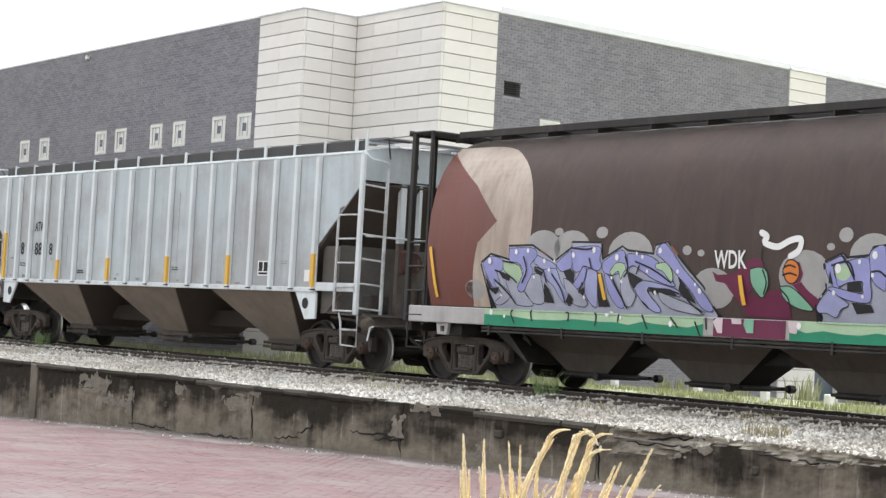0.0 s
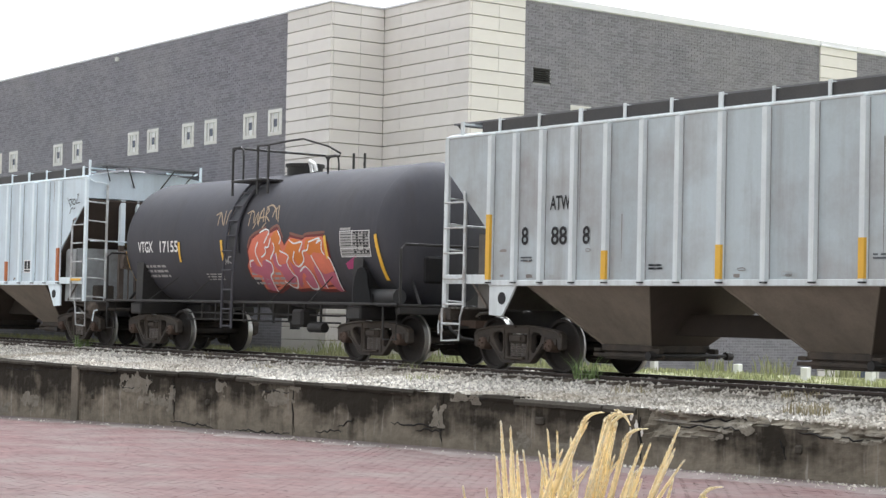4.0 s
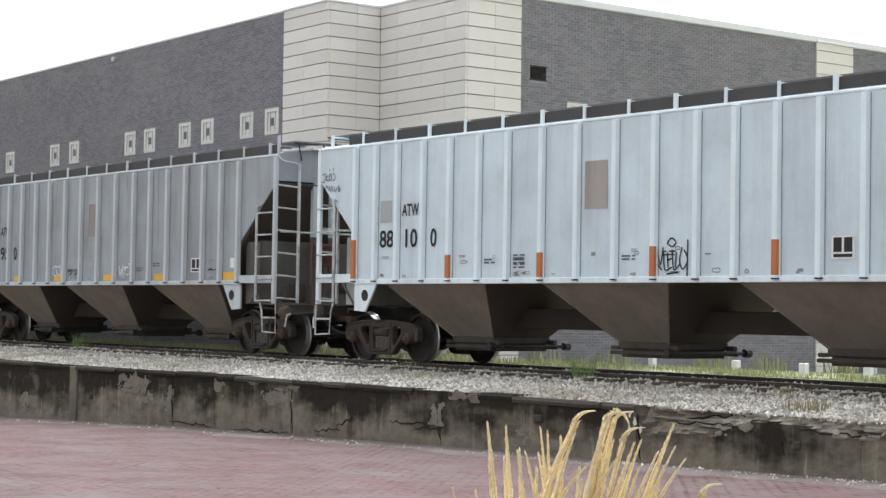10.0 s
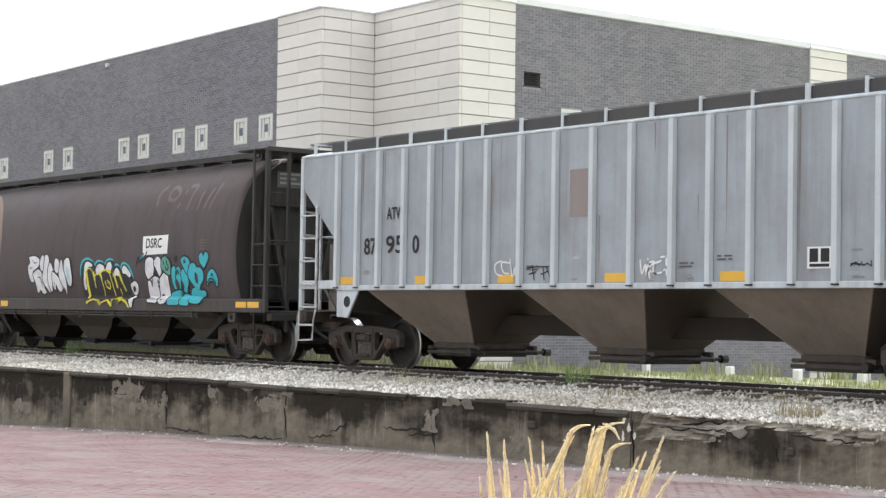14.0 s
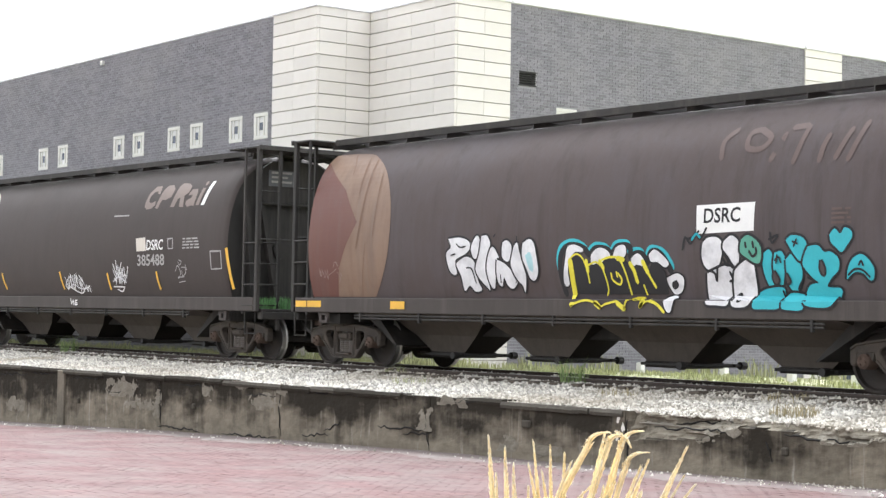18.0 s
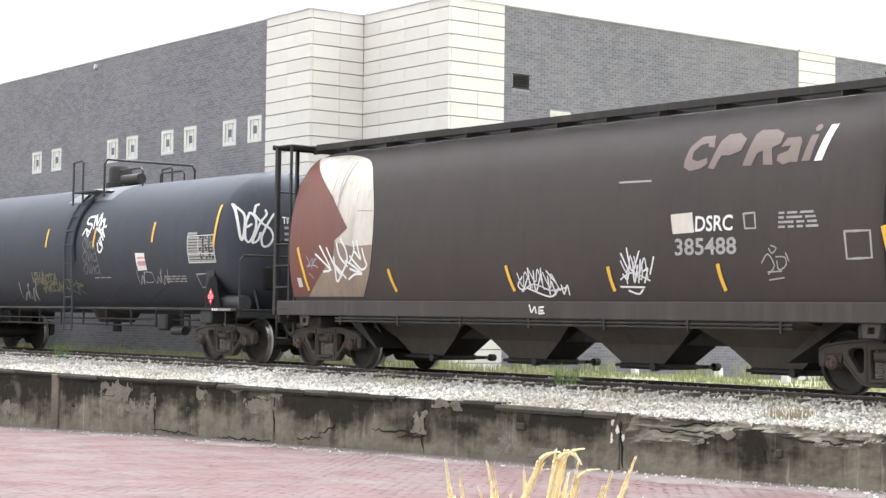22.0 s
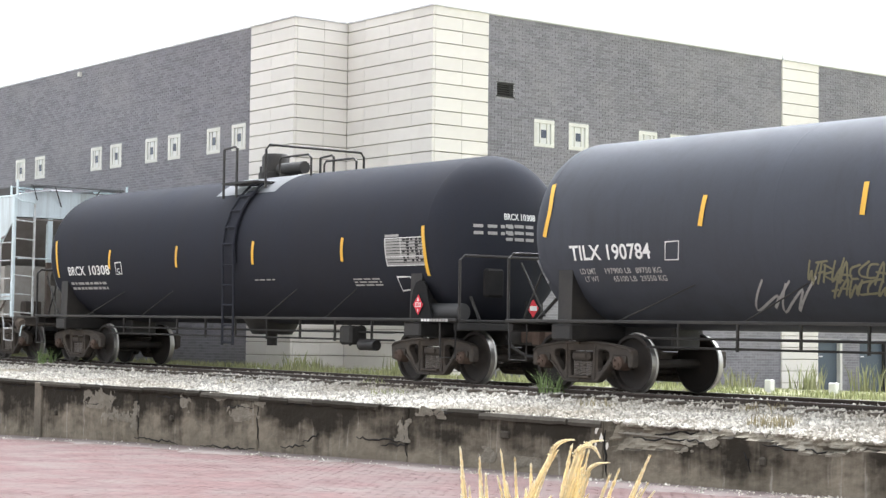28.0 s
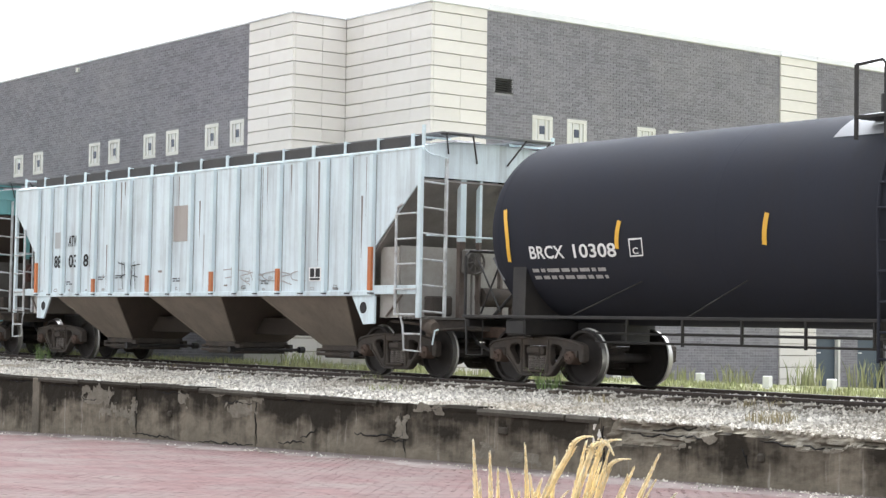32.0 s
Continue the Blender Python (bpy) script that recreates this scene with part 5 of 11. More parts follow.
        if tall and e < 0:
            part("cross_brace", Geo().rod((-stub + 0.05, -1.25, 2.05), (-stub + 0.65, -1.25, 1.18), 0.016, 6), BLACK, car)
            part("cross_brace", Geo().rod((-stub + 0.10, -1.22, 1.15), (-stub + 0.60, -1.22, 2.0), 0.016, 6), BLACK, car)
            part("brake_lever", Geo().rod((-stub + 0.52, -1.3, 2.08), (-stub + 0.80, -1.3, 1.70), 0.022, 6), GRATE, car, "pale worn brake lever")
        coupler(car, e, x0=stub - 0.2, x1=stub + 0.62)
        truck(car, e * trucks, x_car)
    # brake gear by the near end
    part("placard_holder", Geo().prism([(trucks - 0.10, 1.12), (trucks + 0.50, 1.12), (trucks + 0.38, 1.45), (trucks + 0.34, 1.66), (trucks + 0.27, 1.76), (trucks + 0.15, 1.79), (trucks + 0.03, 1.75), (trucks - 0.05, 1.62), (trucks - 0.10, 1.4)], -1.44, -1.40), TANKBLACK, car)
    part("air_reservoir", Geo().rod((trucks + 0.2, -1.2, 1.24), (trucks + 1.08, -1.2, 1.24), 0.15, 18), material_grey_drum(), car, "grey air reservoir drum")
    part("brake_cylinder", Geo().box(trucks - 2.8, trucks - 2.4, -1.1, -0.7, 0.62, 0.98, 0.05), BLACK, car)
    part("brake_valve", Geo().rod((trucks - 2.2, -1.0, 0.62), (trucks - 1.7, -1.0, 0.62), 0.10, 12), BLACK, car)
    part("hand_brake", Geo().box(stub - 0.12, stub + 0.02, -0.9, -0.5, 1.5, 2.0, 0.04), TANKBLACK, car)
    # piping and hangers under the shell
    for y, z in ((-0.9, 0.86), (-0.9, 0.72), (0.9, 0.86)):
        part("train_pipe", Geo().rod((-trucks + 1.3, y, z), (trucks - 1.3, y, z), 0.019, 6), BLACK, car)
    for i in range(9):
        x = -trucks + 2.0 + (2 * trucks - 4.0) * i / 8
        part("pipe_hanger", Geo().box(x - 0.016, x + 0.016, -0.92, -0.88, 0.68 if i % 2 else 0.72, 1.12), BLACK, car)
    g = Geo().rod((0.0, 0, zc - r - 0.22), (0.0, 0, zc - r + 0.1), 0.42, 18, 0.62)
    g.rod((0.0, 0, zc - r - 0.45), (0.0, 0, zc - r - 0.2), 0.11, 10)
    part("bottom_outlet", g, BLACK, car)
    # ladder that follows the shell
    for s in (-1, 1):
        g = Geo()
        for dx in (-0.20, 0.20):
            pts = [(ladder_x + dx, s * 1.58, 0.55), (ladder_x + dx, s * 1.58, 1.5), (ladder_x + dx, s * (r + 0.09), zc)]
            pts += [(ladder_x + dx, s * (r + 0.08) * math.cos(a), zc + (r + 0.08) * math.sin(a)) for a in [math.radians(v) for v in (15, 28, 40, 50, 58)]]
            g.tube(pts, 0.026, 6)
        for z in (0.60, 0.95, 1.35, 1.75, 2.15):
            yy = s * (1.58 if z < 1.5 else 1.6)
            g.rod((ladder_x - 0.2, yy, z), (ladder_x + 0.2, yy, z), 0.02, 6)
        for v in (2, 14, 27, 40, 52):
            a = math.radians(v)
            g.rod((ladder_x - 0.2, s * (r + 0.09) * math.cos(a), zc + (r + 0.09) * math.sin(a)), (ladder_x + 0.2, s * (r + 0.09) * math.cos(a), zc + (r + 0.09) * math.sin(a)), 0.02, 6)
        part("side_ladder", g, paint, car)
        arc = [radians(a) for a in range(-12, 53, 5)]
        vs = [(ladder_x + dx, s * (r + q) * math.cos(a), zc + (r + q) * math.sin(a)) for q in (0.028, 0.040) for a in arc for dx in (-0.19, 0.19)]
        n = 2 * len(arc)
        fs = [(2 * k, 2 * k + 1, 2 * k + 3, 2 * k + 2) for k in range(len(arc) - 1)]
        fs += [tuple(n + i for i in reversed(f)) for f in fs] + [(0, 1, n + 1, n), (n - 2, n - 1, 2 * n - 1, 2 * n - 2)]
        fs += [(2 * k + o, 2 * k + 2 + o, n + 2 * k + 2 + o, n + 2 * k + o) for k in range(len(arc) - 1) for o in (0, 1)]
        part("ladder_plate", Geo().add(vs, fs), P_PLATE2 if not tall else paint, car, "dull plate behind the upper ladder")
    # top platform, railing, fittings
    p0, p1 = plat
    zt = zc + r
    for s in (-1, 1):
        g = Geo()
        for k in range(4):
            g.box(p0, p0 + 1.25, s * 0.98 + (k - 1.5) * 0.14 - 0.05, s * 0.98 + (k - 1.5) * 0.14 + 0.05, zt - 0.22, zt - 0.18)
        part("top_platform", g, BLACK, car)
        h = zt + 0.52
        for x in (p0, p0 + 0.5) if tall else (p0, p0 + 1.0, p0 + 1.42):
            part("railing_post", Geo().box(x - 0.03, x + 0.03, s * 1.2 - 0.012, s * 1.2 + 0.012, zt - 0.50, h if x < p0 + 1.2 else h - 0.02), BLACK, car)
        if tall:
            part("platform_railing", Geo().tube([(p0, s * 1.2, h), (p0 + 0.44, s * 1.2, h + 0.03), (p0 + 0.5, s * 1.2, h - 0.04)], 0.022, 6), BLACK, car)
        else:
            part("platform_railing", Geo().tube([(p0, s * 1.2, h - 0.01), (p0 + 0.30, s * 1.2, h), (p0 + 0.40, s * 1.2, h - 0.06), (p0 + 0.43, s * 1.2, h - 0.2), (p0 + 0.43, s * 1.2, zt - 0.22)], 0.020, 6), BLACK, car)
        if tall:
            part("hoop_rail", Geo().tube([(p0 + 1.1, s * 0.55, zt), (p0 + 1.1, s * 0.55, zt + 0.26), (p0 + 1.17, s * 0.55, zt + 0.33), (p1, s * 0.55, zt + 0.33), (p1 + 0.1, s * 0.55, zt + 0.26), (p1 + 0.1, s * 0.55, zt - 0.1)], 0.022, 6), BLACK, car)
        elif s < 0:
            part("hoop_rail", Geo().tube([(p0 + 0.98, s * 1.2, h - 0.12), (p0 + 1.02, s * 1.2, h - 0.02), (p0 + 1.42, s * 1.2, h - 0.02), (p0 + 1.9, s * 1.0, h + 0.05), (p0 + 2.2, s * 0.86, h + 0.08), (p1 - 0.25, s * 0.66, h - 0.10), (p1 + 0.08, s * 0.6, h - 0.25), (p1 + 0.05, s * 0.6, h - 0.30), (p1 - 0.30, s * 0.6, h - 0.30), (p1 - 0.36, s * 0.6, h - 0.38), (p1 - 0.36, s * 0.6, zt - 0.12)], 0.021, 6), BLACK, car)
    x = p0 + 1.6 if tall else p0
    part("cross_railing", Geo().tube([(x, -1.2, zt - 0.35), (x, -1.2, h - 0.1), (x, -1.12, h), (x, 1.12, h), (x, 1.2, h - 0.1), (x, 1.2, zt - 0.35)], 0.026, 6), BLACK, car)
    if tall:
        g = Geo().lathe([(zt - 0.1, 0.0), (zt - 0.1, 0.36), (zt + 0.1, 0.36), (zt + 0.11, 0.29), (zt + 0.44, 0.29), (zt + 0.50, 0.25), (zt + 0.51, 0.0)], (bonnet, 0, 0), "z", 20)
        part("valve_housing", g, BLACK, car)
        part("manway", Geo().rod((bonnet + 0.5, 0.0, zt - 0.1), (bonnet + 0.5, 0.0, zt + 0.1), 0.2, 14), BLACK, car)
        part("relief_valve", Geo().rod((bonnet + 0.35, -0.1, zt + 0.15), (bonnet + 1.25, -0.1, zt + 0.15), 0.13, 12), BLACK, car)
        part("vent_stack", Geo().rod((bonnet - 0.55, 0.1, zt - 0.1), (bonnet - 0.55, 0.1, zt + 0.28), 0.13, 12), BLACK, car)
        g = Geo()
        arc = [radians(a) for a in range(-44, 45, 8)]
        vs = [(x, (r + 0.008) * math.sin(a), zc + (r + 0.008) * math.cos(a)) for x in (p0 - 0.5, p0 + 1.75) for a in arc]
        n = len(arc)
        g.add(vs, [(k, k + 1, n + k + 1, n + k) for k in range(n - 1)], True)
        part("walkway_coating", g, P_PLATE, car, "pale non-slip coating on the crown of the shell", fix=False)
    else:
        g = Geo().rod((bonnet, 0, zt - 0.1), (bonnet, 0, zt + 0.14), 0.38, 18).rod((bonnet, 0, zt + 0.14), (bonnet, 0, zt + 0.20), 0.42, 18)
        part("manway", g, BLACK, car)
        part("safety_valve", Geo().tube([(bonnet + 0.5, -0.15, zt), (bonnet + 0.5, -0.2, zt + 0.18), (bonnet + 0.62, -0.28, zt + 0.22), (bonnet + 0.8, -0.28, zt + 0.14), (bonnet + 0.82, -0.25, zt)], 0.04, 8), CHALK, car)
    return car


TANKBLACK = material("sooty_black_plate", (0.012, 0.012, 0.013), 0.75, vary=0.2, scale=4, fine=40, bump=0.15, dirt=(0.035, 0.03, 0.027), dirt_amount=0.4, spec=0.15)
P_PLATE2 = material("dull_grey_ladder_plate", (0.040, 0.042, 0.048), 0.6, vary=0.15, scale=3, dirt=(0.06, 0.055, 0.05), dirt_amount=0.5, dirt_scale=2)
P_PLATE = material("pale_grey_platform_plate", (0.13, 0.135, 0.145), 0.6, vary=0.1, scale=3, dirt=(0.1, 0.1, 0.1), dirt_amount=0.4, dirt_scale=2)
_drum = []


def material_grey_drum():
    if not _drum:
        _drum.append(material("grey_drum_paint", (0.045, 0.046, 0.048), 0.6, vary=0.15, scale=4, dirt=(0.06, 0.05, 0.045), dirt_amount=0.5))
    return _drum[0]


def car_paint(name, base, dirt, amount, streak=0.6, rough=0.5, scale=0.8, spec=0.3, wash=0.35, wash_colour=(0.13, 0.11, 0.10), obj=0.0):
    return material(name, base, rough, obj=obj, vary=0.07, spec=spec, wash=wash, wash_colour=wash_colour, scale=0.7, fine=26, bump=0.06, dirt=dirt, dirt_amount=amount, dirt_scale=scale, streak=streak)


STAIN = car_paint("run_down_grime", (0.19, 0.17, 0.155), (0.30, 0.29, 0.28), 0.8, 0.6)
P_GREY1 = car_paint("weathered_grey_paint", (0.45, 0.51, 0.535), (0.24, 0.19, 0.17), 0.85, 0.15, 0.5, 0.38, wash=0.28, wash_colour=(0.17, 0.145, 0.13), obj=0.1)
P_RIB1 = car_paint("pale_rib_paint", (0.67, 0.72, 0.735), (0.30, 0.275, 0.255), 0.5, wash=0.2)
P_BLUE = car_paint("pale_blue_grey_paint", (0.635, 0.735, 0.80), (0.40, 0.42, 0.44), 0.5, 0.3, wash=0.14, obj=0.06)
P_BLUERIB = car_paint("pale_blue_rib_paint", (0.79, 0.89, 0.94), (0.38, 0.36, 0.34), 0.35, wash=0.15)
P_GREY4 = car_paint("dull_grey_paint", (0.33, 0.37, 0.405), (0.21, 0.19, 0.18), 0.6, 0.35, wash=0.3, obj=0.1)
P_RIB4 = car_paint("dull_rib_paint", (0.54, 0.59, 0.62), (0.26, 0.24, 0.225), 0.5)
P_ICE = car_paint("ice_blue_paint", (0.66, 0.75, 0.79), (0.20, 0.20, 0.195), 0.4, 0.9, wash=0.32, obj=0.07)
P_ICERIB = car_paint("ice_blue_rib_paint", (0.66, 0.77, 0.81), (0.30, 0.29, 0.28), 0.4)
P_TEAL = car_paint("teal_green_paint", (0.16, 0.36, 0.36), (0.12, 0.14, 0.14), 0.4)
P_BROWN0 = car_paint("sooty_brown_black_paint", (0.074, 0.058, 0.053), (0.11, 0.076, 0.063), 0.7, 0.5, 0.66, 0.5, spec=0.12, wash=0.4, wash_colour=(0.045, 0.037, 0.034))
P_BROWN6 = car_paint("faded_brown_black_paint", (0.066, 0.055, 0.052), (0.046, 0.039, 0.037), 0.6, 0.4, 0.62, 0.5, spec=0.15, wash=0.3, wash_colour=(0.05, 0.042, 0.038))
P_BROWN5 = car_paint("mottled_brown_grey_paint", (0.086, 0.069, 0.067), (0.098, 0.090, 0.098), 0.8, 0.3, 0.66, 0.35, spec=0.14, wash=0.5, wash_colour=(0.048, 0.037, 0.033))
P_FRAME = car_paint("black_end_paint", (0.026, 0.025, 0.024), (0.055, 0.048, 0.042), 0.5, 0.4, 0.65)
P_SILL = car_paint("brown_sill_paint", (0.058, 0.049, 0.045), (0.036, 0.03, 0.027), 0.5, 0.3, 0.65)
P_SILLWHITE = car_paint("scuffed_white_sill", (0.42, 0.41, 0.40), (0.16, 0.14, 0.13), 0.5, 0.3, 0.65)
P_TANK = car_paint("black_tank_paint", (0.031, 0.033, 0.042), (0.036, 0.034, 0.035), 0.45, 0.5, 0.66, 0.5, spec=0.03, wash=0.25, wash_colour=(0.03, 0.028, 0.028))
P_TANK7 = car_paint("sheeny_blue_black_paint", (0.062, 0.067, 0.081), (0.050, 0.049, 0.052), 0.45, 0.4, 0.6, 0.5, spec=0.08, wash=0.25, wash_colour=(0.036, 0.034, 0.034))
P_TANK2 = car_paint("dull_black_tank_paint", (0.070, 0.070, 0.080), (0.095, 0.090, 0.092), 0.5, 0.5, 0.66, 0.5, spec=0.08, wash=0.3, wash_colour=(0.05, 0.042, 0.036))

CAR_X = [39.47, 22.24, 6.84, -8.06, -25.80, -43.57, -60.95, -78.18, -95.66, -112.98, -130.55]
C0 = barrel_hopper(CAR_X[0], "sooty brown cylindrical covered hopper with bright spray-painted side, on the track", P_BROWN0, P_FRAME, P_SILLWHITE, P_FRAME)
C1 = hopper(CAR_X[1], "weathered grey ribbed covered hopper with yellow tape marks", P_GREY1, P_RIB1, 0.10, STAIN)
C2 = tank_car(CAR_X[2], "short dull black tank car with pink and orange spray paint", P_TANK2, 1.42, 2.42, 4.95, 0.72, 4.37, 5.85, -0.17, (-0.7, 2.4), 0.25, False)
C3 = hopper(CAR_X[3], "pale blue-grey ribbed covered hopper with faded orange marks", P_BLUE, P_BLUERIB, 0.05, STAIN, end_paint=ENDBLUE, brake_paint=ENDRUST)
C4 = hopper(CAR_X[4], "dull grey ribbed covered hopper with square yellow marks", P_GREY4, P_RIB4, 0.16, STAIN)
C5 = barrel_hopper(CAR_X[5], "rust-brown cylindrical covered hopper with teal and white spray paint", P_BROWN5, P_FRAME, P_SILL, P_FRAME)
C6 = barrel_hopper(CAR_X[6], "faded dark brown cylindrical covered hopper with slanted pale lettering", P_BROWN6, P_FRAME, P_SILL, P_FRAME)
C7 = tank_car(CAR_X[7], "long glossy black tank car with white tags and red placard", P_TANK7)
C8 = tank_car(CAR_X[8], "clean long black tank car with yellow edge tape", P_TANK, ladder_x=0.8)
C9 = hopper(CAR_X[9], "ice-blue ribbed covered hopper with dark run-down stains", P_ICE, P_ICERIB, 0.3, STAIN, end_paint=ENDPALE, brake_paint=ENDGREY, slope_paint=ENDMID)
C10 = hopper(CAR_X[10], "teal green covered hopper at the end of the train", P_TEAL, P_TEAL, 0.3, STAIN)
CARS = list(zip((C0, C1, C2, C3, C4, C5, C6, C7, C8, C9, C10), CAR_X))

# ---- paint, tape and lettering on the cars ----
def spray(name, c, rough=0.55):
    return material(name, c, rough, vary=0.10, scale=3, fine=30, bump=0.03, dirt=(c[0] * 0.6, c[1] * 0.6, c[2] * 0.6), dirt_amount=0.4, dirt_scale=2)


SPRAY_GREY, SPRAY_VIOLET, SPRAY_PALEGREEN, SPRAY_GREEN = spray("grey_spray", (0.34, 0.335, 0.325)), spray("violet_spray", (0.29, 0.30, 0.56)), spray("pale_green_spray", (0.38, 0.52, 0.34)), spray("green_spray", (0.02, 0.22, 0.12))
SPRAY_WHITE = material("white_spray", (0.70, 0.70, 0.72), 0.6, vary=0.10, scale=5, fine=30, bump=0.03, dirt=(0.36, 0.36, 0.38), dirt_amount=0.6, dirt_scale=4)
SPRAY_SLATE = spray("slate_grey_spray", (0.09, 0.10, 0.11))
SPRAY_MIST, SPRAY_JADE, RUSTY_EDGE, SILL_PINK = spray("grey_violet_mist_spray", (0.36, 0.38, 0.46)), spray("jade_spray", (0.20, 0.42, 0.29)), spray("rusty_edge_spray", (0.30, 0.12, 0.07)), spray("pale_pink_spray", (0.60, 0.50, 0.52))
SPRAY_VIOLET2, SPRAY_TEAL2 = spray("pale_violet_spray", (0.33, 0.35, 0.56)), spray("deep_teal_spray", (0.02, 0.33, 0.40))
SPRAY_MAROON, SPRAY_TEAL, SPRAY_YELLOW, SPRAY_GREEN2 = spray("maroon_spray", (0.13, 0.018, 0.055)), spray("teal_spray", (0.045, 0.42, 0.49)), spray("yellow_spray", (0.70, 0.62, 0.05)), spray("green_blob_spray", (0.10, 0.33, 0.25))
SPRAY_ROSE, SPRAY_CORAL, SPRAY_ORANGE, SPRAY_MAGENTA, SPRAY_RED, SPRAY_DULLRED = spray("rose_spray", (0.47, 0.13, 0.19)), spray("coral_spray", (0.66, 0.18, 0.11)), spray("orange_spray", (0.62, 0.19, 0.035)), spray("magenta_spray", (0.38, 0.05, 0.16)), spray("red_spray", (0.15, 0.022, 0.02)), spray("dull_red_spray", (0.20, 0.085, 0.06))
SPRAY_TAN, SPRAY_TANDIM, RUST_GHOST = spray("tan_spray", (0.36, 0.27, 0.18)), spray("dim_tan_spray", (0.20, 0.19, 0.12)), spray("rusty_ghost_paint", (0.105, 0.072, 0.064))
FADED_TAN, SPRAY_ICE = spray("faded_tan_paint", (0.20, 0.155, 0.135)), spray("ice_blue_spray", (0.38, 0.60, 0.64))
PANEL_BROWN, PANEL_BROWN2 = car_paint("red_brown_panel", (0.16, 0.058, 0.045), (0.10, 0.05, 0.04), 0.4), car_paint("faded_red_brown_panel", (0.125, 0.052, 0.042), (0.15, 0.075, 0.05), 0.5)
PANEL_PALE, PANEL_TAN, PANEL_WHITE = car_paint("pale_panel", (0.44, 0.37, 0.31), (0.20, 0.13, 0.09), 0.6), car_paint("rust_tan_panel", (0.21, 0.14, 0.10), (0.13, 0.07, 0.045), 0.6), car_paint("white_panel", (0.62, 0.58, 0.52), (0.34, 0.26, 0.2), 0.5)
PANEL_DUST = car_paint("dusty_tan_lower_panel", (0.27, 0.21, 0.165), (0.13, 0.085, 0.06), 0.6)
FOLD = spray("grey_fold_line", (0.33, 0.29, 0.26))
RUST_PALE = spray("worn_pale_scrawl", (0.27, 0.20, 0.18))
SPRAY_GHOST, PINK_PRINT = spray("worn_grey_scrawl", (0.135, 0.138, 0.145)), spray("sun_bleached_red_print", (0.62, 0.33, 0.33))
RUST_STREAK = spray("thin_rust_streak", (0.165, 0.095, 0.062))
CHIP = spray("bare_metal_chip", (0.26, 0.235, 0.22))
PATCH_RED, PATCH_TAN, PATCH_TAN2 = car_paint("brown_grey_patch", (0.25, 0.215, 0.205), (0.30, 0.27, 0.26), 0.4), car_paint("tan_patch", (0.37, 0.335, 0.305), (0.42, 0.40, 0.38), 0.4), car_paint("grey_patch", (0.40, 0.42, 0.42), (0.44, 0.45, 0.45), 0.4)

_side = sorted([(z, -y) for y, z in smooth_barrel() if y < 0])


def flat_side(x, z):
    return (x, -1.599, z), (0, -1, 0)


def barrel_side(x, z):
    if z < 1.28:
        return (x, -1.552, z), (0, -1, 0)
    y, y2 = lerp_table(_side, z), lerp_table(_side, z + 0.04)
    n = Vector((0, -0.04, y - y2)).normalized() if y2 < y else Vector((0, -1, 0))
    n = Vector((0, -0.04, -(y2 - y))).normalized()
    return (x, -y, z), n


def round_side(r, zc, half, head):
    def side(x, z):
        rr = r
        if abs(x) > half:
            rr = r * math.sqrt(max(1 - ((abs(x) - half) / head) ** 2, 0.02))
        d = max(min((z - zc) / rr, 0.995), -0.995)
        y = -rr * math.sqrt(1 - d * d)
        return (x, y, zc + d * rr), Vector((0, y, d * rr)).normalized()
    return side


tank_side, short_tank_side = round_side(1.53, 2.52, 7.2, 0.78), round_side(1.42, 2.42, 4.95, 0.72)


def on_side(side, x, z, lift):
    p, n = side(x, z)
    k = 0.004 + 0.0032 * lift
    return tuple(p[i] + n[i] * k for i in range(3))


def smooth_line(pts, n=5):
    if len(pts) < 3:
        return pts
    p = [pts[0]] + list(pts) + [pts[-1]]
    out = []
    for i in range(1, len(p) - 2):
        for k in range(n):
            t = k / n
            out.append(tuple(0.5 * (2 * p[i][a] + (p[i + 1][a] - p[i - 1][a]) * t + (2 * p[i - 1][a] - 5 * p[i][a] + 4 * p[i + 1][a] - p[i + 2][a]) * t * t
                                    + (3 * p[i][a] - p[i - 1][a] - 3 * p[i + 1][a] + p[i + 2][a]) * t ** 3) for a in (0, 1)))
    return out + [p[-2]]


def ribbon(pts, width, put, round_ends=True):
    """A band along pts in the plane of the side, carried onto the surface by put(x, z)."""
    g = Geo()
    pts = [Vector(p) for p in pts]
    if round_ends and len(pts) > 1:
        a, b = (pts[0] - pts[1]).normalized(), (pts[-1] - pts[-2]).normalized()
        pts = [pts[0] + a * width * 0.45] + pts + [pts[-1] + b * width * 0.45]
    rows = []
    across = 5 if width > 0.12 else 3
    for i, p in enumerate(pts):
        d = (pts[min(i + 1, len(pts) - 1)] - pts[max(i - 1, 0)])
        d = d.normalized() if d.length > 1e-6 else Vector((1, 0))
        q = Vector((-d.y, d.x))
        w = width * (0.45 if round_ends and i in (0, len(pts) - 1) else 1.0)
        rows.append([p + q * w * (j / (across - 1) - 0.5) for j in range(across)])
    vs = [put(v.x, v.y) for r in rows for v in r]
    g.add(vs, [(i * across + j, i * across + j + 1, (i + 1) * across + j + 1, (i + 1) * across + j) for i in range(len(rows) - 1) for j in range(across - 1)])
    return g


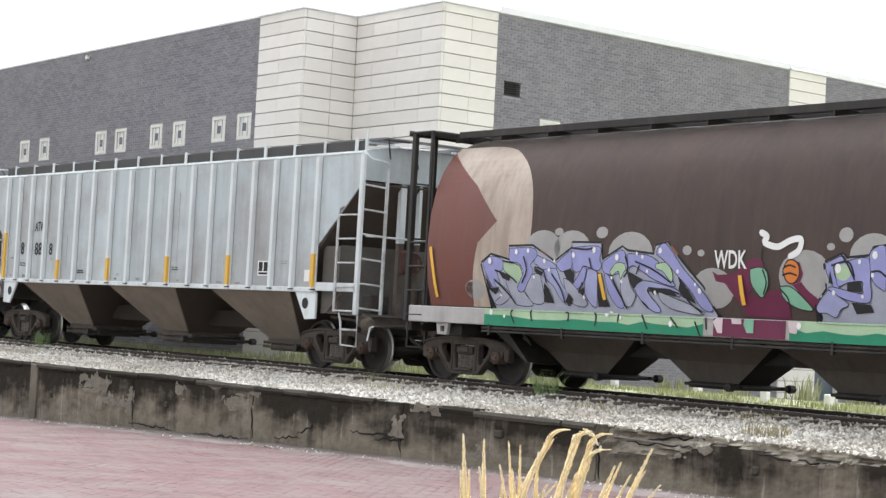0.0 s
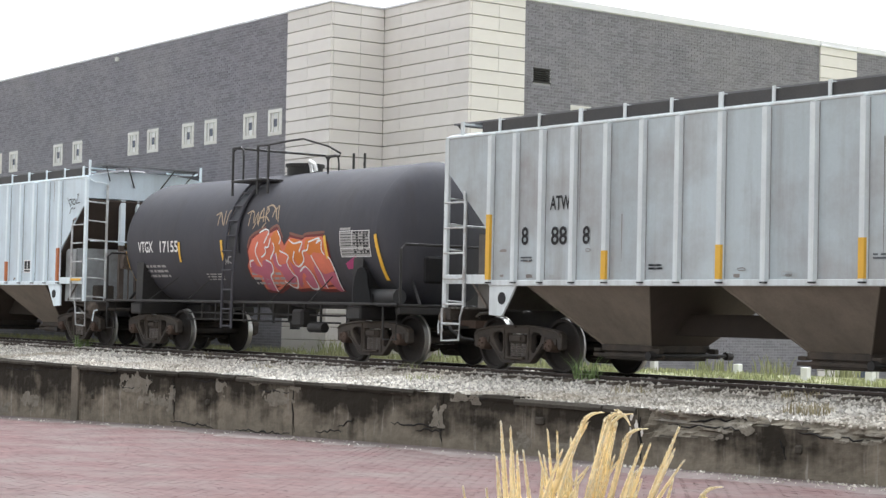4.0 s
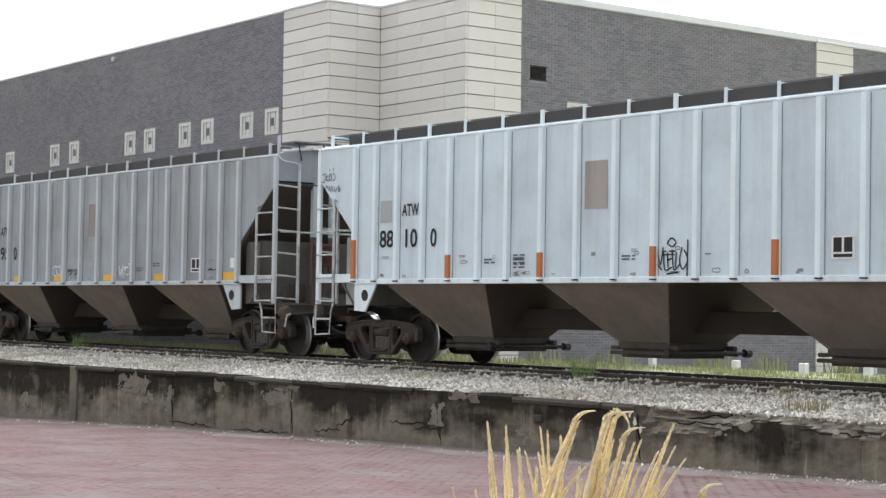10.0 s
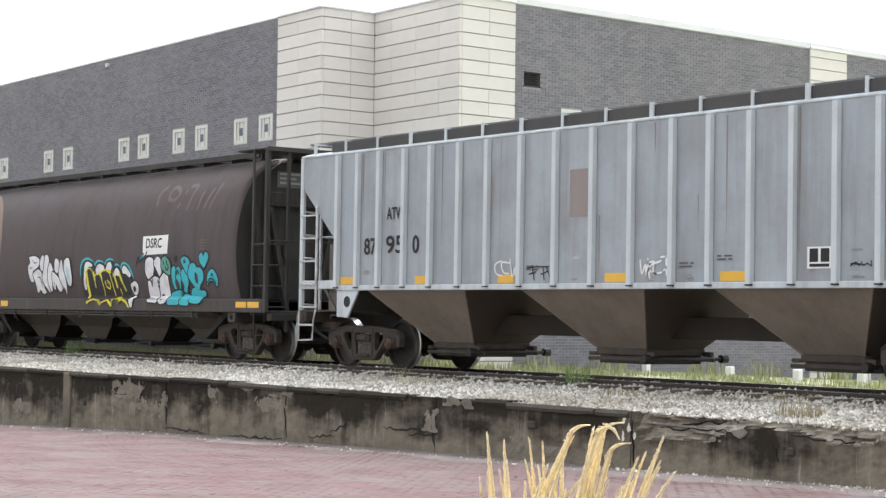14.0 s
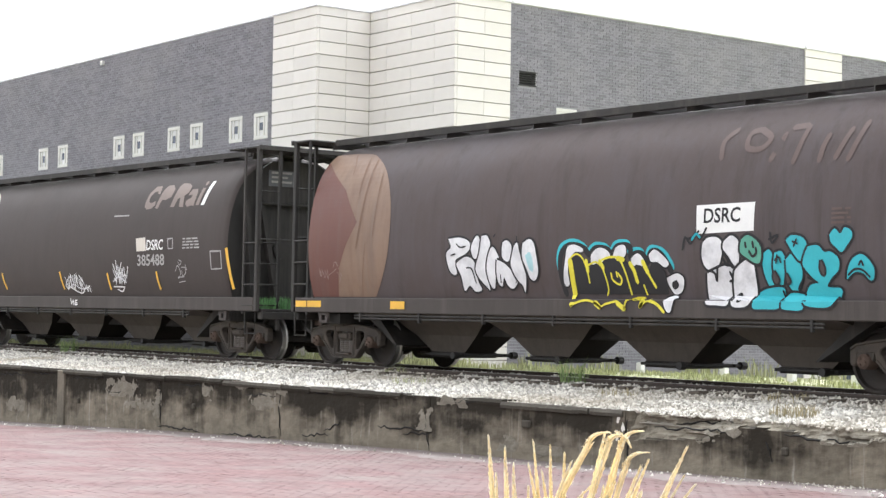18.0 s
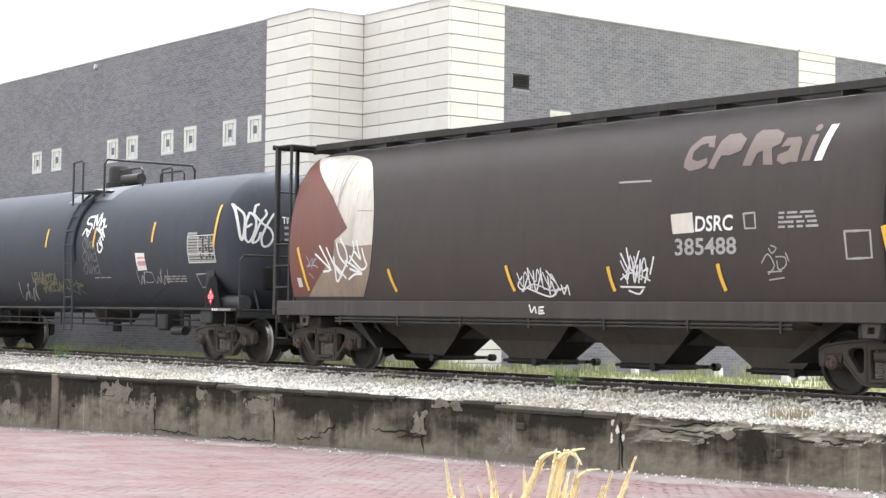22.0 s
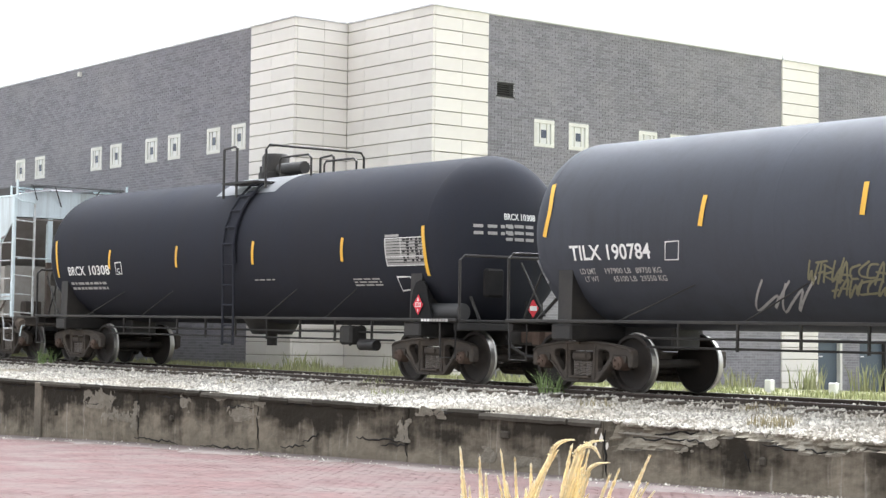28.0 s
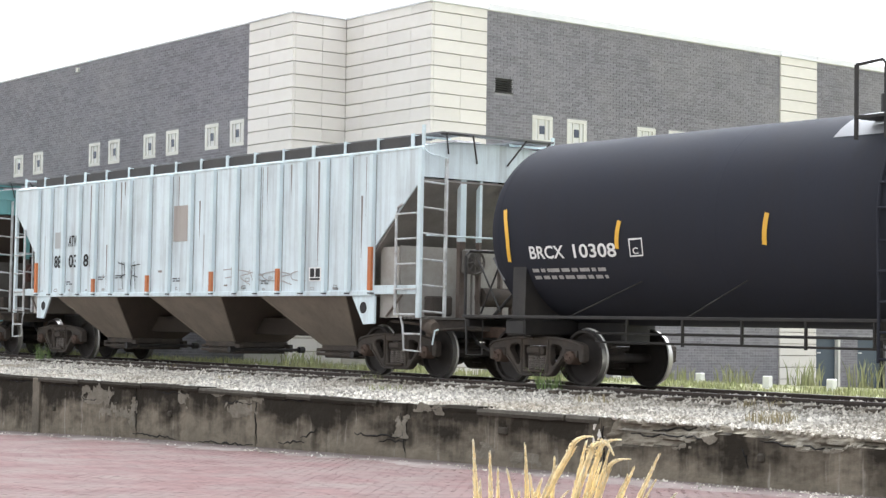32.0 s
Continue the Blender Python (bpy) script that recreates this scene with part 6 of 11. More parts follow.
def stroke(car, side, mat, width, pts, lift=1, name="spray_line", curved=True):
    if curved or name == "white_tag":
        pts = smooth_line(pts)
    else:
        fine = []
        for a, b in zip(pts, pts[1:]):
            k = max(1, round(math.dist(a, b) / 0.25))
            fine += [(a[0] + (b[0] - a[0]) * i / k, a[1] + (b[1] - a[1]) * i / k) for i in range(k)]
        pts = fine + [pts[-1]]
    tape = name == "yellow_stripe"
    return part(name, ribbon(pts, width * (0.86 if tape else 1.0), lambda x, z: on_side(side, x, z, lift), not tape), mat, car, fix=False)


def flat_to_side(bm, side, lift, step=0.09):
    zs = [v.co.y for v in bm.verts]
    z = math.floor(min(zs) / step) * step + step
    while z < max(zs) and side is not flat_side:
        bmesh.ops.bisect_plane(bm, geom=bm.verts[:] + bm.edges[:] + bm.faces[:], plane_co=(0, z, 0), plane_no=(0, 1, 0))
        z += step
    bmesh.ops.triangulate(bm, faces=bm.faces)
    for v in bm.verts:
        v.co = on_side(side, v.co.x, v.co.y, lift)


def bm_part(name, bm, mat, car):
    me = bpy.data.meshes.new(name)
    bm.to_mesh(me)
    bm.free()
    me.materials.append(mat)
    ob = new(name, me)
    ob.parent = car
    return ob


def fill(car, side, mat, pts, lift=1, name="spray_patch"):
    bm = bmesh.new()
    bm.faces.new([bm.verts.new((x, z, 0)) for x, z in pts])
    flat_to_side(bm, side, lift)
    return bm_part(name, bm, mat, car)


def patch(car, side, mat, pts, lift=1, line=0.045, name="spray_patch"):
    """A rounded sprayed shape with its black outline."""
    loop = smooth_line(pts + pts[:1], 4)
    if line:
        part("black_outline", ribbon(loop, line * 1.6, lambda x, z: on_side(side, x, z, lift - 0.15), False), INK, car, fix=False)
    return fill(car, side, mat, loop[:-1], lift, name)


def end_panel(car, mat, curve, low, lift, name="pale_end_panel"):
    """A panel round the end of a barrel: straight along the end and the sill, curved towards the middle."""
    loop = smooth_line(curve, 4)
    return fill(car, barrel_side, mat, [(-7.09, low), (-7.09, 2.0), (-7.09, 2.7), (-7.09, 3.4), (-7.09, curve[0][1])] + loop + [(loop[-1][0] * 0.6 - 7.09 * 0.4, low)], lift, name)


def bubble(car, side, mat, x, z, rx, rz, lift=1, name="spray_bubble"):
    return fill(car, side, mat, [(x + rx * math.cos(2 * math.pi * i / 20), z + rz * math.sin(2 * math.pi * i / 20)) for i in range(20)], lift, name)


def text_bm(text, x, z, width, height, bold=0.018):
    cu = bpy.data.curves.new("text", "FONT")
    cu.body = text
    cu.resolution_u = 3
    cu.offset = bold
    ob = new("text", cu)
    bpy.context.view_layer.update()
    me = bpy.data.meshes.new_from_object(ob.evaluated_get(bpy.context.evaluated_depsgraph_get()))
    bpy.data.objects.remove(ob)
    bm = bmesh.new()
    bm.from_mesh(me)
    bpy.data.meshes.remove(me)
    xs, ys = [v.co.x for v in bm.verts], [v.co.y for v in bm.verts]
    for v in bm.verts:
        v.co = (x + (v.co.x - min(xs)) / (max(xs) - min(xs)) * width, z + (v.co.y - min(ys)) / (max(ys) - min(ys)) * height, 0)
    return bm


def words(car, side, mat, text, x, z, width, height, lift=2, name="lettering"):
    bm = text_bm(text, x, z, width, height, -0.012 if name == "thin_tag" else 0.018)
    flat_to_side(bm, side, lift)
    return bm_part(name, bm, mat, car)


def print_bars(car, side, mat, x, z, width, height, lines, name="small_print"):
    rnd = random.Random(int(abs(x) * 977 + abs(z) * 331))
    for i in range(lines):
        zz = z + height * (i + 0.5) / lines
        h = height / lines * 0.5
        u = x
        while u < x + width - 0.05:
            w = min(rnd.uniform(0.08, 0.3), x + width - u)
            fill(car, side, mat, [(u, zz - h / 2), (u + w, zz - h / 2), (u + w, zz + h / 2), (u, zz + h / 2)], 2, name)
            u += w + 0.05


def sill_paint(car, mat, x0, x1, z0, z1, name):
    g = Geo()
    n = max(2, round((x1 - x0) / 0.3))
    rnd = random.Random(round(x0 * 100))
    tops = [z1 - (rnd.uniform(0, 0.07) if z1 < 1.25 and n > 3 and 0 < i < n else 0) for i in range(n + 1)]
    vs = [(x0 + (x1 - x0) * i / n, -1.556 - (0.003 if z1 < 1.25 else 0), z) for i in range(n + 1) for z in (z0, tops[i])]
    g.add(vs, [(2 * i, 2 * i + 2, 2 * i + 3, 2 * i + 1) for i in range(n)])
    return part(name, g, mat, car, fix=False)


def rib_tape(car, i, height, mat):
    x = RIB_X[i]
    g = Geo().add([(x - 0.055, -1.637, 1.54), (x - 0.050, -1.686, 1.54), (x + 0.050, -1.686, 1.54), (x + 0.055, -1.637, 1.54), (x - 0.055, -1.637, 1.54 + height), (x - 0.050, -1.686, 1.54 + height), (x + 0.050, -1.686, 1.54 + height), (x + 0.055, -1.637, 1.54 + height)],
                  [(0, 1, 5, 4), (1, 2, 6, 5), (2, 3, 7, 6)])
    return part("reflective_tape", g, mat, car, fix=False)


def stencil(car, x, z, w, h):
    fill(car, flat_side, CHALK, [(x, z), (x + w, z), (x + w, z + h), (x, z + h)], 1, "stencil_frame")
    for a, b, c, d in ((0.10, 0.30, 0.45, 0.92), (0.55, 0.30, 0.90, 0.92), (0.10, 0.08, 0.90, 0.22)):
        fill(car, flat_side, INK, [(x + a * w, z + b * h), (x + c * w, z + b * h), (x + c * w, z + d * h), (x + a * w, z + d * h)], 2, "stencil_block")


def data_panel(car, side, x, z, w, h):
    """A chalk-white test-date table on the shell: ruled rows, print on one side, dark cells on the other."""
    def block(mat, a, b, c, d, lift, name):
        fill(car, side, mat, [(x + a * w, z + b * h), (x + c * w, z + b * h), (x + c * w, z + d * h), (x + a * w, z + d * h)], lift, name)
    h *= 0.80
    block(CHALK_DIM, 0, 0, 1, 1, 1, "test_data_panel")
    block(CHALK_DIM, 0, 1.03, 0.36, 1.12, 1, "panel_title")
    rnd = random.Random(5)
    for a, b, c, d in ((0, 0, 0.015, 1), (0.985, 0, 1, 1), (0, 0.97, 1, 1), (0, 0, 1, 0.025), (0, 0.315, 1, 0.34), (0.40, 0.34, 0.412, 1)):
        block(CHALK, a, b, c, d, 2.2, "panel_rule")
    for i in range(9):
        b = 0.045 + 0.105 * i
        block(INK, 0.03, b + 0.062, 0.97, b + 0.088, 1.8, "panel_line")
        block(SPRAY_GREY, 0.04, b, rnd.uniform(0.2, 0.38), b + 0.045, 1.8, "print_line")
        for k in range(5):
            if rnd.random() < 0.7:
                u = 0.44 + 0.108 * k + rnd.uniform(0, 0.02)
                block(INK, u, b, u + rnd.uniform(0.05, 0.085), b + 0.075, 2, "data_cell")


def head_point(y, z, lift=3, r=1.53, zc=2.52, half=7.2, head=0.78):
    rho = min(math.hypot(y, z - zc) / r, 0.99)
    x = half + head * math.sqrt(1 - rho * rho)
    n = Vector(((x - half) / head ** 2, y / r ** 2, (z - zc) / r ** 2)).normalized()
    return (x + n.x * 0.003 * lift, y + n.y * 0.003 * lift, z + n.z * 0.003 * lift)


def head_stroke(car, mat, width, pts):
    return part("white_tag", ribbon(smooth_line(pts), width, lambda y, z: head_point(y, z)), mat, car, fix=False)


def head_bar(car, mat, y0, y1, z):
    return part("small_print", ribbon([(y0 + (y1 - y0) * i / 3, z) for i in range(4)], 0.055, lambda y, q: head_point(y, q), False), mat, car, fix=False)


def head_words(car, mat, text, y, z, width, height):
    bm = text_bm(text, y, z, width, height)
    bmesh.ops.triangulate(bm, faces=bm.faces)
    for v in bm.verts:
        v.co = head_point(v.co.x, v.co.y, 4)
    return bm_part("lettering", bm, mat, car)


def placard(car, x, y, z, r=0.140):
    """A red diamond placard with a white panel; its figures are plain bars."""
    p = part("placard", Geo().prism([(x - r, z), (x, z - r * 1.25), (x + r, z), (x, z + r * 1.25)], y - 0.006, y), RED, car, "red diamond hazard placard")
    part("placard_panel", Geo().box(x - r * 0.55, x + r * 0.55, y - 0.012, y - 0.007, z - r * 0.28, z + r * 0.28), CHALK, p)
    part("placard_mark", Geo().prism([(x - r * 0.22, z + r * 0.45), (x + r * 0.22, z + r * 0.45), (x, z + r * 0.95)], y - 0.012, y - 0.007), CHALK, p)
    part("placard_mark", Geo().box(x - r * 0.06, x + r * 0.06, y - 0.012, y - 0.007, z - r * 0.85, z - r * 0.5), CHALK, p)
    for k in (-0.3, 0.0, 0.3):
        part("placard_figure", Geo().box(x + r * (k - 0.09), x + r * (k + 0.09), y - 0.016, y - 0.013, z - r * 0.2, z + r * 0.2), RED, p)


for car, dx in ((C7, 0.0), (C8, 0.0)):
    placard(car, 6.92, -1.455, 1.36)
    for k in range(9):
        part("sill_mark", Geo().box(7.15 + 0.085 * k, 7.21 + 0.085 * k, -1.566, -1.561, 1.07, 1.115), CHALK if k < 3 else CHALK_DIM, car)
# car 1: sooty cylindrical hopper
end_panel(C0, PANEL_PALE, [(-6.7, 4.05), (-6.06, 4.04), (-5.53, 3.97), (-5.14, 3.82), (-4.77, 3.56), (-4.52, 3.19), (-4.41, 2.72), (-4.42, 2.36), (-4.49, 1.9), (-4.70, 1.30)], 1.30, 1)
fill(C0, barrel_side, PANEL_BROWN, [(-7.09, 3.36), (-7.09, 3.83), (-7.09, 3.96), (-6, 3.33), (-5.29, 2.72), (-5.74, 2.36), (-5.83, 1.98), (-5.92, 1.30), (-7.09, 1.30), (-7.09, 1.97), (-7.09, 2.66)], 2, "brown_end_panel")
bubble(C0, barrel_side, SPRAY_GREY, -4.09, 2.27, 0.43, 0.29, 2, "grey_bubble")
bubble(C0, barrel_side, SPRAY_GREY, -3.4, 2.27, 0.42, 0.28, 2, "grey_bubble")
bubble(C0, barrel_side, SPRAY_GREY, -2.09, 2.18, 0.48, 0.34, 2, "grey_bubble")
bubble(C0, barrel_side, SPRAY_GREY, -3.72, 2.53, 0.10, 0.06, 2, "grey_bubble")
bubble(C0, barrel_side, SPRAY_GREY, -2.73, 2.51, 0.13, 0.09, 2, "grey_bubble")
bubble(C0, barrel_side, SPRAY_GREY, -0.91, 2.24, 0.09, 0.07, 2, "grey_bubble")
bubble(C0, barrel_side, SPRAY_GREY, -0.63, 2.2, 0.07, 0.05, 2, "grey_bubble")
bubble(C0, barrel_side, SPRAY_GREY, 1.31, 1.88, 0.47, 0.37, 2, "grey_bubble")
bubble(C0, barrel_side, SPRAY_GREY, -0.4, 1.7, 0.40, 0.29, 2, "grey_bubble")
bubble(C0, barrel_side, SPRAY_GREY, 1.75, 2.29, 0.07, 0.05, 2, "grey_bubble")
bubble(C0, barrel_side, SPRAY_GREY, 2, 2.45, 0.12, 0.10, 2, "grey_bubble")
bubble(C0, barrel_side, SPRAY_GREY, 2.46, 2.16, 0.39, 0.31, 2, "grey_bubble")
bubble(C0, barrel_side, SPRAY_GREY, -5.81, 1.59, 0.26, 0.16, 2, "grey_bubble")
for shape in ([(-5.61, 2.02), (-5.37, 2.16), (-4.9, 2.07), (-4.91, 2.29), (-4.33, 2.3), (-3.79, 2.05), (-3.38, 2.27), (-3.39, 2.35), (-2.73, 2.34), (-2.7, 2.08), (-2.26, 2.28), (-2.14, 2.22), (-1.58, 2.17), (-1.55, 2.3), (-1.31, 2.35), (-0.93, 1.99), (-0.6, 1.71), (-0.39, 1.33), (-0.31, 1.285), (-1.08, 1.285), (-2.27, 1.285), (-3.54, 1.285), (-4.35, 1.285), (-5.32, 1.285), (-5.5, 1.71)],
              [(1.66, 2.07), (1.96, 2.19), (2.03, 2.13), (2.4, 2.16), (2.47, 2.27), (2.76, 2.3), (3.29, 2.27), (3.31, 1.285), (1.86, 1.285), (1.55, 1.285), (1.49, 1.52), (1.69, 1.72)]):
    part("black_outline", ribbon(shape + shape[:1], 0.07, lambda x, z: on_side(barrel_side, x, z, 2.9), False), INK, C0, fix=False)
    fill(C0, barrel_side, SPRAY_MIST, shape, 3, "letter_ground")
for shape in ([(-5.5, 1.85), (-5.35, 1.62), (-5.15, 1.64), (-5.27, 1.52), (-5.43, 1.6)], [(-5.16, 1.9), (-4.85, 1.83), (-4.89, 1.74), (-5.05, 1.78)], [(-4.26, 1.96), (-4.05, 1.89), (-4.08, 1.83), (-4.25, 1.89)], [(-3.57, 1.91), (-3.41, 1.95), (-3.31, 1.88), (-3.36, 1.72), (-3.49, 1.79)], [(-4.03, 1.73), (-3.93, 1.62), (-3.85, 1.41), (-4.09, 1.42)], [(-3.2, 1.62), (-3.08, 1.69), (-3.15, 1.48)], [(-2.78, 1.9), (-2.69, 1.89), (-2.65, 1.58), (-2.58, 1.39), (-2.83, 1.38)], [(-2.12, 1.93), (-1.79, 1.8), (-1.93, 1.73), (-2.01, 1.66), (-2.07, 1.76)], [(-1.69, 1.7), (-1.23, 1.67), (-1.08, 1.56), (-1.47, 1.62), (-1.6, 1.58)], [(-1.02, 1.82), (-0.87, 1.66), (-0.74, 1.47), (-1, 1.56), (-1.07, 1.67)], [(-3.47, 1.58), (-3.38, 1.47), (-3.51, 1.38), (-3.58, 1.44)], [(1.76, 1.98), (1.81, 1.79), (1.73, 1.81)], [(2.09, 1.56), (2.41, 1.53), (2.45, 1.44), (2.16, 1.41)]):
    fill(C0, barrel_side, INK, shape, 9.8, "black_shape")
for k, (mat, shape) in enumerate((
        (SPRAY_VIOLET, [(-5.58, 2.01), (-5.37, 2.13), (-5.06, 2.07), (-5.09, 1.91), (-5.22, 1.89), (-5.15, 1.66), (-5.34, 1.64), (-5.48, 1.85)]),
        (SPRAY_MIST, [(-5.28, 1.74), (-5.15, 1.68), (-4.92, 1.52), (-5.16, 1.36), (-5.34, 1.38), (-5.13, 1.52), (-5.25, 1.64)]),
        (SPRAY_PALEGREEN, [(-5.04, 2.04), (-4.83, 2.03), (-4.62, 1.95), (-4.57, 1.72), (-4.73, 1.66), (-4.88, 1.82), (-5.03, 1.92)]),
        (SPRAY_MIST, [(-4.99, 1.72), (-4.85, 1.79), (-4.42, 1.42), (-4.45, 1.35), (-4.81, 1.37), (-4.9, 1.53)]),
        (SPRAY_VIOLET, [(-4.89, 2.26), (-4.34, 2.27), (-4.21, 2.16), (-4.37, 2.01), (-4.31, 1.9), (-4.46, 1.68), (-4.62, 1.57), (-4.71, 1.64), (-4.54, 1.88), (-4.66, 2.03), (-4.88, 2.07)]),
        (SPRAY_VIOLET2, [(-4.2, 2.15), (-3.8, 2.02), (-3.78, 1.94), (-4.08, 1.94), (-4.19, 2), (-4.28, 2.05)]),
        (SPRAY_MIST, [(-4.34, 1.84), (-4.16, 1.85), (-4.09, 1.62), (-4.12, 1.41), (-4.37, 1.4), (-4.48, 1.52), (-4.52, 1.61)]),
        (SPRAY_VIOLET2, [(-4.07, 1.92), (-3.76, 1.94), (-3.65, 1.73), (-3.46, 1.49), (-3.51, 1.38), (-3.68, 1.47), (-3.83, 1.68), (-4.03, 1.81)]),
        (SPRAY_VIOLET, [(-3.74, 2.03), (-3.41, 2.22), (-3.38, 2.04), (-3.44, 1.93), (-3.61, 1.91), (-3.7, 1.96)]),
        (SPRAY_VIOLET, [(-3.39, 2.27), (-2.77, 2.29), (-2.75, 2.09), (-2.7, 2.01), (-2.79, 1.93), (-2.95, 1.97), (-3.12, 2), (-3.19, 1.92), (-3.32, 1.91), (-3.36, 2.02)]),
        (SPRAY_VIOLET, [(-3.13, 1.97), (-3.05, 1.96), (-3.13, 1.74), (-3.31, 1.63), (-3.39, 1.69), (-3.26, 1.81)]),
        (SPRAY_VIOLET2, [(-3.01, 1.95), (-2.83, 1.91), (-2.81, 1.75), (-2.89, 1.38), (-3.03, 1.45), (-3.11, 1.62)]),
        (SPRAY_MIST, [(-3.57, 1.8), (-3.42, 1.74), (-3.21, 1.57), (-3.09, 1.43), (-3.19, 1.37), (-3.42, 1.42), (-3.54, 1.61)]),
        (SPRAY_VIOLET, [(-2.68, 2.05), (-2.27, 2.24), (-2.14, 2.06), (-2.18, 1.94), (-2.47, 1.87), (-2.66, 1.92)]),
        (SPRAY_PALEGREEN, [(-2.51, 1.92), (-2.37, 2.04), (-2.19, 2.02), (-2.19, 1.85), (-2.28, 1.81), (-2.33, 1.93), (-2.47, 1.86)]),
        (SPRAY_VIOLET, [(-2.64, 1.89), (-2.54, 1.84), (-2.39, 1.63), (-2.27, 1.41), (-2.41, 1.39), (-2.56, 1.58)]),
        (SPRAY_MIST, [(-2.27, 1.81), (-2.16, 1.93), (-2.07, 1.67), (-1.99, 1.58), (-2.11, 1.42), (-2.24, 1.42), (-2.3, 1.62)]),
        (SPRAY_VIOLET, [(-2.12, 2.18), (-1.59, 2.13), (-1.18, 1.77), (-1.2, 1.72), (-1.57, 1.81), (-1.98, 2.01), (-2.1, 1.98)]),
        (SPRAY_PALEGREEN, [(-1.52, 2.03), (-1.29, 2.05), (-1.19, 1.89), (-1.22, 1.78), (-1.38, 1.93), (-1.52, 1.97)]),
        (SPRAY_VIOLET2, [(-1.99, 1.67), (-1.9, 1.75), (-1.72, 1.78), (-1.25, 1.7), (-1.07, 1.64), (-1.1, 1.57), (-1.51, 1.67), (-1.68, 1.69), (-1.72, 1.61), (-1.51, 1.38), (-1.61, 1.33), (-1.85, 1.46)]),
        (SPRAY_VIOLET, [(-1.52, 2.19), (-1.47, 2.28), (-1.31, 2.32), (-0.94, 1.95), (-0.63, 1.68), (-0.44, 1.43), (-0.5, 1.37), (-0.66, 1.43), (-0.83, 1.66), (-1.05, 1.85), (-1.32, 2.07)]),
        (SPRAY_MIST, [(-1.49, 1.63), (-1.14, 1.53), (-0.84, 1.44), (-0.63, 1.35), (-0.72, 1.32), (-1.02, 1.35), (-1.28, 1.4), (-1.47, 1.51)]),
        (SPRAY_VIOLET, [(1.69, 2.06), (1.95, 2.16), (2.01, 2.1), (1.82, 2.04), (1.86, 1.83), (1.91, 1.76), (1.81, 1.76), (1.7, 1.96)]),
        (SPRAY_VIOLET, [(1.85, 2.04), (2.38, 2.14), (2.42, 1.82), (2.42, 1.62), (2.32, 1.56), (2, 1.6), (1.74, 1.71), (1.8, 1.75), (2.26, 1.67), (2.3, 1.75), (2.29, 1.84), (2.05, 1.82), (1.9, 1.77), (1.86, 1.89)]),
        (SPRAY_VIOLET, [(2.42, 2.18), (2.49, 2.26), (2.67, 2.27), (2.67, 1.76), (2.59, 1.75), (2.46, 1.87)]),
        (SPRAY_VIOLET2, [(1.72, 1.71), (1.83, 1.66), (2.03, 1.53), (1.9, 1.47), (1.8, 1.36), (1.65, 1.41), (1.51, 1.42), (1.51, 1.51)]),
        (SPRAY_MIST, [(2.72, 2.23), (2.94, 2.27), (3.21, 2.05), (3.17, 1.48), (2.9, 1.43), (2.76, 1.83)]))):
    patch(C0, barrel_side, mat, shape, 4 + 0.2 * k, 0.014, "letter_shape")
for x, z, r in ((-5.37, 2.06, 0.053), (-4.7, 2.21, 0.042), (-4.41, 2.23, 0.037), (-4.01, 2.07, 0.037), (-4.27, 1.81, 0.026), (-5.13, 1.51, 0.026), (-3.33, 2.16, 0.042), (-2.86, 2.24, 0.047), (-3.13, 1.52, 0.032), (-2.35, 2.13, 0.047), (-1.92, 2.19, 0.026), (-1.8, 2.14, 0.032), (-1.43, 2.23, 0.042), (-1.7, 1.93, 0.026), (-2.26, 1.77, 0.026), (-1.07, 1.93, 0.032), (-1.56, 1.62, 0.032), (-0.73, 1.75, 0.026), (-0.65, 1.66, 0.042), (-3.77, 2.07, 0.026), (-3.9, 1.93, 0.032), (-2.47, 1.82, 0.026), (1.9, 2, 0.063), (2.26, 2.09, 0.032), (2.29, 1.64, 0.026), (2.51, 2.18, 0.053), (2.47, 1.92, 0.032), (1.81, 1.68, 0.032)):
    bubble(C0, barrel_side, CHALK, x, z, r * 0.8, r, 11, "white_highlight")
for line in ([(-5.23, 1.91), (-4.88, 1.82), (-4.71, 1.72)], [(-5.26, 1.76), (-4.93, 1.53), (-4.8, 1.38)], [(-4.52, 2.13), (-4.45, 1.92), (-4.57, 1.72)], [(-5.04, 2.06), (-4.77, 2.03)], [(-4.24, 1.97), (-4.04, 1.91), (-3.98, 1.73)], [(-3.84, 1.86), (-3.65, 1.64), (-3.59, 1.43)], [(-3.36, 2.27), (-3.05, 2.25), (-2.9, 2.27)], [(-2.97, 2.11), (-2.92, 1.97)], [(-3.14, 1.74), (-3.23, 1.59)], [(-2.48, 1.86), (-2.32, 1.58), (-2.21, 1.37)], [(-2.17, 2.14), (-2.11, 1.97), (-2.2, 1.84)], [(-1.95, 2.07), (-1.57, 1.95), (-1.22, 1.77)], [(-1.87, 2.01), (-1.93, 1.89)], [(-1.85, 1.48), (-1.75, 1.39)], [(-1.05, 1.84), (-0.91, 1.53), (-0.66, 1.35)], [(-1.07, 1.61), (-1.35, 1.67), (-1.71, 1.64)], [(1.79, 2.04), (2.07, 2.09), (2.17, 1.9)], [(1.96, 2.18), (2.07, 2.04), (2.17, 1.86)], [(2.45, 1.96), (2.58, 1.97), (2.69, 1.9)]):
    stroke(C0, barrel_side, INK, 0.028, line, 10.5, "black_line")
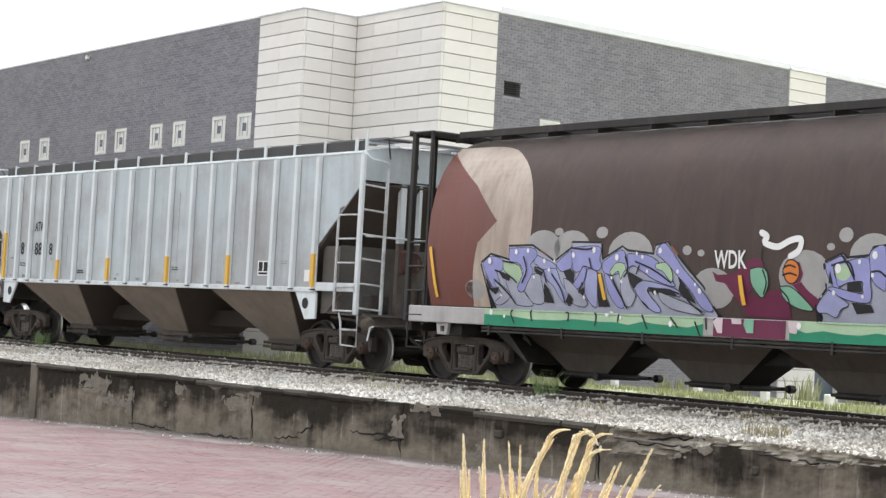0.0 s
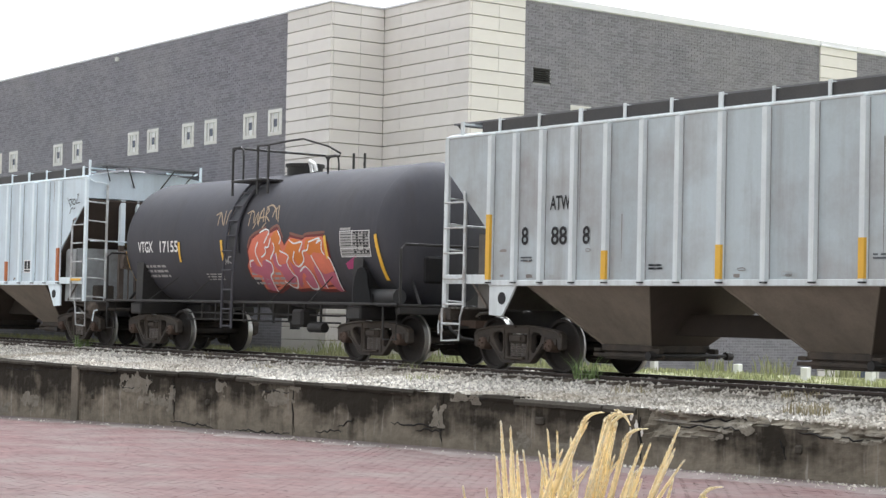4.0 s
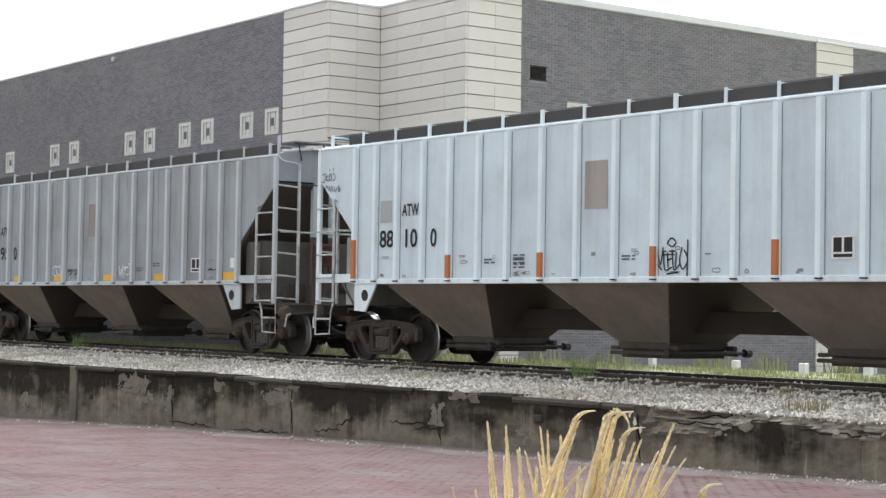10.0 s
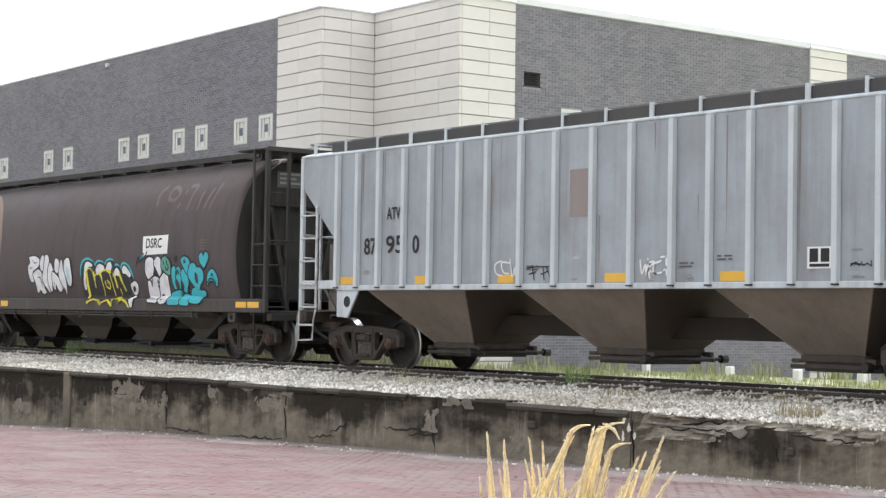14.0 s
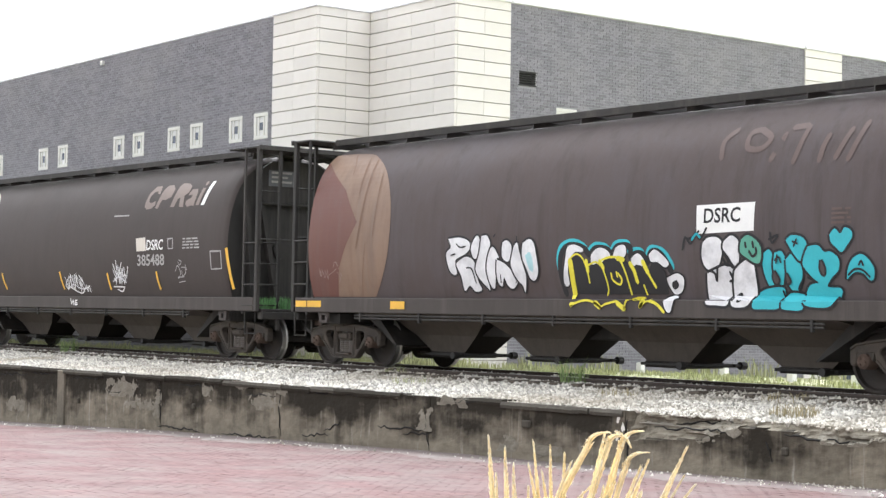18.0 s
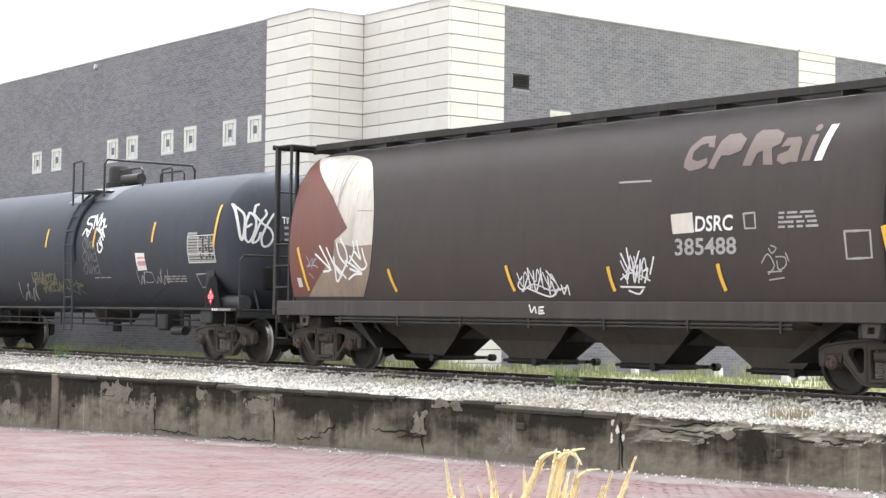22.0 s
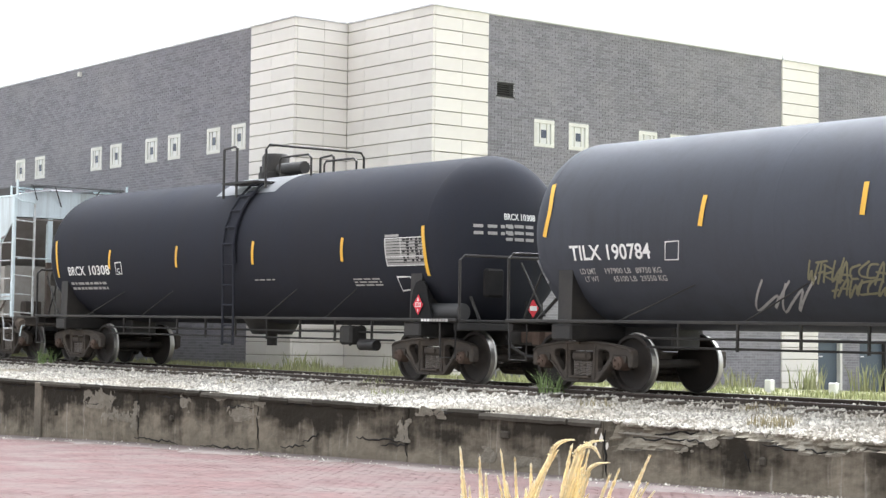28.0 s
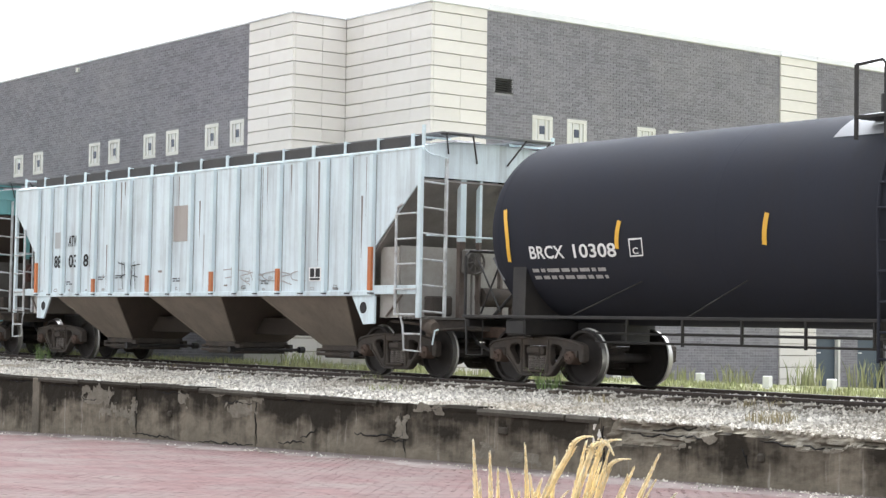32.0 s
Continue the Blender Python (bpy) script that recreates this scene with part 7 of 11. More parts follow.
for line in ([(-5.58, 2.05), (-5.37, 2.17)], [(-4.91, 2.31), (-4.34, 2.32)], [(-3.4, 2.36), (-2.72, 2.35)], [(-2.15, 2.24), (-1.59, 2.18)], [(-1.57, 2.2), (-1.57, 2.31), (-1.31, 2.37), (-1.1, 2.18)], [(1.67, 2.09), (1.96, 2.21), (2.02, 2.12)], [(-4.32, 2.29), (-3.79, 2.06)]):
    stroke(C0, barrel_side, RUSTY_EDGE, 0.035, line, 2.5, "orange_edge", False)
fill(C0, barrel_side, INK, [(2.05, 1.81), (2.27, 1.84), (2.29, 1.7), (2.04, 1.71)], 11, "black_shape")
bubble(C0, barrel_side, SPRAY_PALEGREEN, 1.98, 1.95, 0.13, 0.11, 10, "pale_green_spot")
sill_paint(C0, SPRAY_PALEGREEN, -5.52, -0.57, 1.12, 1.279, "pale_green_band")
sill_paint(C0, SPRAY_GREEN, -5.52, -0.57, 1.0, 1.18, "green_band")
sill_paint(C0, SPRAY_MAROON, -0.37, 0.98, 1.01, 1.27, "maroon_band")
sill_paint(C0, CHALK_DIM, -0.54, -0.40, 1.03, 1.25, "white_band")
sill_paint(C0, SPRAY_PALEGREEN, 1.05, 7.6, 1.12, 1.279, "pale_green_band")
sill_paint(C0, SPRAY_GREEN, 1.05, 7.6, 1.0, 1.18, "green_band")
for line in ([(-4.8, 1.27), (-4.84, 1.2), (-4.75, 1.06)], [(-4.33, 1.27), (-4.35, 1.22), (-4.32, 1.11)], [(-3.51, 1.27), (-3.45, 1.24), (-3.46, 1.13)], [(-2.85, 1.27), (-2.82, 1.21), (-2.84, 1.08)], [(-2.32, 1.27), (-2.34, 1.15)], [(-1.82, 1.27), (-1.76, 1.17), (-1.7, 1.07)], [(-1.22, 1.25), (-1.07, 1.11)], [(-0.52, 1.27), (-0.5, 1.11)], [(-0.73, 1.2), (-0.61, 0.99)]):
    stroke(C0, barrel_side, INK, 0.03, line, 3, "black_line")
for x, z, r in ((-5.34, 1.22, 0.05), (-5, 1.16, 0.03), (-2.58, 1.27, 0.05), (-2.28, 1.22, 0.03), (-1.22, 1.16, 0.045), (1.22, 1.21, 0.05)):
    bubble(C0, barrel_side, CHALK, x, z, r * 0.8, r, 4, "white_highlight")
for shape in ([(-0.32, 1.27), (-0.38, 1.22), (-0.28, 1.06), (-0.19, 1.06), (-0.19, 1.27)], [(-0.03, 1.27), (0.16, 1.27), (0.17, 1.2), (-0.01, 1.2)], [(1.02, 1.27), (1.46, 1.27), (1.48, 1.27), (1.22, 1.27), (1.18, 1.1), (1.06, 1.11)]):
    fill(C0, barrel_side, SILL_PINK, shape, 2, "pale_pink_patch")
fill(C0, barrel_side, SPRAY_JADE, [(0.22, 1.27), (0.34, 1.27), (0.4, 1.27), (0.4, 1.08), (0.28, 1.08), (0.21, 1.19)], 3, "jade_patch")
fill(C0, barrel_side, SPRAY_MAROON, [(-0.4, 1.94), (-0.3, 1.89), (0.01, 1.91), (0.2, 2.03), (0.29, 2.11), (0.54, 2.13), (0.56, 1.95), (0.43, 1.79), (0.26, 1.63), (0.22, 1.41), (0.18, 1.38), (0.03, 1.55), (-0.16, 1.77), (-0.34, 1.8)], 3, "maroon_patch")
fill(C0, barrel_side, SPRAY_MAROON, [(0.26, 1.63), (0.46, 1.6), (0.65, 1.68), (0.92, 1.71), (1, 1.46), (1, 1.3), (0.15, 1.32)], 3.2, "maroon_patch")
fill(C0, barrel_side, SPRAY_MAROON, [(1.09, 1.77), (1.24, 1.81), (1.36, 1.69), (1.54, 1.58), (1.51, 1.51), (1.43, 1.47), (1.27, 1.58)], 3.4, "maroon_patch")
patch(C0, barrel_side, SPRAY_JADE, [(0.33, 1.97), (0.48, 2), (0.62, 1.95), (0.64, 1.76), (0.54, 1.6), (0.45, 1.64), (0.34, 1.79)], 5, 0.02, "jade_patch")
patch(C0, barrel_side, SPRAY_JADE, [(0.87, 1.74), (1.04, 1.74), (1.19, 1.65), (1.32, 1.54), (1.4, 1.44), (1.2, 1.45), (1.01, 1.52), (0.91, 1.61)], 5, 0.02, "jade_patch")
patch(C0, barrel_side, SPRAY_ORANGE, [(0.93, 1.96), (1, 2.08), (1.1, 2.1), (1.19, 2.04), (1.2, 1.9), (1.1, 1.8), (0.99, 1.83)], 5, 0.025, "orange_spot")
fill(C0, barrel_side, SPRAY_MAROON, [(1.13, 2.1), (1.22, 2.08), (1.28, 1.92), (1.22, 1.81), (1.1, 1.78), (1.19, 1.88)], 4.6, "maroon_patch")
for line in ([(0.87, 1.71), (0.98, 1.61), (1.01, 1.52)], [(0.56, 1.97), (0.62, 1.8), (0.56, 1.64)], [(0.54, 2.11), (0.55, 2.27)], [(0.95, 2.01), (1.05, 2.04), (1.15, 2.01)], [(0.92, 1.9), (1.05, 1.93), (1.17, 1.9)]):
    stroke(C0, barrel_side, INK, 0.024, line, 6.5, "black_line")
stroke(C0, barrel_side, CHALK, 0.09, [(0.51, 2.49), (0.62, 2.43), (0.58, 2.35), (0.82, 2.29), (1.05, 2.38), (1.23, 2.39), (1.2, 2.24), (1.05, 2.16)], 4, "white_curl")
words(C0, barrel_side, CHALK, "WDK", -0.36, 1.98, 0.62, 0.26, 5, "lettering")
stroke(C0, barrel_side, YELLOW, 0.085, [(-6.96, 2.29), (-6.88, 1.87), (-6.83, 1.45)], 13, "yellow_stripe")
stroke(C0, barrel_side, YELLOW, 0.085, [(-2.73, 1.88), (-2.69, 1.68), (-2.66, 1.49)], 13, "yellow_stripe")
stroke(C0, barrel_side, YELLOW, 0.085, [(0.15, 1.89), (0.17, 1.68), (0.19, 1.48)], 13, "yellow_stripe")
# car 6: rust-brown cylindrical hopper
end_panel(C5, PANEL_TAN, [(-6.7, 4.04), (-5.83, 3.99), (-5.37, 3.85), (-4.95, 3.61), (-4.65, 3.27), (-4.49, 2.89), (-4.45, 2.48), (-4.53, 2.02), (-4.75, 1.61), (-5.03, 1.30)], 1.30, 1)
fill(C5, barrel_side, PANEL_BROWN2, [(-7.09, 3.09), (-7.09, 3.54), (-7.09, 3.9), (-6.06, 3.3), (-5.51, 2.68), (-5.85, 2.23), (-6.06, 1.86), (-6.23, 1.3), (-7.09, 1.3), (-7.09, 1.96), (-7.09, 2.55)], 2, "brown_end_panel")
fill(C5, barrel_side, CHALK, [(3.22, 2.66), (4.37, 2.67), (4.36, 2.26), (3.24, 2.24)], 1, "white_sign_patch")
words(C5, barrel_side, INK, "DSRC", 3.38, 2.39, 0.72, 0.22, 2, "lettering")
patch(C5, barrel_side, SPRAY_WHITE, [(-2.71, 2.3), (-2.41, 2.32), (-2.16, 2.26), (-2.1, 2.15), (-2.23, 2.04), (-2.42, 1.98), (-2.53, 1.91), (-2.51, 1.7), (-2.67, 1.72), (-2.76, 1.92), (-2.76, 2.07), (-2.64, 2.16)], 1.0, 0.045, "white_letter")
patch(C5, barrel_side, SPRAY_WHITE, [(-2.43, 1.92), (-2.22, 1.99), (-2.02, 1.92), (-1.98, 1.74), (-1.94, 1.55), (-1.89, 1.43), (-2.07, 1.4), (-2.2, 1.5), (-2.36, 1.41), (-2.39, 1.65), (-2.5, 1.85)], 1.4, 0.045, "white_letter")
patch(C5, barrel_side, SPRAY_WHITE, [(-2, 2.28), (-1.9, 2.34), (-1.83, 2.22), (-1.9, 1.98), (-2.02, 1.97), (-2.08, 2.13)], 1.8, 0.045, "white_letter")
patch(C5, barrel_side, SPRAY_WHITE, [(-1.79, 2.33), (-1.64, 2.33), (-1.56, 2.19), (-1.65, 1.98), (-1.71, 1.74), (-1.66, 1.44), (-1.74, 1.48), (-1.89, 1.61), (-1.98, 1.79), (-1.86, 2.03)], 2.2, 0.045, "white_letter")
patch(C5, barrel_side, SPRAY_WHITE, [(-1.55, 2.12), (-1.46, 2.13), (-1.33, 1.94), (-1.42, 1.79), (-1.52, 1.47), (-1.62, 1.5), (-1.68, 1.74), (-1.64, 1.95)], 2.6, 0.045, "white_letter")
patch(C5, barrel_side, SPRAY_WHITE, [(-1.22, 2.22), (-1.11, 2.24), (-1, 2.15), (-1.03, 1.97), (-1.12, 1.89), (-1.24, 1.96), (-1.25, 2.11)], 3.0, 0.045, "white_letter")
patch(C5, barrel_side, SPRAY_WHITE, [(-1.39, 1.93), (-1.17, 1.85), (-0.97, 1.69), (-0.9, 1.57), (-1.04, 1.45), (-1.17, 1.5), (-1.24, 1.63), (-1.32, 1.49), (-1.41, 1.55), (-1.42, 1.74)], 3.4, 0.045, "white_letter")
patch(C5, barrel_side, SPRAY_WHITE, [(-0.93, 2.15), (-0.85, 2.2), (-0.8, 2.06), (-0.72, 1.83), (-0.67, 1.64), (-0.75, 1.39), (-0.79, 1.5), (-0.92, 1.62), (-1.03, 1.83), (-1, 1.97)], 3.8, 0.045, "white_letter")
patch(C5, barrel_side, SPRAY_WHITE, [(-0.71, 2.18), (-0.56, 2.25), (-0.43, 2.19), (-0.37, 1.96), (-0.35, 1.73), (-0.44, 1.59), (-0.56, 1.61), (-0.64, 1.78), (-0.73, 1.96)], 4.2, 0.045, "white_letter")
patch(C5, barrel_side, SPRAY_ICE, [(-0.65, 1.99), (-0.53, 2.04), (-0.47, 1.91), (-0.47, 1.73), (-0.57, 1.77)], 5, 0, "teal_tint")
stroke(C5, barrel_side, INK, 0.025, [(-2.47, 2.21), (-2.36, 2.15), (-2.22, 2.17)], 5, "black_line")
stroke(C5, barrel_side, INK, 0.025, [(-2.22, 1.8), (-2.07, 1.78), (-2, 1.55)], 5, "black_line")
stroke(C5, barrel_side, INK, 0.025, [(-1.32, 1.68), (-1.33, 1.55)], 5, "black_line")
stroke(C5, barrel_side, INK, 0.025, [(-2.63, 2.02), (-2.51, 2.04)], 5, "black_line")
stroke(C5, barrel_side, INK, 0.025, [(-1.46, 2.31), (-1.42, 2.35)], 5, "black_line")
stroke(C5, barrel_side, INK, 0.025, [(-0.86, 2.22), (-0.86, 2.3)], 5, "black_line")
stroke(C5, barrel_side, SPRAY_TEAL, 0.08, [(0.23, 1.44), (0.19, 1.64), (0.15, 1.89), (0.21, 2.09), (0.37, 2.18), (0.59, 2.19), (0.77, 2.12), (0.87, 2.04), (1.03, 2.13), (1.26, 2.11), (1.39, 2.04), (1.5, 2.14), (1.69, 2.16), (1.8, 2.12), (1.81, 1.98), (1.91, 2.03), (2.06, 2.02), (2.16, 1.91), (2.24, 2.04), (2.36, 2.06), (2.56, 1.99), (2.69, 1.83), (2.72, 1.76)], 1, "teal_outline")
stroke(C5, barrel_side, INK, 0.11, [(0.25, 1.37), (0.21, 1.57), (0.19, 1.82), (0.25, 2.02), (0.4, 2.12), (0.62, 2.12), (0.8, 2.06), (0.9, 1.98), (1.06, 2.07), (1.3, 2.05), (1.42, 1.98), (1.53, 2.08), (1.72, 2.1), (1.83, 2.06), (1.84, 1.92), (1.95, 1.97), (2.09, 1.96), (2.2, 1.85), (2.27, 1.98), (2.39, 2), (2.52, 1.93), (2.65, 1.77), (2.68, 1.7)], 1.5, "black_outline")
patch(C5, barrel_side, SPRAY_WHITE, [(0.34, 1.95), (0.39, 2.1), (0.55, 2.14), (0.74, 2.08), (0.74, 2.02), (0.57, 2.02), (0.43, 1.9), (0.37, 1.72), (0.37, 1.52), (0.27, 1.49), (0.25, 1.63)], 2.5, 0.03, "white_letter")
patch(C5, barrel_side, SPRAY_WHITE, [(0.94, 1.97), (1.08, 2.07), (1.26, 2.06), (1.38, 1.96), (1.22, 1.87), (0.95, 1.82)], 2.5, 0.03, "white_letter")
patch(C5, barrel_side, SPRAY_WHITE, [(1.44, 1.95), (1.52, 2.08), (1.7, 2.11), (1.74, 1.99), (1.63, 1.89), (1.48, 1.91)], 2.5, 0.03, "white_letter")
patch(C5, barrel_side, SPRAY_WHITE, [(1.84, 1.9), (1.99, 1.98), (2.12, 1.88), (2.08, 1.78), (1.87, 1.8)], 2.5, 0.03, "white_letter")
patch(C5, barrel_side, SPRAY_WHITE, [(2.23, 1.95), (2.36, 2.03), (2.54, 1.93), (2.65, 1.82), (2.56, 1.76), (2.41, 1.84), (2.27, 1.85)], 2.5, 0.03, "white_letter")
patch(C5, barrel_side, SPRAY_WHITE, [(2.57, 1.6), (2.8, 1.67), (2.93, 1.59), (2.86, 1.41), (2.7, 1.36), (2.61, 1.47)], 2.5, 0.03, "white_letter")
patch(C5, barrel_side, SPRAY_WHITE, [(2.52, 1.31), (2.75, 1.34), (2.71, 1.2), (2.67, 1.09), (2.59, 1.1), (2.53, 1.2)], 2.5, 0.03, "white_letter")
patch(C5, barrel_side, INK, [(2.68, 1.54), (2.78, 1.57), (2.81, 1.49), (2.72, 1.43), (2.67, 1.47)], 4, 0, "black_shadow")
fill(C5, barrel_side, INK, [(0.47, 1.9), (0.59, 1.97), (0.75, 1.9), (0.87, 1.77), (1.06, 1.84), (1.16, 1.79), (1.24, 1.89), (1.4, 1.92), (1.58, 1.89), (1.73, 1.88), (1.84, 1.75), (1.95, 1.81), (2.07, 1.79), (2.21, 1.71), (2.29, 1.83), (2.44, 1.82), (2.57, 1.7), (2.59, 1.49), (2.56, 1.36), (0.48, 1.36)], 4, "black_shadow")
stroke(C5, barrel_side, SPRAY_YELLOW, 0.11, [(0.45, 1.88), (0.47, 1.68), (0.47, 1.37)], 5, "yellow_line")
stroke(C5, barrel_side, SPRAY_YELLOW, 0.03, [(0.45, 1.92), (0.6, 1.99), (0.75, 1.92), (0.84, 1.72), (0.86, 1.54)], 5, "yellow_line")
stroke(C5, barrel_side, SPRAY_YELLOW, 0.07, [(0.83, 1.88), (0.85, 1.72)], 5, "yellow_line")
stroke(C5, barrel_side, SPRAY_YELLOW, 0.03, [(0.87, 1.81), (1.06, 1.86), (1.21, 1.73), (1.27, 1.47), (1.22, 1.35)], 5, "yellow_line")
stroke(C5, barrel_side, SPRAY_YELLOW, 0.07, [(1.14, 1.87), (1.21, 1.77)], 5, "yellow_line")
stroke(C5, barrel_side, SPRAY_YELLOW, 0.035, [(1.19, 1.89), (1.38, 1.93), (1.58, 1.9), (1.71, 1.67), (1.77, 1.36)], 5, "yellow_line")
stroke(C5, barrel_side, SPRAY_YELLOW, 0.08, [(1.55, 1.91), (1.67, 1.89)], 5, "yellow_line")
stroke(C5, barrel_side, SPRAY_YELLOW, 0.07, [(1.82, 1.83), (1.9, 1.71), (1.94, 1.55)], 5, "yellow_line")
stroke(C5, barrel_side, SPRAY_YELLOW, 0.08, [(2.1, 1.85), (2.19, 1.69)], 5, "yellow_line")
stroke(C5, barrel_side, SPRAY_YELLOW, 0.045, [(2.19, 1.69), (2.32, 1.47)], 5, "yellow_line")
stroke(C5, barrel_side, SPRAY_YELLOW, 0.03, [(2.07, 1.5), (2.11, 1.36)], 5, "yellow_line")
stroke(C5, barrel_side, SPRAY_YELLOW, 0.035, [(1.38, 1.68), (1.4, 1.58), (1.54, 1.51), (1.6, 1.59), (1.54, 1.68)], 5, "yellow_line")
stroke(C5, barrel_side, SPRAY_YELLOW, 0.03, [(1.5, 1.7), (1.51, 1.63)], 5, "yellow_line")
stroke(C5, barrel_side, SPRAY_YELLOW, 0.09, [(0.46, 1.35), (0.46, 1.19)], 5, "yellow_line")
stroke(C5, barrel_side, SPRAY_YELLOW, 0.035, [(0.46, 1.17), (0.57, 1.22), (0.79, 1.26), (0.99, 1.23), (1.14, 1.15)], 5, "yellow_line")
stroke(C5, barrel_side, SPRAY_YELLOW, 0.09, [(1.03, 1.22), (1.12, 1.16)], 5, "yellow_line")
stroke(C5, barrel_side, SPRAY_YELLOW, 0.035, [(1.14, 1.15), (1.25, 1.2), (1.51, 1.25)], 5, "yellow_line")
stroke(C5, barrel_side, SPRAY_YELLOW, 0.08, [(1.53, 1.22), (1.68, 1.13)], 5, "yellow_line")
stroke(C5, barrel_side, SPRAY_YELLOW, 0.035, [(1.68, 1.13), (1.73, 1.26), (1.89, 1.3), (2.01, 1.28)], 5, "yellow_line")
stroke(C5, barrel_side, SPRAY_YELLOW, 0.07, [(1.89, 1.29), (2.06, 1.28), (2.03, 1.17)], 5, "yellow_line")
stroke(C5, barrel_side, SPRAY_YELLOW, 0.05, [(2.03, 1.17), (2.15, 1.26), (2.3, 1.24), (2.42, 1.19), (2.54, 1.09)], 5, "yellow_line")
patch(C5, barrel_side, SPRAY_WHITE, [(3.36, 2.11), (3.47, 2.18), (3.65, 2.18), (3.76, 2.08), (3.72, 1.9), (3.64, 1.76), (3.47, 1.71), (3.36, 1.8), (3.33, 1.95)], 1.0, 0.05, "white_letter")
patch(C5, barrel_side, SPRAY_WHITE, [(3.78, 2.12), (3.92, 2.2), (4.05, 2.14), (4.08, 2.01), (4.04, 1.76), (3.95, 1.79), (3.85, 1.92), (3.76, 2.02)], 1.5, 0.05, "white_letter")
patch(C5, barrel_side, SPRAY_WHITE, [(3.42, 1.66), (3.62, 1.73), (3.81, 1.77), (3.95, 1.69), (3.89, 1.45), (3.83, 1.21), (3.6, 1.2), (3.4, 1.22), (3.38, 1.41)], 2.0, 0.05, "white_letter")
patch(C5, barrel_side, SPRAY_WHITE, [(3.97, 1.71), (4.18, 1.84), (4.33, 1.81), (4.36, 1.61), (4.34, 1.37), (4.23, 1.21), (4.07, 1.17), (3.9, 1.21), (3.91, 1.49)], 2.5, 0.05, "white_letter")
stroke(C5, barrel_side, INK, 0.04, [(3.5, 1.7), (3.58, 1.66), (3.6, 1.55), (3.64, 1.74)], 4, "black_line")
stroke(C5, barrel_side, INK, 0.04, [(3.76, 1.97), (3.85, 1.86), (3.84, 1.77), (3.76, 1.87)], 4, "black_line")
stroke(C5, barrel_side, INK, 0.04, [(3.88, 1.68), (3.92, 1.57), (3.86, 1.55)], 4, "black_line")
stroke(C5, barrel_side, INK, 0.04, [(3.95, 1.33), (4.05, 1.37), (4.01, 1.26), (4.12, 1.29)], 4, "black_line")
patch(C5, barrel_side, SPRAY_GREEN2, [(4.13, 2.14), (4.25, 2.2), (4.41, 2.13), (4.5, 2.01), (4.48, 1.83), (4.39, 1.8), (4.22, 1.88), (4.1, 1.97)], 4.5, 0.05, "green_blob")
stroke(C5, barrel_side, INK, 0.04, [(4.28, 1.97), (4.34, 1.9), (4.41, 1.94), (4.41, 2.01)], 6, "black_line")
stroke(C5, barrel_side, INK, 0.04, [(4.21, 2.09), (4.22, 2.03)], 6, "black_line")
stroke(C5, barrel_side, INK, 0.04, [(4.35, 2.1), (4.36, 2.03)], 6, "black_line")
patch(C5, barrel_side, SPRAY_TEAL, [(4.5, 1.91), (4.64, 1.99), (4.71, 1.88), (4.7, 1.7), (4.77, 1.53), (4.78, 1.37), (4.66, 1.41), (4.56, 1.53), (4.51, 1.73)], 1.0, 0.045, "teal_letter")
patch(C5, barrel_side, SPRAY_TEAL, [(4.74, 1.94), (4.87, 1.96), (4.94, 1.84), (4.91, 1.68), (4.83, 1.47), (4.75, 1.53), (4.7, 1.73)], 1.4, 0.045, "teal_letter")
patch(C5, barrel_side, SPRAY_TEAL, [(4.94, 1.84), (5.05, 1.92), (5.17, 1.84), (5.23, 1.68), (5.17, 1.49), (5.07, 1.39), (4.96, 1.47), (4.94, 1.64)], 1.8, 0.045, "teal_letter")
patch(C5, barrel_side, SPRAY_TEAL, [(4.35, 1.37), (4.54, 1.44), (4.83, 1.46), (4.87, 1.37), (4.82, 1.17), (4.53, 1.15), (4.31, 1.17)], 2.2, 0.045, "teal_letter")
patch(C5, barrel_side, SPRAY_TEAL, [(4.88, 1.32), (4.97, 1.38), (5.17, 1.37), (5.26, 1.31), (5.23, 1.15), (5, 1.14), (4.85, 1.17)], 2.6, 0.045, "teal_letter")
patch(C5, barrel_side, SPRAY_TEAL, [(4.96, 2.11), (5.07, 2.18), (5.25, 2.15), (5.34, 2.05), (5.3, 1.91), (5.21, 1.82), (5.09, 1.93)], 3.0, 0.045, "teal_letter")
patch(C5, barrel_side, SPRAY_TEAL, [(5.36, 2.02), (5.54, 2.03), (5.64, 1.94), (5.76, 1.94), (5.89, 1.84), (5.87, 1.69), (5.74, 1.59), (5.65, 1.47), (5.86, 1.45), (5.87, 1.36), (5.73, 1.2), (5.5, 1.18), (5.27, 1.22), (5.25, 1.37), (5.34, 1.49), (5.46, 1.53), (5.35, 1.64), (5.25, 1.77), (5.29, 1.91)], 3.4, 0.045, "teal_letter")
patch(C5, barrel_side, P_BROWN5, [(5.58, 1.83), (5.63, 1.72), (5.61, 1.63), (5.56, 1.7)], 5, 0.04, "bare_gap")
patch(C5, barrel_side, P_BROWN5, [(4.72, 1.69), (4.79, 1.57), (4.73, 1.51), (4.69, 1.59)], 5, 0.04, "bare_gap")
patch(C5, barrel_side, P_BROWN5, [(4.94, 1.65), (4.99, 1.55), (4.93, 1.52)], 5, 0.04, "bare_gap")
stroke(C5, barrel_side, INK, 0.03, [(5.32, 1.6), (5.48, 1.53)], 6, "black_line")
stroke(C5, barrel_side, INK, 0.03, [(5.23, 1.57), (5.13, 1.43), (5.25, 1.37)], 6, "black_line")
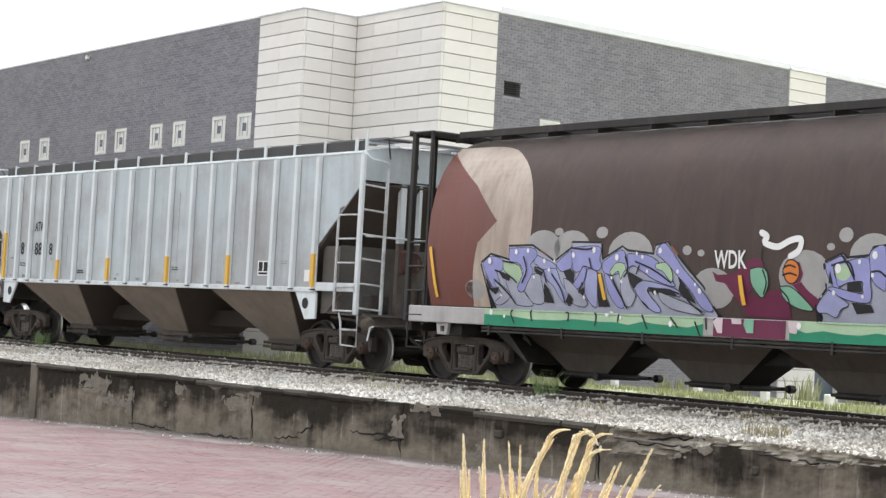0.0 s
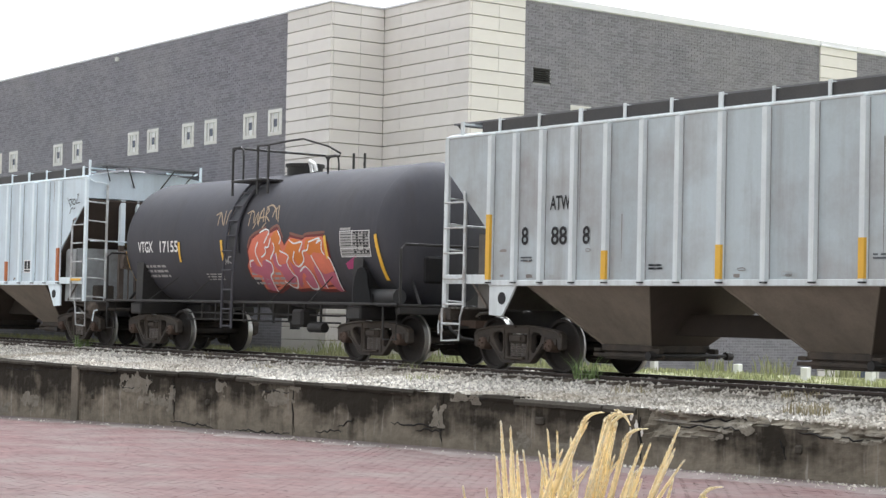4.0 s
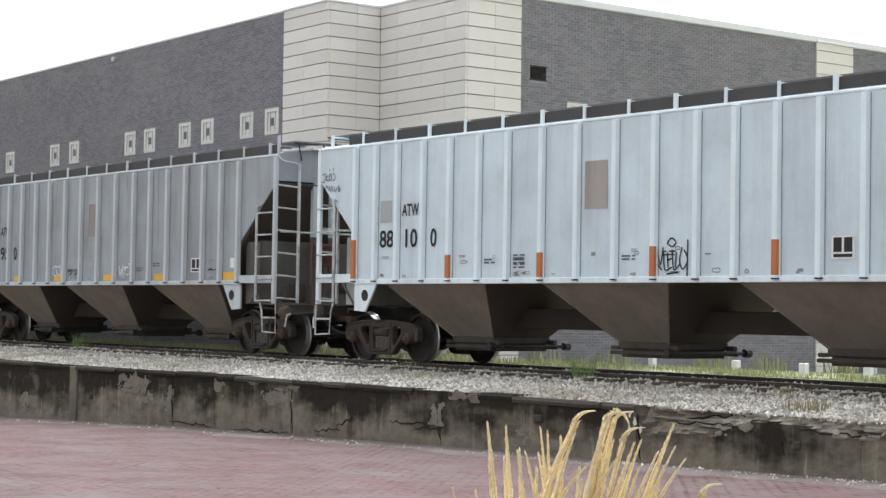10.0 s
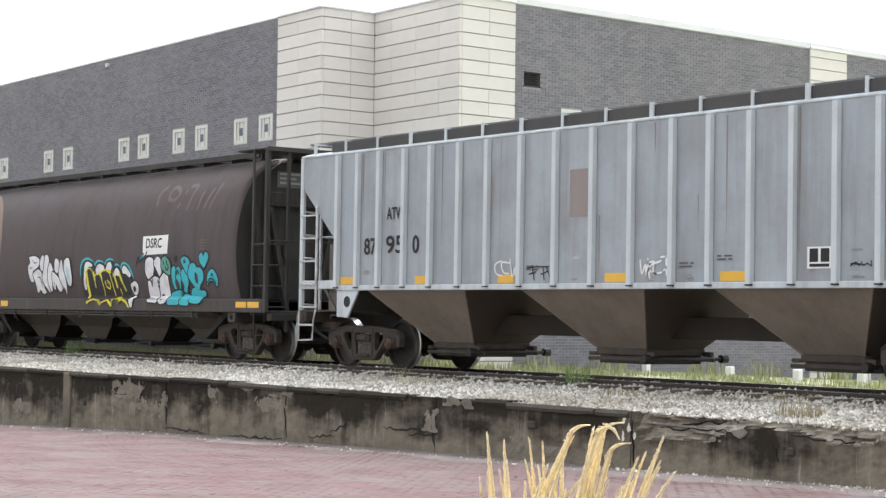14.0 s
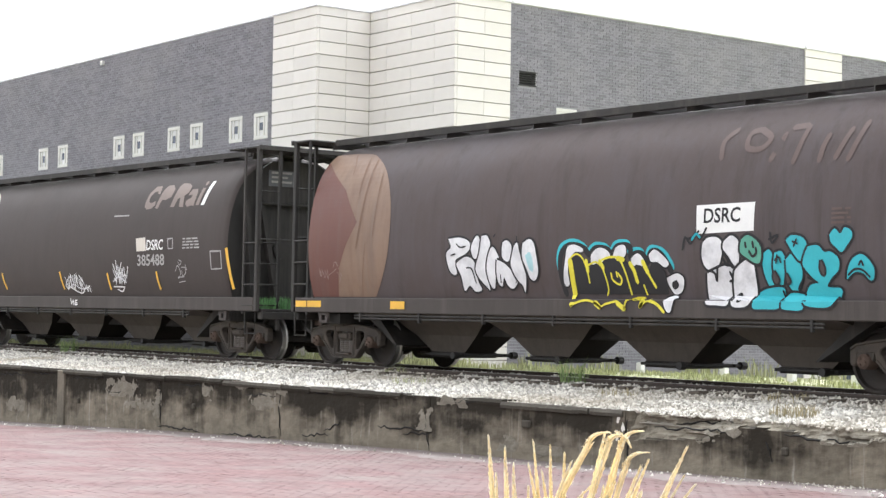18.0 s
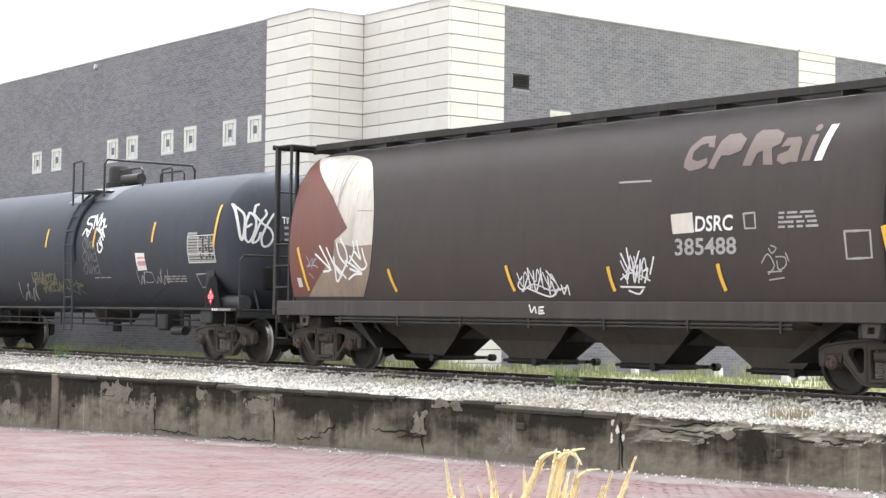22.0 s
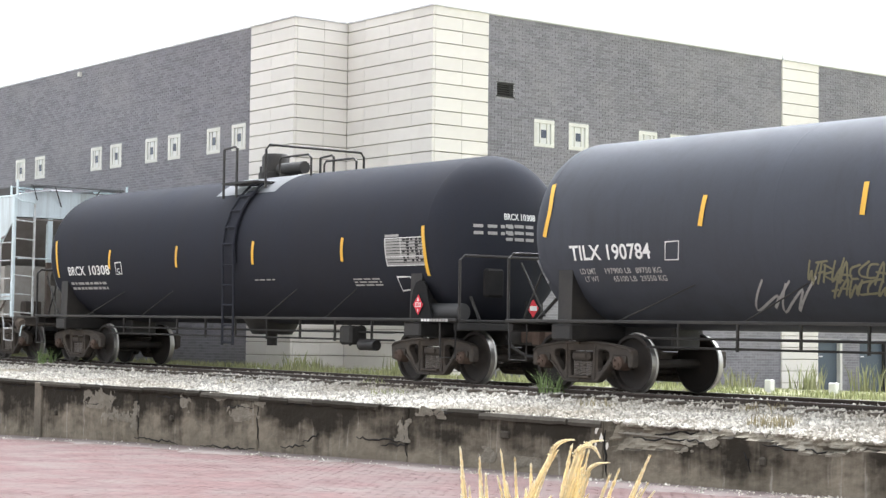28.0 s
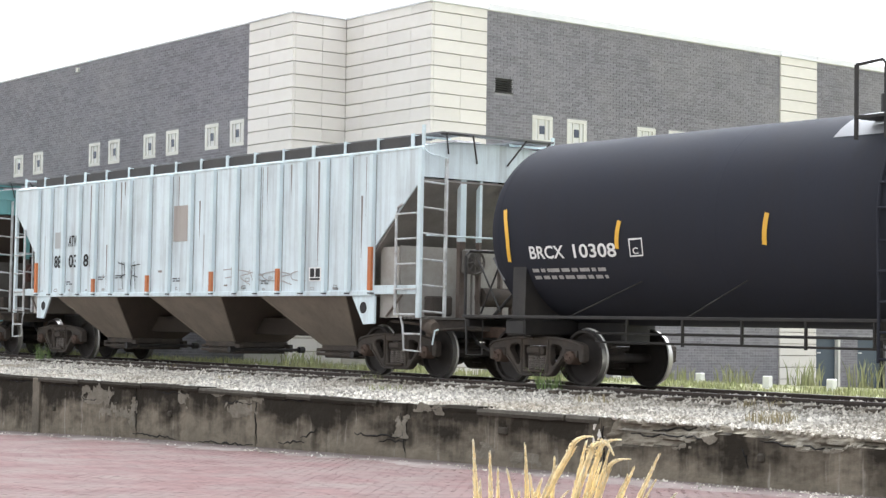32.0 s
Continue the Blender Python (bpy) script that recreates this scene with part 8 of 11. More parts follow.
stroke(C5, barrel_side, INK, 0.03, [(4.75, 1.84), (4.82, 1.88), (4.86, 1.81)], 6, "black_line")
stroke(C5, barrel_side, INK, 0.03, [(4.8, 1.91), (4.77, 1.8)], 6, "black_line")
stroke(C5, barrel_side, INK, 0.03, [(5.09, 2.09), (5.18, 2.06)], 6, "black_line")
stroke(C5, barrel_side, INK, 0.03, [(5.16, 2.12), (5.11, 2.03)], 6, "black_line")
stroke(C5, barrel_side, INK, 0.03, [(4.84, 1.41), (4.88, 1.29)], 6, "black_line")
patch(C5, barrel_side, SPRAY_TEAL, [(5.74, 2.17), (5.83, 2.25), (5.93, 2.18), (6, 2.26), (6.11, 2.22), (6.13, 2.13), (6.03, 2.01), (5.94, 1.93), (5.84, 2), (5.76, 2.07)], 2, 0.045, "teal_heart")
patch(C5, barrel_side, SPRAY_TEAL, [(5.99, 1.56), (6.03, 1.71), (6.12, 1.84), (6.26, 1.9), (6.38, 1.84), (6.47, 1.71), (6.45, 1.58), (6.38, 1.55), (6.29, 1.64), (6.14, 1.66)], 2, 0.045, "teal_drop")
stroke(C5, barrel_side, INK, 0.03, [(6.04, 1.63), (6.15, 1.7), (6.28, 1.69), (6.39, 1.6)], 5, "black_line")
stroke(C5, barrel_side, INK, 0.03, [(6.23, 1.76), (6.27, 1.81), (6.3, 1.75)], 5, "black_line")
stroke(C5, barrel_side, INK, 0.035, [(2.95, 2.02), (3.01, 2.2), (3.12, 2.1), (3.22, 2.26), (3.31, 2.16), (3.44, 2.32)], 3, "black_tag")
stroke(C5, barrel_side, INK, 0.035, [(4.67, 2.22), (4.71, 2.08), (4.82, 2.19), (4.65, 2.13)], 3, "black_tag")
stroke(C5, barrel_side, INK, 0.035, [(3.06, 2.17), (3.17, 2.2), (3.29, 2.28)], 3, "black_tag")
stroke(C5, barrel_side, SPRAY_TEAL2, 0.04, [(3.15, 2.16), (3.24, 2.24), (3.31, 2.19)], 4, "teal_tint")
print_bars(C5, barrel_side, RUST_GHOST, 5.77, 2.3, 0.34, 0.25, 4, "small_print")
sill_paint(C5, YELLOW, -4.45, -4.02, 1.08, 1.22, "yellow_stripe")
sill_paint(C5, YELLOW, -7.58, -7.2, 1.1, 1.22, "yellow_stripe")
sill_paint(C5, YELLOW, -7.17, -6.7, 1.1, 1.22, "yellow_stripe")
sill_paint(C5, YELLOW, 7.2, 7.62, 1.1, 1.22, "yellow_stripe")
sill_paint(C5, YELLOW, 7.66, 8.1, 1.1, 1.22, "yellow_stripe")
for line in ([(6.14, 3.69), (6.05, 3.44), (5.96, 3.2)], [(5.9, 3.61), (5.81, 3.41), (5.73, 3.23)], [(5.52, 3.55), (5.47, 3.39), (5.45, 3.21)], [(5.1, 3.7), (5.04, 3.46), (4.98, 3.21)], [(4.82, 3.72), (5.05, 3.73)], [(4.7, 3.62), (4.55, 3.27)], [(4.17, 3.73), (4.01, 3.68), (4.04, 3.47), (4.31, 3.44), (4.44, 3.59), (4.2, 3.73)], [(3.7, 3.76), (3.53, 3.6), (3.57, 3.35)]):
    stroke(C5, barrel_side, RUST_GHOST, 0.09, line, 1, "ghost_lettering")
# car 7: faded cylindrical hopper
end_panel(C6, PANEL_WHITE, [(-6.7, 4.09), (-6.1, 4.08), (-5.35, 3.97), (-4.95, 3.81), (-4.64, 3.48), (-4.42, 3.05), (-4.34, 2.60), (-4.36, 2.25), (-4.43, 1.90), (-4.55, 1.64), (-4.77, 1.36)], 1.36, 1)
fill(C6, barrel_side, PANEL_DUST, [(-5.55, 2.38), (-5.0, 2.28), (-4.36, 2.30), (-4.42, 1.91), (-4.55, 1.63), (-4.77, 1.36), (-6.62, 1.36), (-6.03, 1.78), (-5.6, 2.11)], 2, "dusty_lower_panel")
fill(C6, barrel_side, PANEL_BROWN, [(-7.09, 4.08), (-5.81, 3.24), (-5.16, 2.63), (-5.55, 2.41), (-5.6, 2.11), (-6.03, 1.78), (-6.58, 1.36), (-7.09, 1.36), (-7.09, 2.0), (-7.09, 2.7), (-7.09, 3.4)], 3, "brown_end_panel")
for width, line in ((0.06, [(-5.52, 3.89), (-5.53, 3.62), (-5.56, 3.31), (-5.57, 2.98)]), (0.02, [(-4.9, 2.94), (-4.40, 2.92)]), (0.02, [(-5.95, 3.88), (-5.87, 3.51), (-5.88, 3.33)]), (0.03, [(-5.66, 3.9), (-5.64, 3.54), (-5.6, 3.2)]), (0.015, [(-5.0, 3.3), (-4.98, 3.1)]), (0.015, [(-4.62, 3.3), (-4.64, 3.15)])):
    stroke(C6, barrel_side, FOLD, width, line, 1.6, "fold_line")
fill(C6, barrel_side, PANEL_WHITE, [(-6.86, 1.72), (-6.72, 1.72), (-6.68, 1.55), (-6.82, 1.54)], 6, "paper_label")
stroke(C6, barrel_side, YELLOW, 0.085, [(-6.79, 2.3), (-6.63, 1.89), (-6.5, 1.48)], 6, "yellow_stripe")
stroke(C6, barrel_side, YELLOW, 0.085, [(-3.87, 1.85), (-3.79, 1.65), (-3.69, 1.45)], 3, "yellow_stripe")
stroke(C6, barrel_side, YELLOW, 0.085, [(-0.56, 1.87), (-0.49, 1.66), (-0.41, 1.45)], 3, "yellow_stripe")
stroke(C6, barrel_side, YELLOW, 0.085, [(1.9, 1.82), (1.94, 1.63), (1.99, 1.44)], 3, "yellow_stripe")
stroke(C6, barrel_side, YELLOW, 0.085, [(4.22, 1.83), (4.26, 1.63), (4.32, 1.44)], 3, "yellow_stripe")
stroke(C6, barrel_side, YELLOW, 0.12, [(7.22, 2.29), (7.32, 1.87), (7.39, 1.45)], 3, "yellow_stripe")
fill(C6, barrel_side, FADED_TAN, [(3.39, 3.37), (3.41, 3.27), (3.54, 3.21), (3.75, 3.23), (3.88, 3.3), (3.85, 3.39), (3.66, 3.35), (3.54, 3.39), (3.53, 3.5), (3.64, 3.6), (3.78, 3.62), (3.81, 3.56), (3.93, 3.54), (3.86, 3.73), (3.6, 3.73), (3.43, 3.58)], 1, "slanted_pale_block")
fill(C6, barrel_side, FADED_TAN, [(3.91, 3.23), (4.03, 3.64), (4.14, 3.73), (4.36, 3.73), (4.53, 3.63), (4.5, 3.46), (4.28, 3.4), (4.12, 3.41), (4.04, 3.21)], 1, "slanted_pale_block")
fill(C6, barrel_side, FADED_TAN, [(4.59, 3.23), (4.68, 3.69), (4.77, 3.75), (5.08, 3.73), (5.23, 3.66), (5.22, 3.52), (5.08, 3.46), (5.17, 3.21), (4.99, 3.22), (4.92, 3.43), (4.83, 3.4), (4.76, 3.22)], 1, "slanted_pale_block")
fill(C6, barrel_side, FADED_TAN, [(5.23, 3.27), (5.23, 3.35), (5.4, 3.4), (5.43, 3.47), (5.25, 3.46), (5.32, 3.59), (5.56, 3.59), (5.62, 3.52), (5.62, 3.22), (5.48, 3.23), (5.36, 3.2)], 1, "slanted_pale_block")
fill(C6, barrel_side, FADED_TAN, [(5.69, 3.23), (5.76, 3.6), (5.89, 3.6), (5.84, 3.23)], 1, "slanted_pale_block")
fill(C6, barrel_side, CHALK, [(5.92, 3.22), (6.05, 3.73), (6.18, 3.73), (6.06, 3.22)], 1, "slanted_pale_block")
bubble(C6, barrel_side, FADED_TAN, 5.84, 3.70, 0.06, 0.05, 1, "pale_spot")
fill(C6, barrel_side, PANEL_WHITE, [(3.27, 2.57), (3.71, 2.59), (3.77, 2.29), (3.33, 2.28)], 1, "white_patch")
words(C6, barrel_side, CHALK, "DSRC", 3.79, 2.3, 0.74, 0.23, 2, "lettering")
words(C6, barrel_side, CHALK_DIM, "385488", 3.37, 1.96, 1.23, 0.25, 2, "lettering")
print_bars(C6, barrel_side, CHALK_DIM, 5.39, 2.29, 0.72, 0.26, 4, "small_print")
stroke(C6, barrel_side, CHALK_DIM, 0.035, [(4.73, 2.53), (4.94, 2.54), (4.97, 2.32), (4.77, 2.32), (4.73, 2.53)], 2, "stencil_box", False)
stroke(C6, barrel_side, CHALK_DIM, 0.035, [(6.56, 2.23), (6.99, 2.23), (7.01, 1.87), (6.59, 1.86), (6.56, 2.23)], 2, "stencil_box", False)
stroke(C6, barrel_side, CHALK_DIM, 0.03, [(2.08, 3.11), (2.77, 3.1)], 2, "chalk_line", False)
for line in [[(-6.18, 2.16), (-5.89, 1.99), (-5.71, 1.86), (-5.93, 1.83)], [(-6.04, 2.31), (-5.79, 2.03), (-5.68, 1.86)], [(-5.81, 2.27), (-5.56, 1.94), (-5.35, 1.75)], [(-5.57, 2.09), (-5.54, 1.86), (-5.51, 1.64), (-5.32, 1.8), (-5.14, 2.02), (-5.18, 2.23), (-5.36, 2.43)], [(-5.48, 2.35), (-5.38, 2.11), (-5.14, 1.92)], [(-5.52, 1.94), (-5.21, 1.7)], [(-5.05, 2.0), (-4.91, 2.2), (-4.95, 2.37)], [(-4.83, 2.38), (-4.76, 2.18), (-4.7, 2.04), (-4.88, 2.18)], [(-4.65, 2.23), (-4.58, 2.05), (-4.52, 1.93), (-4.67, 1.85), (-4.87, 1.97), (-5.04, 2.1)], [(-5.19, 2.02), (-4.96, 1.93), (-4.69, 1.78), (-4.91, 1.77), (-5.12, 1.68)], [(-5.06, 1.87), (-4.69, 1.78)]]:
    stroke(C6, barrel_side, CHALK, 0.042, line, 4, "white_tag")
for line in [[(-6.51, 2.13), (-6.42, 2.02), (-6.45, 1.91)], [(-6.45, 1.91), (-6.29, 2.08), (-6.33, 1.88)], [(-6.26, 2.05), (-6.16, 2.08), (-6.27, 1.97), (-6.12, 1.91)], [(-6.49, 1.94), (-6.17, 1.95)], [(-6.43, 1.8), (-6.29, 1.71)]]:
    stroke(C6, barrel_side, SPRAY_MIST, 0.014, line, 4, "faint_tag")
for line in ([(-0.17, 1.68), (-0.3, 1.54), (-0.18, 1.48), (-0.02, 1.68)], [(-0.01, 1.82), (-0, 1.5)], [(0.13, 1.77), (0.13, 1.45), (0.31, 1.72)], [(0.31, 1.81), (0.32, 1.54)], [(0.45, 1.77), (0.65, 1.58)], [(0.47, 1.68), (0.46, 1.4)], [(0.55, 1.59), (0.6, 1.4)], [(-0.07, 1.5), (0.45, 1.36), (0.69, 1.49)], [(0.77, 1.54), (0.8, 1.4), (0.91, 1.54), (0.93, 1.39)], [(2.21, 2.01), (2.34, 1.79)], [(2.34, 2.09), (2.44, 1.74), (2.61, 2.04)], [(2.23, 1.7), (2.31, 1.62), (2.37, 1.74)], [(2.47, 1.87), (2.46, 1.57), (2.57, 1.83)], [(2.63, 1.91), (2.55, 1.57)], [(2.68, 1.74), (2.78, 1.78), (2.68, 1.57)], [(2.14, 1.51), (2.66, 1.5)], [(2.31, 1.45), (2.51, 1.4), (2.62, 1.47)], [(2.92, 1.95), (2.82, 1.7)], [(0.03, 1.22), (0.09, 1.1), (0.16, 1.19), (0.2, 1.09)], [(0.27, 1.18), (0.27, 1.08)], [(0.27, 1.18), (0.38, 1.19)], [(0.27, 1.13), (0.37, 1.13)], [(0.27, 1.08), (0.4, 1.09)]):
    stroke(C6, barrel_side, CHALK, 0.03, line, 3, "white_tag")
for line in ([(-0.28, 1.74), (-0.18, 1.52), (-0.08, 1.76), (0.06, 1.5)], [(0.02, 1.78), (0.16, 1.6), (0.24, 1.8), (0.34, 1.48)], [(0.36, 1.74), (0.5, 1.5), (0.56, 1.72), (0.72, 1.46)], [(-0.22, 1.44), (0.1, 1.56), (0.5, 1.46), (0.85, 1.5)], [(2.2, 1.9), (2.34, 1.7), (2.42, 1.98), (2.5, 1.66)], [(2.5, 1.96), (2.58, 1.7), (2.72, 1.94), (2.76, 1.64)], [(2.16, 1.62), (2.44, 1.72), (2.8, 1.6)], [(2.3, 1.56), (2.36, 1.8), (2.62, 1.62), (2.66, 1.86)]):
    stroke(C6, barrel_side, SPRAY_WHITE, 0.026, line, 3.4, "white_tag")
for width, line in ((0.05, [(-5.42, 3.84), (-5.36, 3.3), (-5.40, 2.7), (-5.5, 2.2)]), (0.025, [(-5.0, 3.55), (-4.94, 3.0), (-4.98, 2.4)]), (0.03, [(-5.72, 3.9), (-5.62, 3.6), (-5.58, 3.2)]), (0.02, [(-5.2, 2.3), (-5.3, 1.8), (-5.42, 1.34)]), (0.04, [(-6.3, 3.98), (-6.1, 3.8), (-6.0, 3.6)])):
    stroke(C5, barrel_side, RUST_STREAK, width * 0.8, line, 3, "rust_streak")
for line in ([(5.07, 1.83), (5.19, 1.95), (5.3, 1.79), (5.18, 1.67)], [(5.25, 2.07), (5.35, 2.03), (5.27, 1.96), (5.21, 2.03)], [(5.34, 1.91), (5.5, 1.9), (5.51, 1.79), (5.38, 1.73), (5.35, 1.85)], [(5.17, 1.7), (5.43, 1.71)], [(5.18, 1.59), (5.46, 1.62)], [(5.52, 1.96), (5.57, 1.85)]):
    stroke(C6, barrel_side, CHALK_DIM, 0.02, line, 3, "faint_tag")
for line in [[(-6.74, 1.8), (-6.71, 1.69), (-6.69, 1.78)], [(-6.72, 1.83), (-6.68, 1.68), (-6.64, 1.81)], [(-6.63, 1.78), (-6.57, 1.66), (-6.55, 1.8)], [(-6.53, 1.77), (-6.46, 1.63), (-6.47, 1.81)], [(-6.42, 1.71), (-6.33, 1.75)], [(-6.26, 1.85), (-6.22, 1.94), (-6.15, 1.93), (-6.08, 1.81)], [(-6.29, 1.76), (-6.17, 1.82)], [(-6.14, 1.76), (-6.06, 1.65), (-6.11, 1.58)], [(-6.06, 1.76), (-6.0, 1.69)]]:
    stroke(C5, barrel_side, RUST_PALE, 0.013, line, 3, "faint_tag")
# spilt grain has sprouted on the end platform of car 7
SPROUT = material("sprouted_grain_green", (0.12, 0.26, 0.10), 0.8, vary=0.2, scale=3, fine=20, bump=0, island=0.35)
g = Geo()
rnd = random.Random(31)
for _ in range(520):
    x, y = rnd.uniform(8.02, 8.36), -1.40 + 1.25 * rnd.random() ** 1.3
    tall, lean = rnd.uniform(0.06, 0.20) * (1.1 - 0.3 * abs(y + 0.9)), rnd.uniform(-0.06, 0.06)
    a = rnd.uniform(0, 3.14)
    w = Vector((math.cos(a), math.sin(a), 0)) * 0.006
    q = Vector((x, y, 1.048))
    top = q + Vector((lean, rnd.uniform(-0.06, 0.06), tall + 0.08))
    mid = q.lerp(top, 0.6) + Vector((0, 0, 0.015))
    g.add([q - w, q + w, mid + w, mid - w, top], [(0, 1, 2, 3), (3, 2, 4)])
part("sprouted_grain", g, SPROUT, C6, "fresh green grain sprouting on the end platform", fix=False)
# car 3: short tank car
fill(C2, short_tank_side, SPRAY_RED, [(0.3, 2.17), (0.51, 2.45), (1.03, 2.61), (1.22, 2.56), (1.47, 2.64), (1.69, 2.38), (1.75, 2.27), (1.98, 2.45), (2.44, 2.38), (2.57, 2.44), (3.18, 2.45), (3.35, 2.26), (3.37, 1.98), (3.3, 1.34), (2.68, 1.33), (2.42, 1.36), (2.05, 1.35), (1.67, 1.33), (1.43, 1.43), (0.89, 1.3), (0.4, 1.32), (0.45, 1.56), (0.14, 1.59), (0.16, 1.84), (0.29, 1.97)], 1, "red_backing")
fill(C2, short_tank_side, SPRAY_CORAL, [(0.34, 2.15), (0.54, 2.4), (1.05, 2.54), (1.23, 2.5), (1.47, 2.57), (1.69, 2.34), (1.75, 2.24), (1.97, 2.4), (2.42, 2.34), (2.54, 2.39), (3.14, 2.4), (3.3, 2.23), (3.32, 1.98), (3.25, 1.4), (2.65, 1.39), (2.4, 1.42), (2.04, 1.41), (1.67, 1.39), (1.44, 1.48), (0.91, 1.37), (0.43, 1.38), (0.48, 1.6), (0.18, 1.63), (0.2, 1.85), (0.33, 1.97)], 1.5, "coral_ground")
for k, (mat, shape) in enumerate((
        (SPRAY_CORAL, [(0.44, 2.17), (0.6, 2.42), (1.04, 2.55), (1.19, 2.51), (1.11, 2.41), (0.93, 2.39), (0.77, 2.23), (0.71, 2.08), (0.8, 1.92), (0.65, 1.84), (0.53, 1.98)]),
        (SPRAY_ROSE, [(0.36, 1.91), (0.49, 1.94), (0.58, 1.85), (0.77, 1.84), (0.83, 1.94), (1, 1.97), (1.17, 1.88), (1.14, 1.75), (0.92, 1.59), (0.86, 1.37), (0.59, 1.37), (0.56, 1.49), (0.6, 1.65), (0.3, 1.72)]),
        (SPRAY_CORAL, [(0.92, 2.31), (1.07, 2.37), (1.2, 2.39), (1.17, 2.23), (1.03, 2.16), (0.88, 2.06), (0.87, 2.18)]),
        (SPRAY_ORANGE, [(1.25, 2.41), (1.47, 2.55), (1.64, 2.37), (1.59, 2.27), (1.63, 2.14), (1.49, 2), (1.36, 2.07), (1.37, 2.24)]),
        (SPRAY_ROSE, [(1.27, 2.09), (1.39, 2.07), (1.45, 1.87), (1.73, 1.9), (1.8, 1.69), (1.87, 1.61), (1.68, 1.51), (1.45, 1.57), (1.41, 1.73), (1.26, 1.83)]),
        (SPRAY_CORAL, [(1.59, 2.14), (1.82, 2.05), (1.75, 1.91), (1.5, 1.88), (1.46, 1.98)]),
        (SPRAY_ORANGE, [(1.74, 2.13), (2, 2.36), (2.39, 2.3), (2.33, 2.12), (2.47, 2.14), (2.39, 1.96), (2.19, 1.86), (2.06, 1.96), (1.98, 1.86), (1.87, 1.96), (1.84, 2.08)]),
        (SPRAY_ROSE, [(1.87, 1.95), (2, 1.84), (2.19, 1.81), (2.39, 1.83), (2.52, 1.68), (2.55, 1.51), (2.42, 1.41), (2.19, 1.46), (2.17, 1.59), (2.27, 1.64), (2.19, 1.7), (1.91, 1.44), (1.82, 1.51), (1.9, 1.69)]),
        (SPRAY_ORANGE, [(2.56, 2.35), (3.05, 2.38), (3.15, 2.27), (3.16, 2.13), (3.05, 2.05), (2.82, 2.1), (2.67, 2.04), (2.51, 2.15)]),
        (SPRAY_CORAL, [(2.66, 2.03), (2.84, 2.08), (3.21, 2.05), (3.35, 1.95), (3.35, 1.74), (3.01, 1.69), (2.86, 1.76), (2.76, 1.89)]),
        (SPRAY_ROSE, [(2.7, 1.86), (2.86, 1.74), (3, 1.68), (3.35, 1.71), (3.28, 1.39), (3.09, 1.37), (3, 1.56), (2.78, 1.43), (2.62, 1.48)]))):
    patch(C2, short_tank_side, mat, shape, 2 + 0.2 * k, 0, "letter_shape")
for line in ([(0.77, 2.32), (0.65, 2.16), (0.68, 2.01), (0.76, 1.85)], [(0.85, 2.52), (1.06, 2.58), (1.2, 2.53), (1.13, 2.43), (1.02, 2.31)], [(0.85, 2.03), (0.99, 2.08), (1.05, 2.14), (1.04, 2.22), (1.17, 2.23), (1.26, 2.39)], [(1, 1.97), (1.17, 1.9), (1.14, 1.75), (0.96, 1.65), (0.9, 1.49), (0.83, 1.35)], [(1.36, 2.3), (1.38, 2.17), (1.18, 1.99)], [(1.53, 2.54), (1.65, 2.38), (1.59, 2.29)], [(1.43, 2.09), (1.42, 1.9), (1.5, 1.85)], [(1.59, 2.14), (1.87, 2.04), (1.76, 1.91), (1.83, 1.7), (1.92, 1.62), (1.75, 1.45), (1.59, 1.43), (1.39, 1.55)], [(1.97, 2.35), (2.14, 2.28), (2.44, 2.3), (2.3, 2.12)], [(2.12, 2.12), (2.02, 1.95), (2.15, 1.83), (2.41, 1.95), (2.42, 2.11), (2.6, 2.15), (2.66, 2.25)], [(2.68, 2.3), (3.07, 2.37), (2.95, 2.27), (3.12, 2.32), (3.11, 2.14), (3.18, 2.05)], [(3.29, 2), (3.36, 1.93), (3.39, 1.7), (3.28, 1.38)], [(2.14, 1.74), (2.39, 1.83), (2.54, 1.66), (2.48, 1.43), (2.24, 1.41), (2.2, 1.54)], [(2.71, 2.03), (2.78, 1.89), (2.86, 1.66), (2.78, 1.42)], [(0.33, 1.84), (0.36, 1.94), (0.5, 1.97)]):
    stroke(C2, short_tank_side, CHALK, 0.032, line, 6, "white_highlight")
for line in ([(0.34, 2.24), (0.51, 2.47), (1.02, 2.62)], [(1.22, 2.58), (1.48, 2.65), (1.7, 2.41)], [(1.98, 2.48), (2.44, 2.41), (2.57, 2.46), (3.2, 2.48)]):
    stroke(C2, short_tank_side, SPRAY_DULLRED, 0.05, line, 1.5, "faded_edge")
